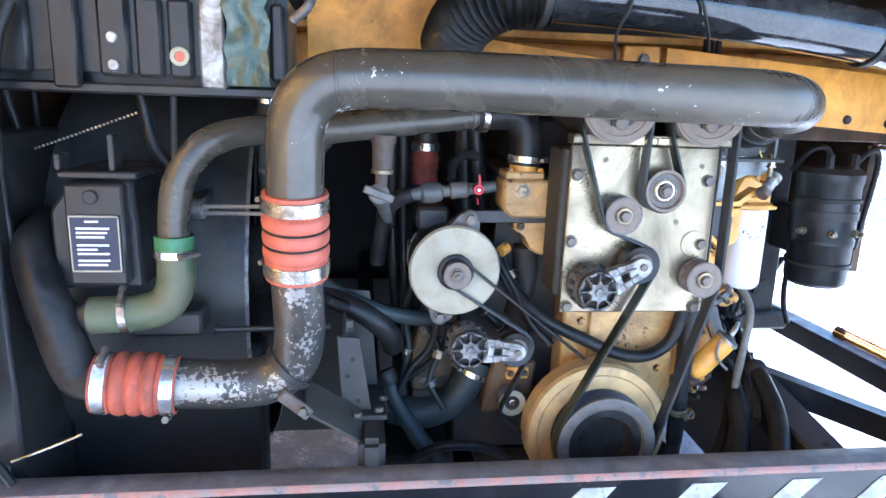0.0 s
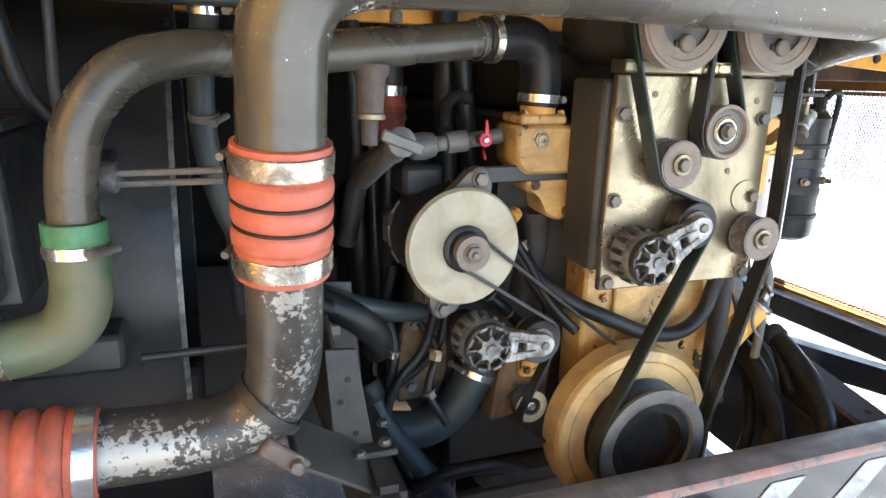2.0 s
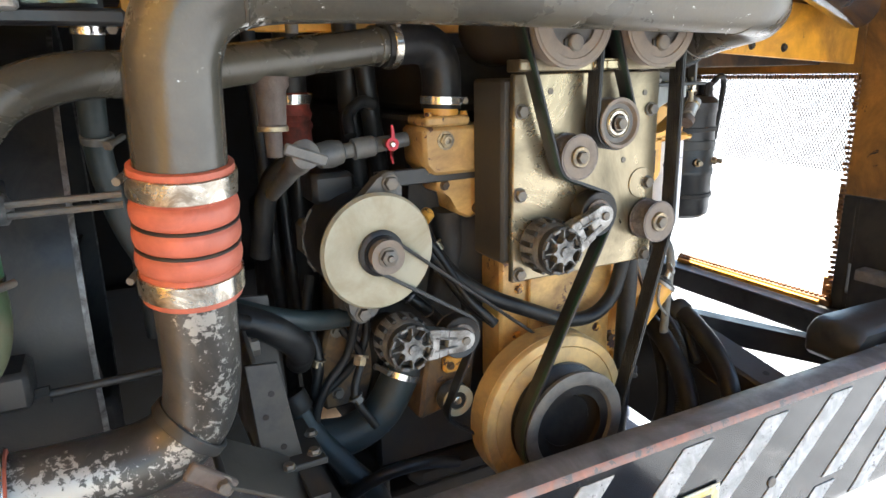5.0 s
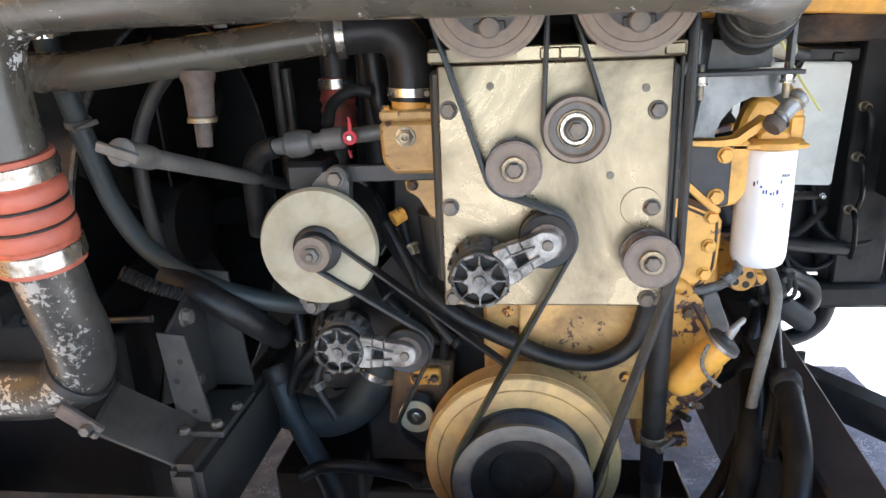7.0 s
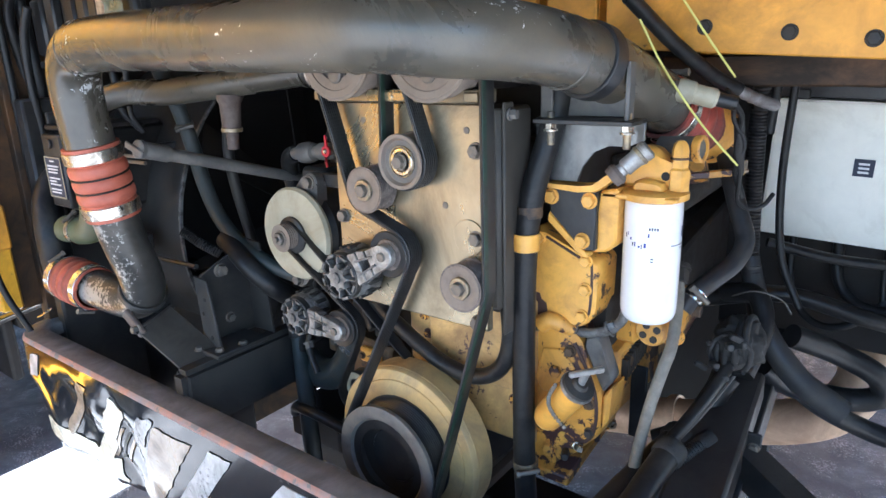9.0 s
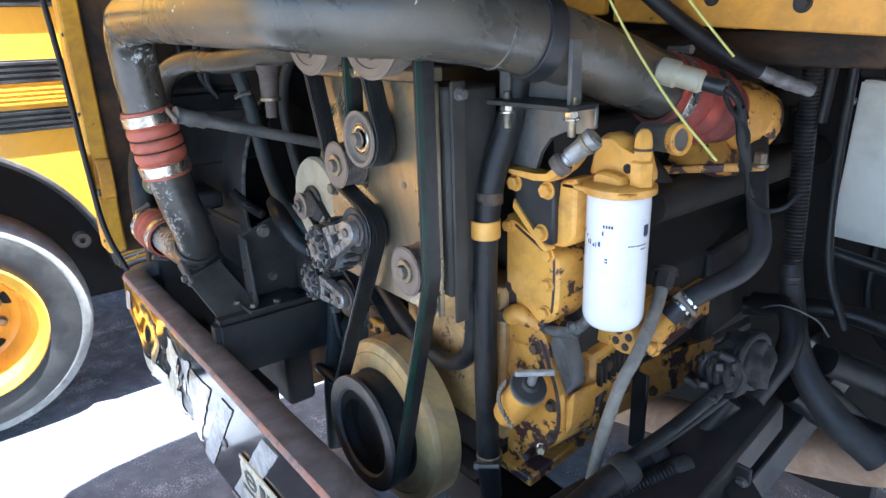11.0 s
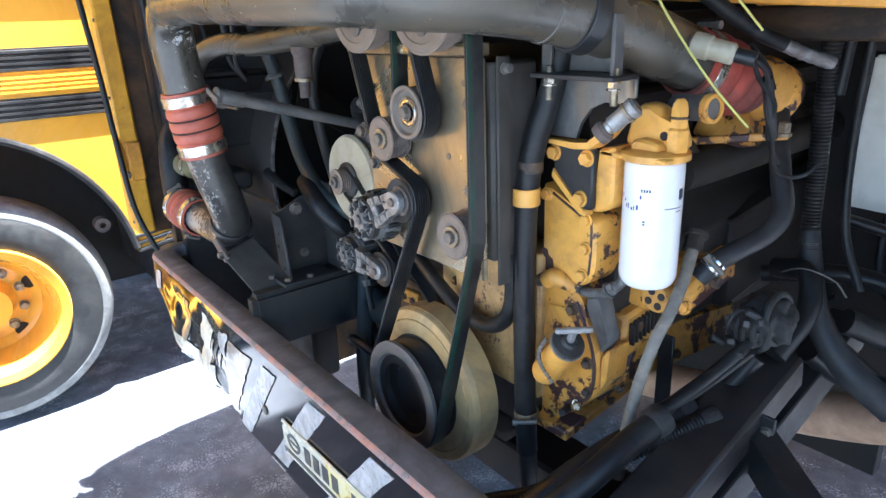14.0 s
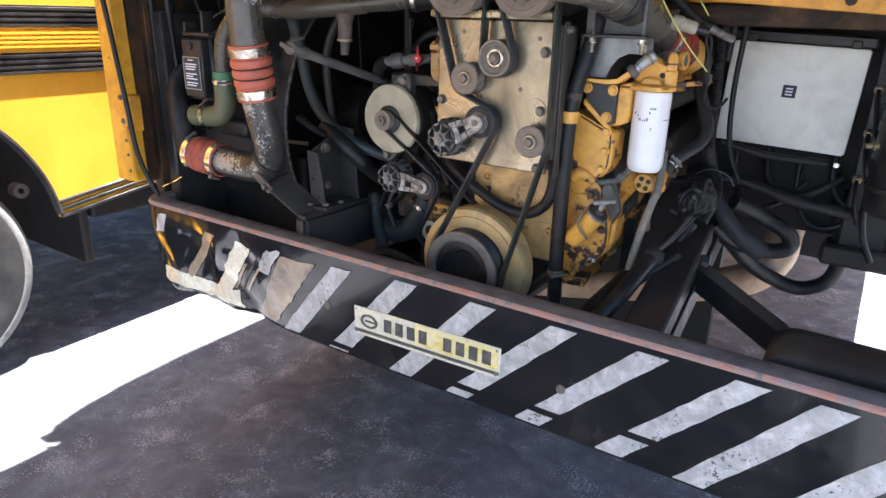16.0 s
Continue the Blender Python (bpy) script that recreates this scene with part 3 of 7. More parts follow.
# ---- bumper ----
def bumper():
    """The rear bumper: a pressed channel with rounded ends, crumpled at one of them."""
    b = thing("rear_bumper", (0.4, 0.95, 0.58), "black steel bus bumper with worn white diagonal stripes", "bumper")
    y, z0, z1 = 0.948, 0.582, 0.862

    def line(depth):
        """The bumper's outline seen from above, set in by depth; closer steps along the crumpled end."""
        out = []
        xl, xr, rr = LEFT + 0.02, RIGHT - 0.02, 0.10
        for k in range(9):
            out.append((xl + depth, y + rr + 0.30 - 0.30 * k / 8))
        for k in range(1, 15):
            a = math.pi + k / 14 * math.pi / 2
            out.append((xl + rr + (rr - depth) * math.cos(a), y + rr + (rr - depth) * math.sin(a)))
        mid = -0.10
        for k in range(1, 57):
            out.append((xl + rr + (mid - xl - rr) * k / 56, y + depth))
        for k in range(1, 31):
            out.append((mid + (xr - rr - mid) * k / 30, y + depth))
        for k in range(1, 9):
            a = 1.5 * math.pi + k / 8 * math.pi / 2
            out.append((xr - rr + (rr - depth) * math.cos(a), y + rr + (rr - depth) * math.sin(a)))
        for k in range(1, 5):
            out.append((xr - depth, y + rr + 0.30 * k / 4))
        return out

    def dent(x, z):
        """How far the crumpled sheet is pushed in: creases and facets over a shallow hollow."""
        w = max(0.0, min(1.0, (-0.12 - x) / 0.16)) * (0.25 + 0.75 * max(0.0, min(1.0, (z1 - 0.02 - z) / 0.07)))
        crease = 1 - 2 * abs(noise.noise(Vector((x * 5.5 + z * 3, z * 6.5, 1.3))))
        small = 1 - 2 * abs(noise.noise(Vector((x * 15, z * 13 - x * 5, 4.0))))
        return w * (0.011 * crease + 0.0025 * small + 0.010 * noise.noise(Vector((x * 4, z * 5, 8.0)))) + 0.012 * w * (z1 - z) / 0.28

    def skin(rows, bm=None, amount=0.0, ragged=False):
        bm = bm or bmesh.new()
        grid = []
        for depth, z in rows:
            r = []
            for (x, yy) in line(depth):
                k = amount * dent(x, z) if amount else 0.0
                sag = 0.0
                if ragged and z < z0 + 0.02:
                    sag = 0.016 * max(0.0, min(1.0, (-0.15 - x) / 0.2)) * noise.noise(Vector((x * 13, 2.0, 0.5)))
                r.append(bm.verts.new((x + 0.4 * k * (x < LEFT + 0.12), yy + k, z + k * 0.2 + sag)))
            grid.append(r)
        for a, c in zip(grid, grid[1:]):
            for i in range(len(a) - 1):
                bm.faces.new((a[i], a[i + 1], c[i + 1], c[i]))
        return bm
    rows = [(0.06, z0 + 0.004), (0.012, z0), (0.003, z0 + 0.004), (0.0, z0 + 0.012)] + [(0.0, z0 + 0.012 + 0.256 * k / 26) for k in range(1, 27)]
    part("face", skin(rows, amount=1.0, ragged=True), M_BUMPER, b, "glossy black bumper face crumpled at one end", 28)
    part("edge", skin([(0.0, z1 - 0.012), (-0.001, z1 - 0.009), (0.001, z1 - 0.004), (0.005, z1)], amount=0.35), M_PRIMER, b, "edge worn to red primer", 60)
    part("flange", skin([(0.005, z1), (0.030, z1 + 0.0015), (0.058, z1), (0.062, z1 - 0.004), (0.062, z1 - 0.03)]), M_BUMPTOP, b, "grey worn top flange", 60)
    part("back", skin([(0.056, z1 - 0.03), (0.056, z0 + 0.02)]), M_BLACK, b)

    # diagonal tape, in pieces where it is torn
    def stripe(x, top, w, cut=None):
        def at(z):
            return x + (top - x) * (z - z0 - 0.012) / (z1 - z0 - 0.046)
        za, zb = z0 + 0.012, z1 - 0.024
        spans = [(za, zb)] if cut is None else [(za, cut - 0.008), (cut + 0.008, zb)]
        for s0, s1 in spans:
            n = 12
            jl = [(random.random() - 0.5) * 0.003 for _ in range(2 * n + 2)]
            left = [(at(s0 + (s1 - s0) * k / n) + jl[k], s0 + (s1 - s0) * k / n) for k in range(n + 1)]
            right = [(at(s0 + (s1 - s0) * k / n) + w + jl[n + 1 + k], s0 + (s1 - s0) * k / n) for k in range(n + 1)]
            part("stripe", prism(left + right[::-1], 0, 0.0016, front(0, y - 0.0003, 0), 0), M_STRIPE, b, "worn white reflective tape")
    for x, top, w, cut in ((0.022, 0.232, 0.064, 0.606), (0.226, 0.440, 0.066, None), (0.394, 0.634, 0.060, 0.619), (0.578, 0.816, 0.060, 0.632),
                           (0.765, 0.993, 0.058, 0.652), (0.927, 1.127, 0.058, None), (1.09, 1.285, 0.062, None), (1.26, 1.45, 0.06, None)):
        stripe(x, top, w, cut)

    # tape left on the crumpled sheet, and one painted reflection along its foot
    def patch(name, corners, material, label, rough=0.006):
        bm = bmesh.new()
        n = 14
        (ax, az), (bx, bz), (cx, cz), (dx, dz) = corners
        grid = []
        for i in range(n + 1):
            row = []
            for j in range(n + 1):
                u, v = i / n, j / n
                x = (ax * (1 - u) + bx * u) * (1 - v) + (dx * (1 - u) + cx * u) * v
                z = (az * (1 - u) + bz * u) * (1 - v) + (dz * (1 - u) + cz * u) * v
                if i in (0, n) or j in (0, n):
                    x += rough * noise.noise(Vector((x * 40, z * 40, 3)))
                    z += rough * noise.noise(Vector((x * 40, z * 40, 9)))
                row.append(bm.verts.new((x, y + dent(x, z) - 0.0022, z + dent(x, z) * 0.2)))
            grid.append(row)
        for a, c in zip(grid, grid[1:]):
            for i in range(n):
                bm.faces.new((a[i], a[i + 1], c[i + 1], c[i]))
        part(name, bm, material, b, label, 60)
    patch("stripe", ((-0.150, 0.596), (-0.086, 0.598), (0.104, 0.826), (0.040, 0.824)), M_STRIPE, "worn white reflective tape", 0.004)
    patch("peeled_tape", ((-0.262, 0.606), (-0.185, 0.598), (-0.02, 0.812), (-0.150, 0.808)), M_PEEL, "tan peeling tape", 0.007)
    patch("grey_tape", ((-0.252, 0.738), (-0.200, 0.742), (-0.150, 0.820), (-0.205, 0.816)), M_STRIPE, "torn grey tape", 0.008)
    patch("cream_tape", ((-0.470, 0.612), (-0.405, 0.606), (-0.275, 0.800), (-0.335, 0.806)), M_BADGE, "crumpled cream tape", 0.008)
    patch("cream_tape", ((-0.590, 0.640), (-0.555, 0.640), (-0.420, 0.812), (-0.462, 0.816)), M_PEEL, "crumpled brownish tape", 0.006)
    # cream patch painted for the sunlit ground mirrored in the gloss
    patch("low_reflection", ((-0.715, 0.598), (-0.330, 0.594), (-0.355, 0.640), (-0.690, 0.655)), M_BADGE, "cream patch along the bottom edge, painted reflection of sunlit ground", 0.012)
    for k in range(3):
        x = -0.372 + 0.026 * k
        patch("thin_stripe", ((x, 0.650), (x + 0.012, 0.652), (x + 0.075, 0.745), (x + 0.063, 0.743)), M_MARK if k % 2 else M_PEEL, "narrow worn stripe", 0.003)
    patch("pale_tape", ((-0.700, 0.772), (-0.664, 0.776), (-0.640, 0.832), (-0.685, 0.832)), M_STRIPE, "torn pale tape", 0.008)
    for x, z in ((0.68, 0.70), (0.02, 0.71), (1.25, 0.65), (1.25, 0.79)):
        part("bolt", disc(0.011, -0.001, 0.003, front(x, y, z), 16), M_BOLT, b)
    # makers plate with plain marks
    p = part("nameplate", prism([(0.118, 0.664), (0.535, 0.676), (0.537, 0.751), (0.116, 0.741)], 0.002, 0.006, front(0, y, 0), 0.001), M_BADGE, b, "cream and yellow metal nameplate")
    part("yellow_field", prism([(0.30, 0.6895), (0.531, 0.696), (0.532, 0.747), (0.30, 0.7415)], 0.0062, 0.0068, front(0, y, 0), 0), M_BADGEY, p)
    part("emblem", lathe([(0.017, 0.0062), (0.025, 0.0062), (0.025, 0.0072), (0.017, 0.0072), (0.017, 0.0062)], front(0.165, y, 0.708) @ Matrix.Diagonal((1.1, 0.75, 1, 1)), 24), M_MARK, p)
    part("emblem_bar", box(0.152, 0.184, y - 0.0074, y - 0.0062, 0.7055, 0.7105, 0), M_MARK, p)
    for k in range(9):
        if k == 4:
            continue
        x, z = 0.213 + k * 0.0348, 0.695 + k * 0.0009
        part("mark", prism([(x, z), (x + 0.023, z + 0.0005), (x + 0.023, z + 0.0345), (x, z + 0.034)], 0.0071, 0.0078, front(0, y, 0), 0), M_MARK, p, "plain dark block mark")
    part("rim", prism([(0.118, 0.672), (0.535, 0.684), (0.535, 0.692), (0.118, 0.681)], 0.0062, 0.0070, front(0, y, 0), 0), M_MARK, p)
    for x, z in ((0.124, 0.734), (0.528, 0.744), (0.124, 0.672), (0.528, 0.684)):
        part("rivet", disc(0.0035, 0.006, 0.008, front(x, y, z), 12, 0.0008), M_BRIGHT, p)


bumper()


def corner_post():
    p = thing("left_corner_post", (LEFT, 0.97, 0.9), "yellow painted corner post of the bus tail", "post")
    part("post", prism([(-0.858, 0.915), (-0.764, 0.915), (-0.800, 1.9), (-0.858, 1.9)], 0, 0.05, front(0, 0.985, 0), 0.006), M_POST, p)
    part("inner_flange", box(-0.812, -0.806, 0.985, 1.05, 0.90, 1.86, 0.002), M_BROWN, p)
    part("hinge", box(LEFT + 0.036, LEFT + 0.062, 0.945, 0.985, 1.07, 1.18, 0.005), M_ORANGE, p, "dirty orange hinge bracket")
    part("hinge_pin", disc(0.011, 0, 0.008, front(LEFT + 0.052, 0.945, 1.09), 16), M_BOLT, p)
    for z in (0.95, 1.0, 1.045, 1.30, 1.5):
        part("screw", disc(0.005, 0, 0.004, front(LEFT + 0.038, 0.935, z), 12, 0.0008), M_BOLT, p)
    q = thing("right_corner_post", (RIGHT, 0.97, 0.9), "yellow painted corner post of the bus tail", "post")
    part("post", prism([(RIGHT - 0.04, 0.885), (RIGHT + 0.005, 0.885), (RIGHT + 0.005, 1.9), (RIGHT - 0.04, 1.9)], 0, 0.05, front(0, 0.985, 0), 0.006), M_BUS, q)
    part("hinge_plate", prism([(0.0, 0.0), (0.030, 0.004), (0.034, 0.05), (0.026, 0.105), (0.0, 0.11)], -0.004, 0.0, Matrix.Translation((-0.792, 0.93, 1.085)) @ Matrix.Rotation(radians(90), 4, "X"), 0.002), M_ORANGE, p, "worn orange hinge plate")
    for z in (1.105, 1.175):
        part("hinge_bolt", hexnut(0.007, 0, 0.006, front(-0.777, 0.930, z)), M_BOLT, p)
    single("lid_cable", tube([(-0.80, 0.90, 1.72), (-0.765, 0.915, 1.40), (-0.735, 0.92, 1.17), (-0.72, 0.93, 1.0), (-0.69, 0.96, 0.88)], 0.0075, 10), M_RUBBER,
               "black rubber-covered cable beside the corner post", "cable")


corner_post()


def corner_cables():
    """Black hoses and wires down the left inner wall."""
    for pts, r in (([(-0.765, 1.10, 1.80), (-0.76, 1.11, 1.60), (-0.755, 1.12, 1.40), (-0.765, 1.13, 1.20), (-0.76, 1.14, 0.98)], 0.013),
                   ([(-0.765, 1.17, 1.82), (-0.745, 1.18, 1.65), (-0.755, 1.20, 1.50), (-0.735, 1.22, 1.36), (-0.75, 1.25, 1.20)], 0.007),
                   ([(-0.77, 1.34, 1.82), (-0.765, 1.30, 1.68), (-0.745, 1.28, 1.56), (-0.75, 1.30, 1.42), (-0.765, 1.36, 1.30)], 0.006),
                   ([(-0.768, 1.055, 1.80), (-0.77, 1.06, 1.55), (-0.766, 1.06, 1.30), (-0.77, 1.065, 1.05)], 0.009)):
        single("wall_cable", tube(pts, r, 12, 6), M_RUBBER, "black cable running down the dark brown wall", "cable", group="cables on the left wall")


corner_cables()


# ---- neighbouring bus ----
def neighbour_bus():
    bx = -1.62
    n = thing("school_bus", (bx - 1.2, 0.8, 0.0), "yellow school bus with black rub rails parked alongside", "bus")
    arch = [(0.53 + 0.575 * math.cos(a), 0.52 + 0.63 * math.sin(a)) for a in (math.pi * k / 20 for k in range(21))]
    outline = [(-2.2, 0.60), (-0.07, 0.60)] + [(y, z) for y, z in arch[::-1] if z > 0.6] + [(1.10, 0.60), (1.75, 0.68), (9.0, 0.72), (9.0, 2.9), (-2.2, 2.9)]
    m = Matrix(((0, 0, 1, bx), (1, 0, 0, 0), (0, 1, 0, 0), (0, 0, 0, 1)))
    part("side_panel", prism(outline, -0.02, 0.0, m, 0), M_BUS, n)
    bm = bmesh.new()
    tube([(bx + 0.006, y, z) for y, z in arch if z > 0.59], 0.014, 8, 3, bm=bm)
    part("arch_trim", bm, M_BLACK, n, "black rubber wheel arch trim")
    bm = bmesh.new()
    for k in range(3):
        beam((bx + 0.006, 1.10, 0.605 + 0.03 * k), (bx + 0.006, 1.78, 0.70 + 0.03 * k), 0.014, 0.016, 0.004, bm)
    part("skirt_rail", bm, M_BLACK, n, "black ribbed skirt rail")

    def rail(z0, z1, material, name):
        k = 4
        prof = [(0.0, z0)]
        for i in range(k):
            a = z0 + (z1 - z0) * i / k
            w = (z1 - z0) / k
            prof += [(0.012, a + 0.15 * w), (0.012, a + 0.6 * w), (0.004, a + 0.7 * w), (0.004, a + 0.98 * w)]
        prof += [(0.0, z1)]
        bm = bmesh.new()
        lines = [[bm.verts.new((bx + d, yy, z)) for d, z in prof] for yy in (-2.2, 9.0)]
        for i in range(len(prof) - 1):
            bm.faces.new((lines[0][i], lines[0][i + 1], lines[1][i + 1], lines[1][i]))
        part(name, bm, material, n, angle=20)
    rail(1.345, 1.425, M_BLACK, "rub_rail")
    rail(1.175, 1.255, M_BLACK, "rub_rail")
    rail(1.27, 1.335, M_BUS, "ribbed_panel")
    rail(1.60, 1.68, M_BLACK, "rub_rail")
    part("underbody", box(bx - 2.3, bx - 0.03, 1.25, 8.9, 0.55, 0.75, 0.01), M_NEARBLACK, n)
    part("roof", box(bx - 2.4, bx - 0.021, -2.2, 9.0, 2.85, 3.0, 0.04), M_BUS, n)
    part("far_side", box(bx - 2.42, bx - 2.38, -2.2, 9.0, 0.6, 2.9, 0.01), M_BUS, n)
    part("wheel_well", box(bx - 0.9, bx - 0.86, 0.0, 1.3, 0.2, 1.2, 0.01), M_NEARBLACK, n)
    part("well_front", box(bx - 0.86, bx - 0.05, 1.20, 1.24, 0.35, 1.2, 0.01), M_NEARBLACK, n)
    part("shackle", lathe([(0.012, 0), (0.03, 0), (0.03, 0.05), (0.012, 0.05), (0.012, 0)], Matrix.Translation((bx - 0.12, 1.0, 0.72)) @ Matrix.Rotation(radians(90), 4, "Y"), 20), M_REDCAST, n)
    # wheel
    wm = Matrix.Translation((bx - 0.262, 0.545, 0.464)) @ Matrix.Rotation(radians(90), 4, "Y")
    tyre = [(0.25, 0.0), (0.34, -0.005), (0.41, 0.02), (0.438, 0.06), (0.441, 0.10), (0.438, 0.19), (0.428, 0.225), (0.40, 0.25), (0.34, 0.262), (0.28, 0.255), (0.255, 0.245)]
    bm = lathe(tyre, wm, 72)
    w = part("wheel", bm, M_TYRE, n, "black tyre with a worn grey shoulder")
    part("tread", lathe([(0.4385, 0.055), (0.4425, 0.06), (0.4435, 0.10), (0.441, 0.19), (0.431, 0.226), (0.413, 0.2455), (0.394, 0.2535), (0.388, 0.2525)], wm, 72), M_TREAD, w, "worn grey tread")
    rim = [(0.262, 0.23), (0.275, 0.262), (0.268, 0.268), (0.238, 0.262), (0.218, 0.22), (0.208, 0.12), (0.195, 0.075), (0.16, 0.05), (0.11, 0.055), (0.10, 0.09), (0.085, 0.14), (0.0, 0.145)]
    part("rim", lathe(rim, wm, 60), M_BUS, w, "yellow painted steel rim")
    for k in range(10):
        a = 2 * math.pi * k / 10
        mm = wm @ Matrix.Translation((0.135 * math.cos(a), 0.135 * math.sin(a), 0.055))
        part("wheel_nut", hexnut(0.016, 0, 0.03, mm), M_BRASS, w)
    for k in range(5):
        a = 2 * math.pi * (k + 0.5) / 5
        mm = wm @ Matrix.Translation((0.172 * math.cos(a), 0.172 * math.sin(a), 0.06))
        part("hand_hole", disc(0.028, 0, 0.003, mm, 20, 0.001), M_NEARBLACK, w)


neighbour_bus()

# ---- engine ----
def engine():
    e = thing("engine", (0.35, 1.6, 0.6), "yellow painted diesel engine with grime and chipped paint", "engine")
    part("block", prism([(0.06, 0.72), (0.40, 0.72), (0.50, 0.86), (0.62, 0.95), (0.635, 1.12), (0.57, 1.16), (0.57, 1.36), (0.14, 1.36), (0.14, 1.12), (0.06, 1.06)],
                        -2.35, -1.30, Matrix.Rotation(radians(90), 4, "X"), 0.008), M_GRIME, e, "grimy dark cylinder block")
    part("head", box(0.19, 0.55, 1.32, 2.3, 1.362, 1.47, 0.012), M_GRIME, e)
    part("sump", box(0.12, 0.40, 1.28, 2.3, 0.66, 0.718, 0.02), M_GRIME, e)
    part("front_cover", prism([(0.280, 0.86), (0.535, 0.86), (0.535, 1.12), (0.280, 1.12)], 0, 0.07, front(0, 1.30, 0), 0.006), M_YELLOW_PALE, e, "faded yellow front cover")
    part("cover_seal", prism([(0.335, 0.96), (0.525, 0.96), (0.525, 1.112), (0.335, 1.112)], 0, 0.008, front(0, 1.2275, 0), 0.003), M_YELLOW_PALE, e)
    for x, z in ((0.325, 1.017), (0.318, 1.05), (0.50, 0.94), (0.315, 0.96)):
        part("bolt", hexnut(0.0075, 0, 0.007, front(x, 1.2295, z)), M_YELLOW, e)
    # housing beside the mounting plate: a clean upper cover over a chipped lower one
    hs = part("gear_housing", prism([(0.526, 0.80), (0.566, 0.835), (0.605, 0.870), (0.642, 0.911), (0.643, 0.986), (0.606, 1.062), (0.600, 1.086), (0.526, 1.086)],
                                    0, 0.075, front(0, 1.320, 0), 0.005), M_YELLOW, e, "chipped yellow lower gear housing")
    part("upper_cover", prism([(0.526, 1.0862), (0.606, 1.0862), (0.622, 1.100), (0.629, 1.119), (0.631, 1.192), (0.613, 1.199), (0.547, 1.228), (0.526, 1.236)],
                              0, 0.077, front(0, 1.320, 0), 0.005), M_YELLOW_CLEAN, hs, "clean yellow upper cover")
    part("bare_patch", prism([(0.527, 1.064), (0.544, 1.070), (0.548, 1.086), (0.553, 1.092), (0.550, 1.116), (0.541, 1.121), (0.538, 1.130), (0.527, 1.131)], 0, 0.0012, front(0, 1.2436, 0), 0), M_MAROON, hs, "bare dark patch of peeled paint")
    part("seam", tube([(0.548, 1.2432, 1.222), (0.612, 1.2432, 1.193), (0.6225, 1.2432, 1.186), (0.6215, 1.2432, 1.120), (0.613, 1.2432, 1.104), (0.600, 1.2445, 1.088)], 0.0022, 8, 5), M_MAROON, hs, "dark sealant bead")
    part("seam", tube([(0.599, 1.2445, 1.060), (0.634, 1.2445, 0.985), (0.633, 1.2445, 0.913), (0.600, 1.2445, 0.880)], 0.003, 8, 5), M_MAROON, hs, "dark sealant bead")
    for x, z in ((0.618, 1.194), (0.614, 1.107), (0.541, 1.219), (0.618, 1.150)):
        part("bolt", hexnut(0.0085, 0, 0.009, front(x - 0.004, 1.2425, z)), M_YELLOW_CLEAN, hs)
    for x, z, r in ((0.569, 1.006, 0.0105), (0.560, 0.862, 0.0105), (0.592, 1.045, 0.008), (0.626, 0.965, 0.008), (0.545, 0.905, 0.008), (0.628, 0.915, 0.007)):
        part("bolt", hexnut(r, 0, 0.010, front(x, 1.2445, z)), M_YELLOW_DIRTY if r < 0.01 else M_YELLOW, hs)
    part("flange", prism([(0.613, 1.070), (0.634, 1.078), (0.638, 1.066), (0.660, 1.012), (0.644, 0.984), (0.610, 1.052)], -0.034, -0.004, front(0, 1.246, 0), 0.004), M_GREYCAST, hs, "grey pitted flange strip")
    part("flank", prism([(0.6435, 0.982), (0.658, 0.998), (0.654, 0.940), (0.6435, 0.920)], -0.060, -0.004, front(0, 1.246, 0), 0.004), M_YELLOW, hs)
    part("inspection_cover", prism([(0.532, 0.985), (0.545, 1.040), (0.580, 1.046), (0.600, 1.022), (0.606, 0.985), (0.590, 0.968), (0.545, 0.965)], 0, 0.004, front(0, 1.2448, 0), 0.002), M_YELLOW, hs, "chipped raised cover")
    part("stud", hexnut(0.006, 0, 0.022, along((0.606, 1.243, 0.885), (0.625, 1.222, 0.892))), M_STEEL, hs)
    part("stud", disc(0.006, 0, 0.03, along((0.588, 1.244, 0.868), (0.60, 1.215, 0.874)), 12), M_GRIME, hs)
    # side of the block
    part("side_cover", prism([(1.302, 0.952), (1.60, 1.025), (1.60, 1.075), (1.302, 1.03)], 0.60, 0.648,
                             Matrix(((0, 0, 1, 0), (1, 0, 0, 0), (0, 1, 0, 0), (0, 0, 0, 1))), 0.006), M_YELLOW, e, "chipped yellow side cover")
    part("pump_body", prism([(1.335, 1.034), (1.48, 1.06), (1.50, 1.085), (1.42, 1.11), (1.335, 1.09)], 0.60, 0.662,
                            Matrix(((0, 0, 1, 0), (1, 0, 0, 0), (0, 1, 0, 0), (0, 0, 0, 1))), 0.008), M_YELLOW, e)
    pump = part("drive_hub", lathe([(0, 0), (0.024, 0), (0.024, 0.018), (0.021, 0.024), (0, 0.024)], front(0.690, 1.335, 1.074), 24), M_YELLOW, e)
    for k in range(4):
        a = math.pi / 2 * k + 0.5
        part("hub_hole", disc(0.0058, 0.0235, 0.026, front(0.690 + 0.012 * math.cos(a), 1.335, 1.074 + 0.012 * math.sin(a)), 14, 0.0005), M_GRIME, pump)
    for k in range(9):
        part("fin", box(0.642, 0.658, 1.312 + 0.010 * k, 1.3165 + 0.010 * k, 0.982 + 0.002 * k, 1.018 + 0.002 * k, 0.001), M_GRIME, e)
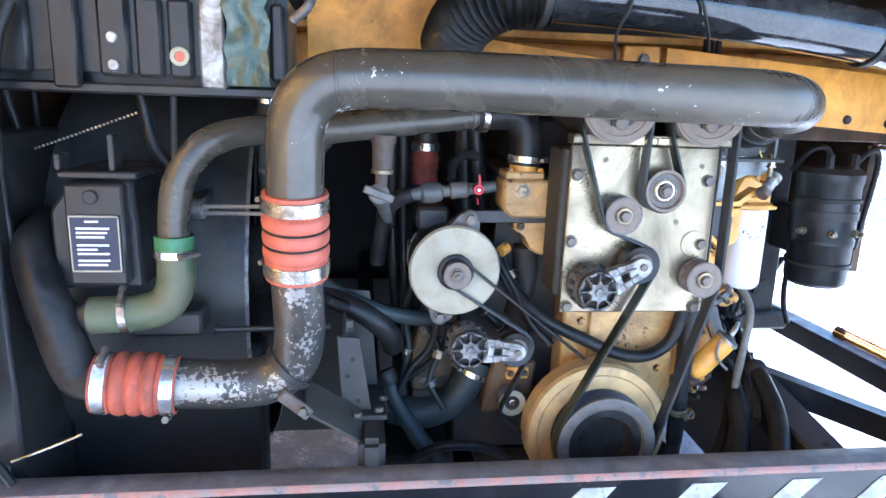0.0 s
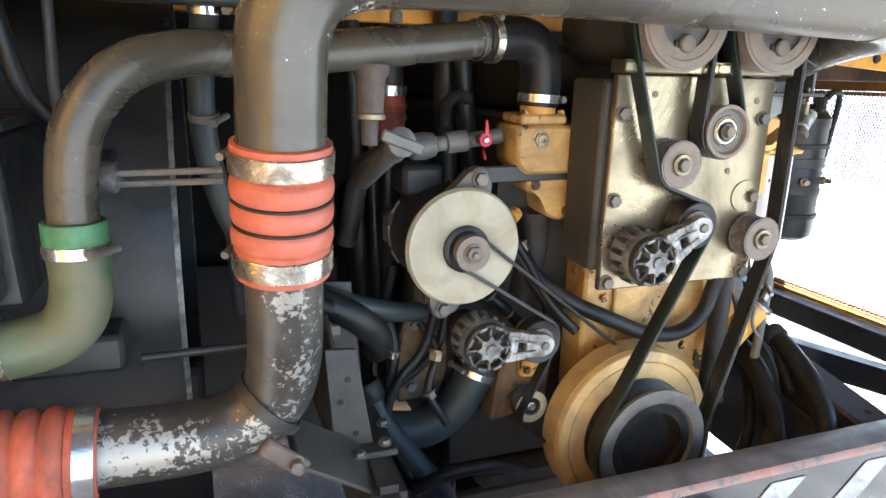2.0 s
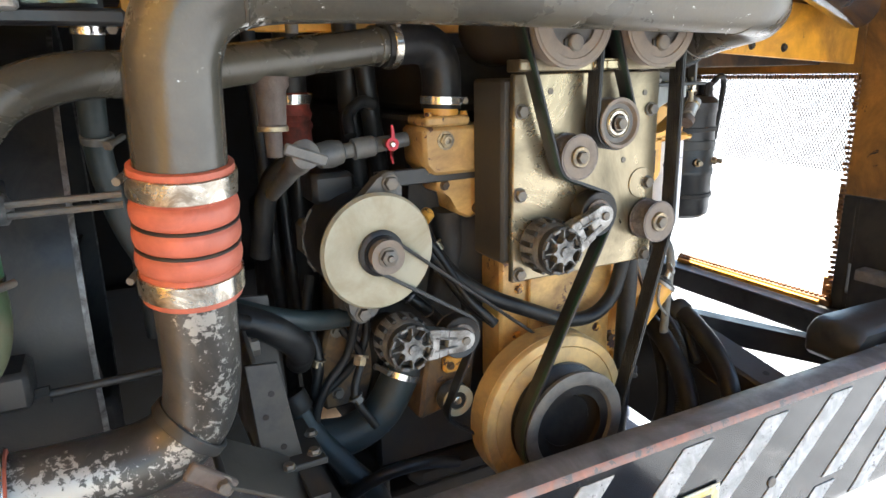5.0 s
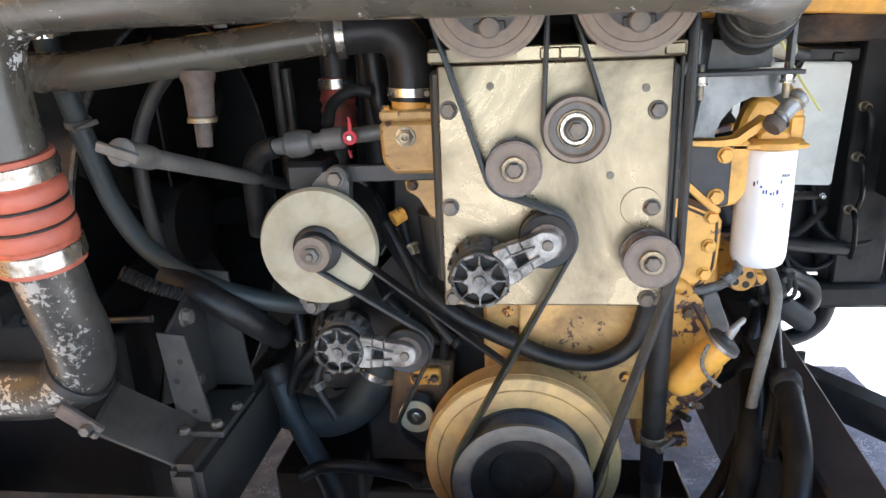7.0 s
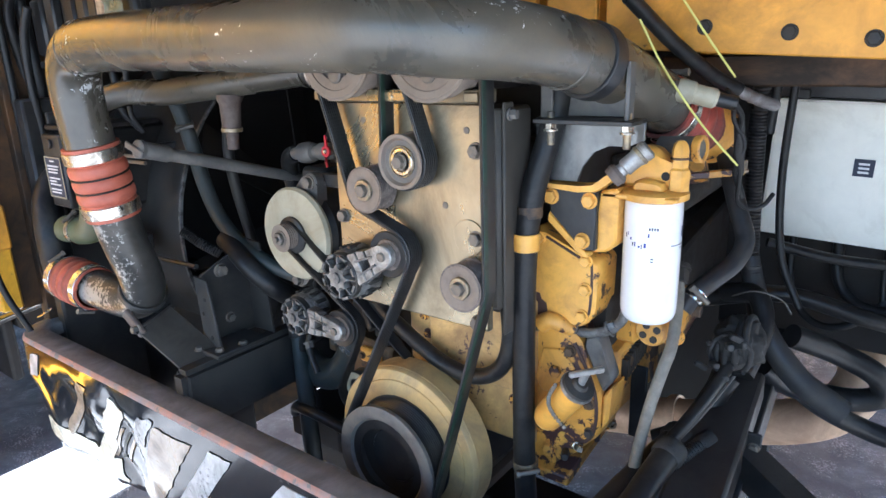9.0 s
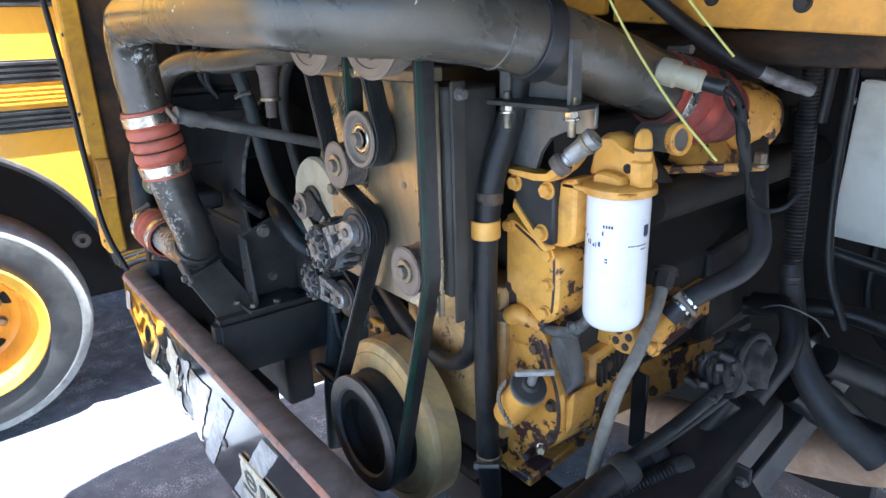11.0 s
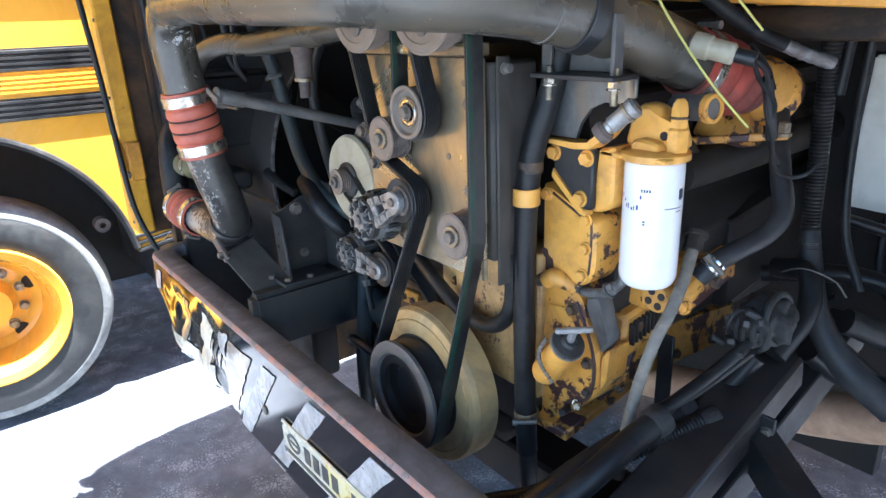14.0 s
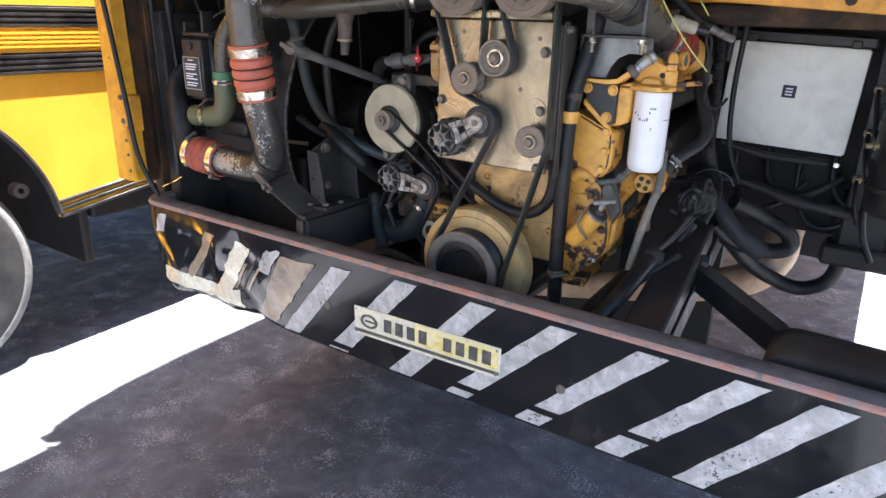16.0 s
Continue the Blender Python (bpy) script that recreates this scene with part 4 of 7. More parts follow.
    part("rear_side", prism([(1.60, 0.95), (2.2, 1.05), (2.2, 1.20), (1.60, 1.12)], 0.60, 0.645, Matrix(((0, 0, 1, 0), (1, 0, 0, 0), (0, 1, 0, 0), (0, 0, 0, 1))), 0.006), M_GRIME, e)
    for y, z in ((1.33, 1.01), (1.44, 1.045), (1.50, 1.04), (1.56, 1.055)):
        part("side_bolt", hexnut(0.009, 0, 0.010, Matrix.Translation((0.648, y, z)) @ Matrix.Rotation(radians(90), 4, "Y")), M_YELLOW_DIRTY, e)
    yz = Matrix(((0, 0, 1, 0), (1, 0, 0, 0), (0, 1, 0, 0), (0, 0, 0, 1)))
    low = part("lower_casting", prism([(1.296, 0.862), (1.385, 0.874), (1.425, 0.925), (1.45, 0.99), (1.296, 0.962)], 0.53, 0.616, yz, 0.008), M_YELLOW, e, "chipped yellow lower casting")
    part("casting_rib", prism([(1.33, 0.87), (1.345, 0.872), (1.375, 0.965), (1.36, 0.962)], 0.61, 0.626, yz, 0.004), M_YELLOW, low)
    part("base_rail", prism([(1.225, 0.815), (1.40, 0.842), (1.40, 0.860), (1.225, 0.833)], 0.53, 0.602, yz, 0.003), M_YELLOW, e)
    part("skirt", prism([(1.30, 0.866), (1.45, 0.862), (1.60, 0.848), (1.74, 0.830), (1.72, 0.918), (1.50, 0.936), (1.44, 0.962), (1.30, 0.955)], 0.525, 0.606, yz, 0.006), M_YELLOW, e, "stained yellow block skirt")
    for y in (1.40, 1.52, 1.64):
        part("skirt_bolt", hexnut(0.008, 0, 0.008, Matrix.Translation((0.606, y, 0.885 - 0.1 * (y - 1.4))) @ Matrix.Rotation(radians(90), 4, "Y")), M_YELLOW_DIRTY, e)
    part("strap", box(0.615, 0.645, 1.446, 1.452, 0.80, 0.945, 0.002), M_BLACK, e, "black hanging strap")
    part("drain_tap", hexnut(0.008, 0, 0.016, along((0.628, 1.323, 0.895), (0.65, 1.30, 0.899))), M_STEEL, low)
    # outlet block beside the pump drive
    ob = part("outlet_block", prism([(1.335, 1.045), (1.47, 1.075), (1.47, 1.105), (1.40, 1.112), (1.335, 1.088)], 0.664, 0.728, yz, 0.008), M_YELLOW, e, "chipped yellow outlet block")
    part("outlet_bolt", hexnut(0.011, 0, 0.010, front(0.722, 1.336, 1.066)), M_YELLOW, ob)
    part("outlet_bolt", hexnut(0.010, 0, 0.012, Matrix.Translation((0.727, 1.40, 1.088)) @ Matrix.Rotation(radians(90), 4, "Y")), M_YELLOW_DIRTY, ob)
    # fuel line elbow under the filter
    el = part("fuel_elbow", tube([(0.585, 1.252, 1.077), (0.600, 1.255, 1.074), (0.622, 1.256, 1.078), (0.644, 1.257, 1.086), (0.662, 1.262, 1.102), (0.668, 1.268, 1.120)], 0.0075, 16), M_CAST_DK, e, "dull grey elbow pipe")
    part("elbow_boss", tube([(0.545, 1.238, 1.082), (0.560, 1.236, 1.092), (0.575, 1.240, 1.088), (0.590, 1.252, 1.077)], (0.0145, 0.0115), 18, 6), M_YELLOW, el, "chipped yellow pipe boss")
    part("boss_stub", tube([(0.522, 1.238, 1.076), (0.548, 1.238, 1.084)], 0.012, 16, 1), M_GREYCAST, el)
    part("elbow_nut", hexnut(0.0100, 0, 0.012, along((0.588, 1.253, 1.0765), (0.61, 1.255, 1.075))), M_CAST_DK, el)
    part("elbow_nut", hexnut(0.0100, 0, 0.014, along((0.646, 1.2575, 1.088), (0.662, 1.262, 1.102))), M_CAST_DK, el)
    # oil filler
    fa, fb = Vector((0.568, 1.205, 0.935)), Vector((0.629, 1.190, 1.017))
    fl = part("oil_filler", lathe([(0, -0.004), (0.010, -0.003), (0.018, 0.003), (0.0222, 0.012), (0.0232, 0.025), (0.0232, (fb - fa).length), (0, (fb - fa).length)], along(fa, fb), 28), M_YELLOW_CLEAN, e, "yellow oil filler neck")
    cm = along(fb, fb + (fb - fa))
    part("cap_seal", lathe([(0.0, -0.002), (0.0262, -0.002), (0.0268, 0.001), (0.0262, 0.004), (0, 0.004)], cm, 28), M_CAST, fl, "bright rim of the cap")
    part("filler_cap", lathe([(0, 0.004), (0.0252, 0.004), (0.0245, 0.008), (0.013, 0.010), (0.010, 0.015), (0, 0.015)], cm, 28), M_DARKSTEEL, fl, "dark filler cap")
    part("cap_stem", tube([fb + (fb - fa).normalized() * 0.012, Vector((0.645, 1.186, 1.047))], 0.006, 12, 1), M_CAST, fl)
    part("cap_handle", beam((0.629, 1.164, 1.048), (0.662, 1.208, 1.048), 0.0075, 0.009, 0.002), M_CAST, fl, "bright steel T-handle")
    bm = bmesh.new()
    for k in range(16):
        t = k / 15
        p = Vector((0.604, 1.172, 1.022)).lerp(Vector((0.622, 1.166, 0.962)), t) + Vector((-0.016 * math.sin(t * math.pi), -0.004 * math.sin(t * math.pi), 0))
        disc(0.0032, -0.002, 0.002, along(p, p + Vector((0.3 if k % 2 else -0.3, -1, 0.4))), 8, 0.0005, bm)
    part("cap_chain", bm, M_BOLT, fl)
    part("dark_patch_plate", prism([(0.40, 1.094), (0.51, 1.094), (0.51, 1.115), (0.40, 1.115)], 0, 0.004, front(0, 1.219, 0), 0.001), M_GRIME, e)
    # manifold and lines along the block, under the turbocharger
    mf = part("manifold", tube([(0.640, 1.42, 1.235), (0.645, 1.60, 1.24), (0.645, 1.80, 1.245), (0.640, 2.1, 1.25)], 0.030, 16, 4), M_GRIME, e, "sooty exhaust manifold")
    for y in (1.45, 1.58, 1.71, 1.84, 1.97):
        part("runner", tube([(0.565, y, 1.29), (0.605, y, 1.285), (0.635, y + 0.01, 1.25)], 0.021, 14, 4), M_GRIME, mf)
        part("runner_flange", box(0.571, 0.582, y - 0.034, y + 0.034, 1.262, 1.322, 0.004), M_GRIME, mf)
    return e


engine()


def mounting_plate():
    p = thing("mounting_plate", (0.376, 1.12, 1.1), "oily bare steel mounting plate bolted to the engine", "plate")
    part("plate", prism([(0.232, 1.106), (0.522, 1.106), (0.522, 1.427), (0.234, 1.427)], 0, 0.012, front(0, 1.122, 0), 0.0025), M_PLATE, p)
    part("spacer", box(0.222, 0.532, 1.1235, 1.212, 1.135, 1.42, 0.005), M_SPACER, p, "dusty dark spacer box")
    part("spacer_lip", box(0.5325, 0.538, 1.128, 1.152, 1.098, 1.428, 0.002), M_SPACER, p)
    part("side_stud", hexnut(0.007, 0, 0.012, along((0.538, 1.14, 1.412), (0.58, 1.14, 1.412))), M_GREYCAST, p)
    part("top_rail", box(0.228, 0.53, 1.085, 1.122, 1.4285, 1.447, 0.002), M_PLATE, p)
    for x, z in ((0.247, 1.372), (0.245, 1.246), (0.245, 1.119), (0.504, 1.365), (0.503, 1.243), (0.503, 1.117)):
        part("bolt", hexnut(0.0095, 0, 0.010, front(x, 1.11, z)), M_BOLT, p)
    part("washer", disc(0.026, 0, 0.002, front(0.49, 1.11, 1.243), 28, 0.0005), M_PLATE, p)
    for x in (0.238, 0.372, 0.395, 0.515):
        part("tab", box(x - 0.012, x + 0.012, 1.082, 1.09, 1.430, 1.444, 0.002), M_PLATE, p)
    for x, z in ((0.489, 1.392), (0.30, 1.40), (0.45, 1.285)):
        part("scar", disc(0.005, 0, 0.0012, front(x, 1.11, z), 12, 0.0004), M_BOLT, p)
    nudge(p, 0.001, 0.012, -0.002)


mounting_plate()


def ribbed(r, h0, h1, m, ribs=7, lip=0.002, seg=40):
    """A pulley rim with V-grooves."""
    prof = [(r * 0.6, h0), (r + lip, h0), (r + lip, h0 + 0.002)]
    w = (h1 - h0 - 0.004) / ribs
    for k in range(ribs):
        a = h0 + 0.002 + k * w
        prof += [(r - 0.0025, a + 0.25 * w), (r - 0.0025, a + 0.4 * w), (r, a + 0.65 * w), (r, a + 0.9 * w)]
    prof += [(r + lip, h1 - 0.002), (r + lip, h1), (r * 0.6, h1)]
    return lathe(prof, m, seg)


def idler(x, z, r, smooth, label):
    o = thing("idler_pulley", (x, 1.09, z), label, "pulley", group="idler pulleys on the plate")
    m = front(x, 1.119, z)
    part("boss", disc(0.016, 0, 0.012, m, 20), M_BOLT, o)
    if smooth:
        prof = [(0.012, 0.004), (r + 0.002, 0.004), (r + 0.003, 0.006), (r, 0.008), (r, 0.034), (r + 0.003, 0.037), (r + 0.002, 0.0395),
                (r - 0.003, 0.039), (r - 0.006, 0.033), (0.022, 0.031), (0.012, 0.031)]
        part("rim", lathe(prof, m, 44), M_PULLEY, o)
        part("bearing", ring(0.0140, 0.0195, 0.031, 0.0350, m, 32), M_STEEL, o, "worn steel bearing ring")
        part("bearing_seal", ring(0.0205, 0.0225, 0.031, 0.035, m, 32), M_BRASS, o)
        part("bearing_face", ring(0.0225, r - 0.006, 0.0312, 0.0332, m, 40), M_GREYCAST, o)
    else:
        part("rim", ribbed(r, 0.002, 0.036, m), M_GROOVE, o, "grooved steel rim")
        part("face", lathe([(0.014, 0.034), (r * 0.62, 0.0368), (r - 0.001, 0.0368), (r - 0.001, 0.034)], m, 40), M_PULLEY, o, "dusty brown face")
        part("bearing", ring(0.010, 0.0160, 0.034, 0.0400, m, 28), M_BRASS, o)
    part("bolt", hexnut(0.0095, 0.036, 0.046, m), M_BOLT, o)


idler(0.33, 1.300, 0.033, False, "grooved idler pulley with a dusty brown face")
idler(0.404, 1.347, 0.0365, True, "smooth idler pulley with a bright bearing ring")
idler(0.501, 1.179, 0.033, False, "grooved idler pulley at the plate's lower corner")


def drive_pulley(x, z, label):
    o = thing("compressor", (x, 1.2, z), label, "compressor", group="compressors over the engine")
    m = front(x, 1.109, z)
    r = 0.066
    part("rim", ribbed(r, 0.0, 0.04, m, 8, 0.003, 56), M_PULLEY, o)
    part("clutch_face", lathe([(0.0525, 0.022), (0.0530, 0.039), (0.0545, 0.0415), (0.0635, 0.0415), (0.0665, 0.039), (0.0675, 0.036)], m, 56), M_PULLEY, o, "dusty clutch face ring")
    part("recess", lathe([(0.0, 0.024), (0.0532, 0.024), (0.0534, 0.022)], m, 48), M_NEARBLACK, o, "dark recess behind the armature")
    part("armature", lathe([(0.010, 0.027), (0.0465, 0.027), (0.0475, 0.033), (0.045, 0.0355), (0.020, 0.0355), (0.010, 0.034)], m, 48), M_GREYCAST, o, "dusty grey armature plate")
    for k in range(3):
        a = 2 * math.pi * k / 3 + 0.6
        mm = front(x + 0.032 * math.cos(a), 1.109, z + 0.032 * math.sin(a))
        part("rivet", disc(0.0125, 0.0357, 0.045, mm, 20, 0.002), M_BOLT, o)
        part("spring_arm", box(-0.018, 0.018, -0.006, 0.006, 0.0357, 0.0395, 0.001, mm @ Matrix.Rotation(a + 1.57, 4, "Z")), M_DARKSTEEL, o)
    part("nut", hexnut(0.010, 0.036, 0.048, m), M_BOLT, o)
    part("body", lathe([(0, -0.20), (0.055, -0.20), (0.06, -0.19), (0.06, -0.02), (0.05, -0.006), (0, -0.006)], m, 32), M_GRIME, o, "dark compressor body")


drive_pulley(0.301, 1.498, "belt-driven compressor with a dusty clutch pulley")
drive_pulley(0.467, 1.498, "belt-driven compressor with a dusty clutch pulley")


def tensioner(x, z, ex, ez, y, label):
    """A spring tensioner: a ribbed case, an arm with a square hole, and its pulley."""
    o = thing("belt_tensioner", (x, y, z), label, "tensioner", group="belt tensioners")
    m = front(x, y, z)
    case = part("case", lathe([(0, 0), (0.043, 0), (0.043, 0.012), (0.040, 0.016), (0.040, 0.036), (0.037, 0.04), (0, 0.04)], m, 36), M_CAST_DK, o, "dirty spring case")
    bm = bmesh.new()
    for k in range(14):
        a = 2 * math.pi * k / 14
        box(-0.004, 0.004, 0.038, 0.0445, 0.004, 0.030, 0.001, m @ Matrix.Rotation(a, 4, "Z"), bm)
    part("case_ribs", bm, M_DARKSTEEL, case)
    part("front_ring", ring(0.0325, 0.0375, 0.04, 0.053, m, 40), M_DARKSTEEL, o)
    part("cap_floor", disc(0.0325, 0.040, 0.0435, m, 32), M_GRIME, o)
    star = []
    for k in range(48):
        a = 2 * math.pi * k / 48
        r = 0.0185 + 0.0042 * math.cos(8 * a)
        star.append((r * math.cos(a), r * math.sin(a)))
    hub = part("cap_star", prism(star, 0.043, 0.0600, m, 0.0015), M_CAST_DK, o, "cast aluminium star-shaped cap")
    part("cap_boss", lathe([(0, 0.0595), (0.0095, 0.0595), (0.0088, 0.0635), (0, 0.0645)], m, 8), M_CAST_DK, hub)
    for k in range(8):
        a = 2 * math.pi * k / 8
        part("spoke", box(0.020, 0.0335, -0.0011, 0.0011, 0.043, 0.0570, 0.0004, m @ Matrix.Rotation(a, 4, "Z")), M_CAST_DK, hub)
        part("rim_tab", prism([(0.0318, -0.0062), (0.0365, -0.0070), (0.0365, 0.0070), (0.0318, 0.0062)], 0.0532, 0.0580, m @ Matrix.Rotation(a + 0.39, 4, "Z"), 0.0008), M_CAST_DK, hub)
    d = Vector((ex - x, ez - z))
    length, ang = d.length, math.atan2(d.y, d.x)
    am = m @ Matrix.Rotation(ang, 4, "Z")
    # arm with an opening, made of plates round it
    bm = prism([(0.030, -0.026), (0.050, -0.024), (0.050, 0.024), (0.030, 0.026)], 0.030, 0.052, am, 0.002)
    prism([(0.050, -0.024), (0.066, -0.021), (0.066, -0.009), (0.050, -0.009)], 0.032, 0.050, am, 0.0012, bm)
    prism([(0.050, 0.009), (0.066, 0.009), (0.066, 0.021), (0.050, 0.024)], 0.032, 0.050, am, 0.0012, bm)
    tip = [(0.066, -0.021)] + [(length + 0.018 * math.cos(a), 0.018 * math.sin(a)) for a in (math.pi * (k / 8 - 0.5) for k in range(9))] + [(0.066, 0.021)]
    prism(tip, 0.034, 0.048, am, 0.002, bm)
    part("arm", bm, M_CAST, o, "cast aluminium arm with a square hole")
    for q in (-1, 1):
        part("arm_slot", box(0.040, 0.080, q * 0.0150 - 0.0016, q * 0.0150 + 0.0016, 0.0505, 0.0526, 0.0006, am @ Matrix.Rotation(radians(-q * 6), 4, "Z")), M_CAST_DK, o, "raised rib along the arm")
    part("arm_recess", box(0.0505, 0.0655, -0.0088, 0.0088, 0.031, 0.034, 0, am), M_GRIME, o)
    pm = front(ex, y, ez)
    part("pulley", lathe([(0.010, 0.002), (0.034, 0.002), (0.036, 0.004), (0.034, 0.006), (0.034, 0.031), (0.036, 0.0325), (0.0345, 0.034), (0.027, 0.031), (0.010, 0.031)], pm, 40), M_BLACK, o, "black smooth pulley")
    part("pulley_ring", ring(0.016, 0.024, 0.0312, 0.0338, pm, 32), M_GROOVE, o)
    part("pin", disc(0.007, 0.047, 0.052, pm, 16, 0.001), M_BOLT, o)
    part("mount", disc(0.024, -0.06, 0.0, m, 20), M_GRIME, o)


tensioner(0.286, 1.163, 0.371, 1.207, 1.116, "spring belt tensioner bolted to the steel plate")
tensioner(0.068, 1.020, 0.166, 1.010, 1.200, "spring belt tensioner under the alternator")


def crank_pulley():
    o = thing("crank_pulley", (0.338, 1.13, 0.84), "tan crank damper with a hollow black grooved pulley", "pulley")
    m = front(0.338, 1.19, 0.84)
    part("damper", lathe([(0.05, 0.0), (0.138, 0.0), (0.146, 0.004), (0.147, 0.010), (0.147, 0.052), (0.144, 0.056), (0.1285, 0.0575), (0.127, 0.055), (0.1255, 0.0575), (0.09, 0.060), (0.05, 0.060)], m, 96),
         M_DAMPER, o, "tan painted damper ring")
    part("outer_band", ring(0.1465, 0.1480, 0.006, 0.046, m, 96), M_DAMPER, o)
    part("pulley", ribbed(0.097, 0.060, 0.103, m, 9, 0.003, 72), M_BELT, o, "black grooved pulley")
    part("pulley_lip", lathe([(0.097, 0.099), (0.1005, 0.101), (0.1005, 0.108), (0.094, 0.110), (0.078, 0.108), (0.073, 0.101)], m, 72), M_GREYCAST, o, "worn grey pulley lip")
    part("pulley_bore", lathe([(0.0732, 0.1012), (0.0715, 0.097), (0.0705, 0.083), (0.05, 0.079), (0.0, 0.079)], m, 72), M_GRIME, o)
    part("hub", disc(0.048, 0.0792, 0.0835, m, 32), M_BELT, o, "dark hub in the hollow of the pulley")
    part("shaft", disc(0.04, -0.12, 0.0, m, 24), M_GRIME, o)


crank_pulley()


def small_pulley():
    o = thing("small_idler", (0.176, 1.2, 0.874), "small idler pulley with a cream face ring", "pulley")
    m = front(0.176, 1.235, 0.874)
    part("rim", ribbed(0.0285, 0.010, 0.034, m, 5, 0.001), M_DARKSTEEL, o)
    part("face", ring(0.016, 0.0285, 0.033, 0.0365, m, 36), M_CREAM, o, "cream face ring")
    part("seal", disc(0.016, 0.03, 0.0345, m, 24), M_BLACK, o)
    part("bolt", hexnut(0.006, 0.034, 0.039, m), M_BRIGHT, o)
    part("bracket", prism([(0.12, 0.83), (0.225, 0.85), (0.235, 0.95), (0.14, 0.96)], 0, 0.06, front(0, 1.30, 0), 0.006), M_YELLOW_DIRTY, o)
    part("tab", box(0.165, 0.215, 1.225, 1.24, 0.915, 0.945, 0.004), M_YELLOW, o)
    for x in (0.175, 0.205):
        part("tab_bolt", hexnut(0.006, 0, 0.007, front(x, 1.225, 0.93)), M_YELLOW_DIRTY, o)
    nudge(o, -0.005, -0.008, 0.009)


small_pulley()


def alternator():
    o = thing("alternator", (0.041, 1.25, 1.172), "black alternator with a cream fan disc and small pulley", "alternator")
    m = front(0.041, 1.36, 1.172)
    part("body", lathe([(0, 0), (0.06, 0), (0.068, 0.012), (0.076, 0.05), (0.083, 0.056), (0.084, 0.13), (0.079, 0.14), (0.080, 0.150), (0.066, 0.168), (0, 0.168)], m, 48), M_BLACK, o, "black alternator body")
    bm = bmesh.new()
    for k in range(12):
        a = 2 * math.pi * k / 12
        box(-0.012, 0.012, 0.078, 0.086, 0.062, 0.066, 0.001, m @ Matrix.Rotation(a, 4, "Z"), bm)
    part("body_slots", bm, M_GREYCAST, o)
    part("fan_disc", lathe([(0.03, 0.172), (0.084, 0.172), (0.0900, 0.176), (0.0910, 0.182), (0.087, 0.189), (0.062, 0.1925), (0.035, 0.1915), (0.03, 0.188)], m, 72), M_CREAM, o, "cream plastic fan disc")
    part("hub", lathe([(0, 0.17), (0.036, 0.17), (0.036, 0.196), (0.030, 0.200), (0, 0.200)], m, 36), M_BLACK, o)
    part("pulley", ribbed(0.024, 0.186, 0.222, m, 7, 0.0025, 36), M_PULLEY, o)
    part("pulley_face", lathe([(0.010, 0.221), (0.026, 0.2225), (0.026, 0.220)], m, 36), M_PULLEY, o)
    part("nut", hexnut(0.0125, 0.221, 0.231, m), M_BOLT, o)
    part("shaft_end", disc(0.0055, 0.23, 0.236, m, 14, 0.001), M_BOLT, o)
    def ear(x0, z0, x1, z1, name):
        d = Vector((x1 - x0, z1 - z0)).normalized()
        nrm = Vector((-d.y, d.x))
        c0, c1 = Vector((x0, z0)), Vector((x1, z1))
        end = [c1 + (d * math.cos(a) + nrm * math.sin(a)) * 0.018 for a in (math.pi * (k / 8 - 0.5) for k in range(9))]
        poly = [tuple(c0 - nrm * 0.045)] + [tuple(v) for v in end] + [tuple(c0 + nrm * 0.045)]
        part(name, prism(poly, 0.142, 0.166, front(0, 1.36, 0), 0.003), M_GREYCAST, o, "grey cast mounting ear")
    ear(0.05, 1.225, 0.071, 1.272, "upper_ear")
    ear(0.03, 1.115, 0.016, 1.071, "lower_ear")
    part("bolt", hexnut(0.011, 0.166, 0.178, front(0.071, 1.36, 1.272)), M_BOLT, o)
    part("bolt", hexnut(0.010, 0.166, 0.178, front(0.016, 1.36, 1.071)), M_BOLT, o)
    part("strap", prism([(0.058, 1.260), (0.25, 1.262), (0.25, 1.288), (0.058, 1.286)], 0.13, 0.1415, front(0, 1.36, 0), 0.002), M_DARKSTEEL, o, "dark flat steel strap")
    part("support", box(-0.01, 0.07, 1.25, 1.33, 1.03, 1.10, 0.01), M_GRIME, o)
    part("top_box", box(-0.03, 0.04, 1.26, 1.34, 1.235, 1.285, 0.008), M_BLACK, o)
    nudge(o, -0.002, 0.016, -0.004)


alternator()


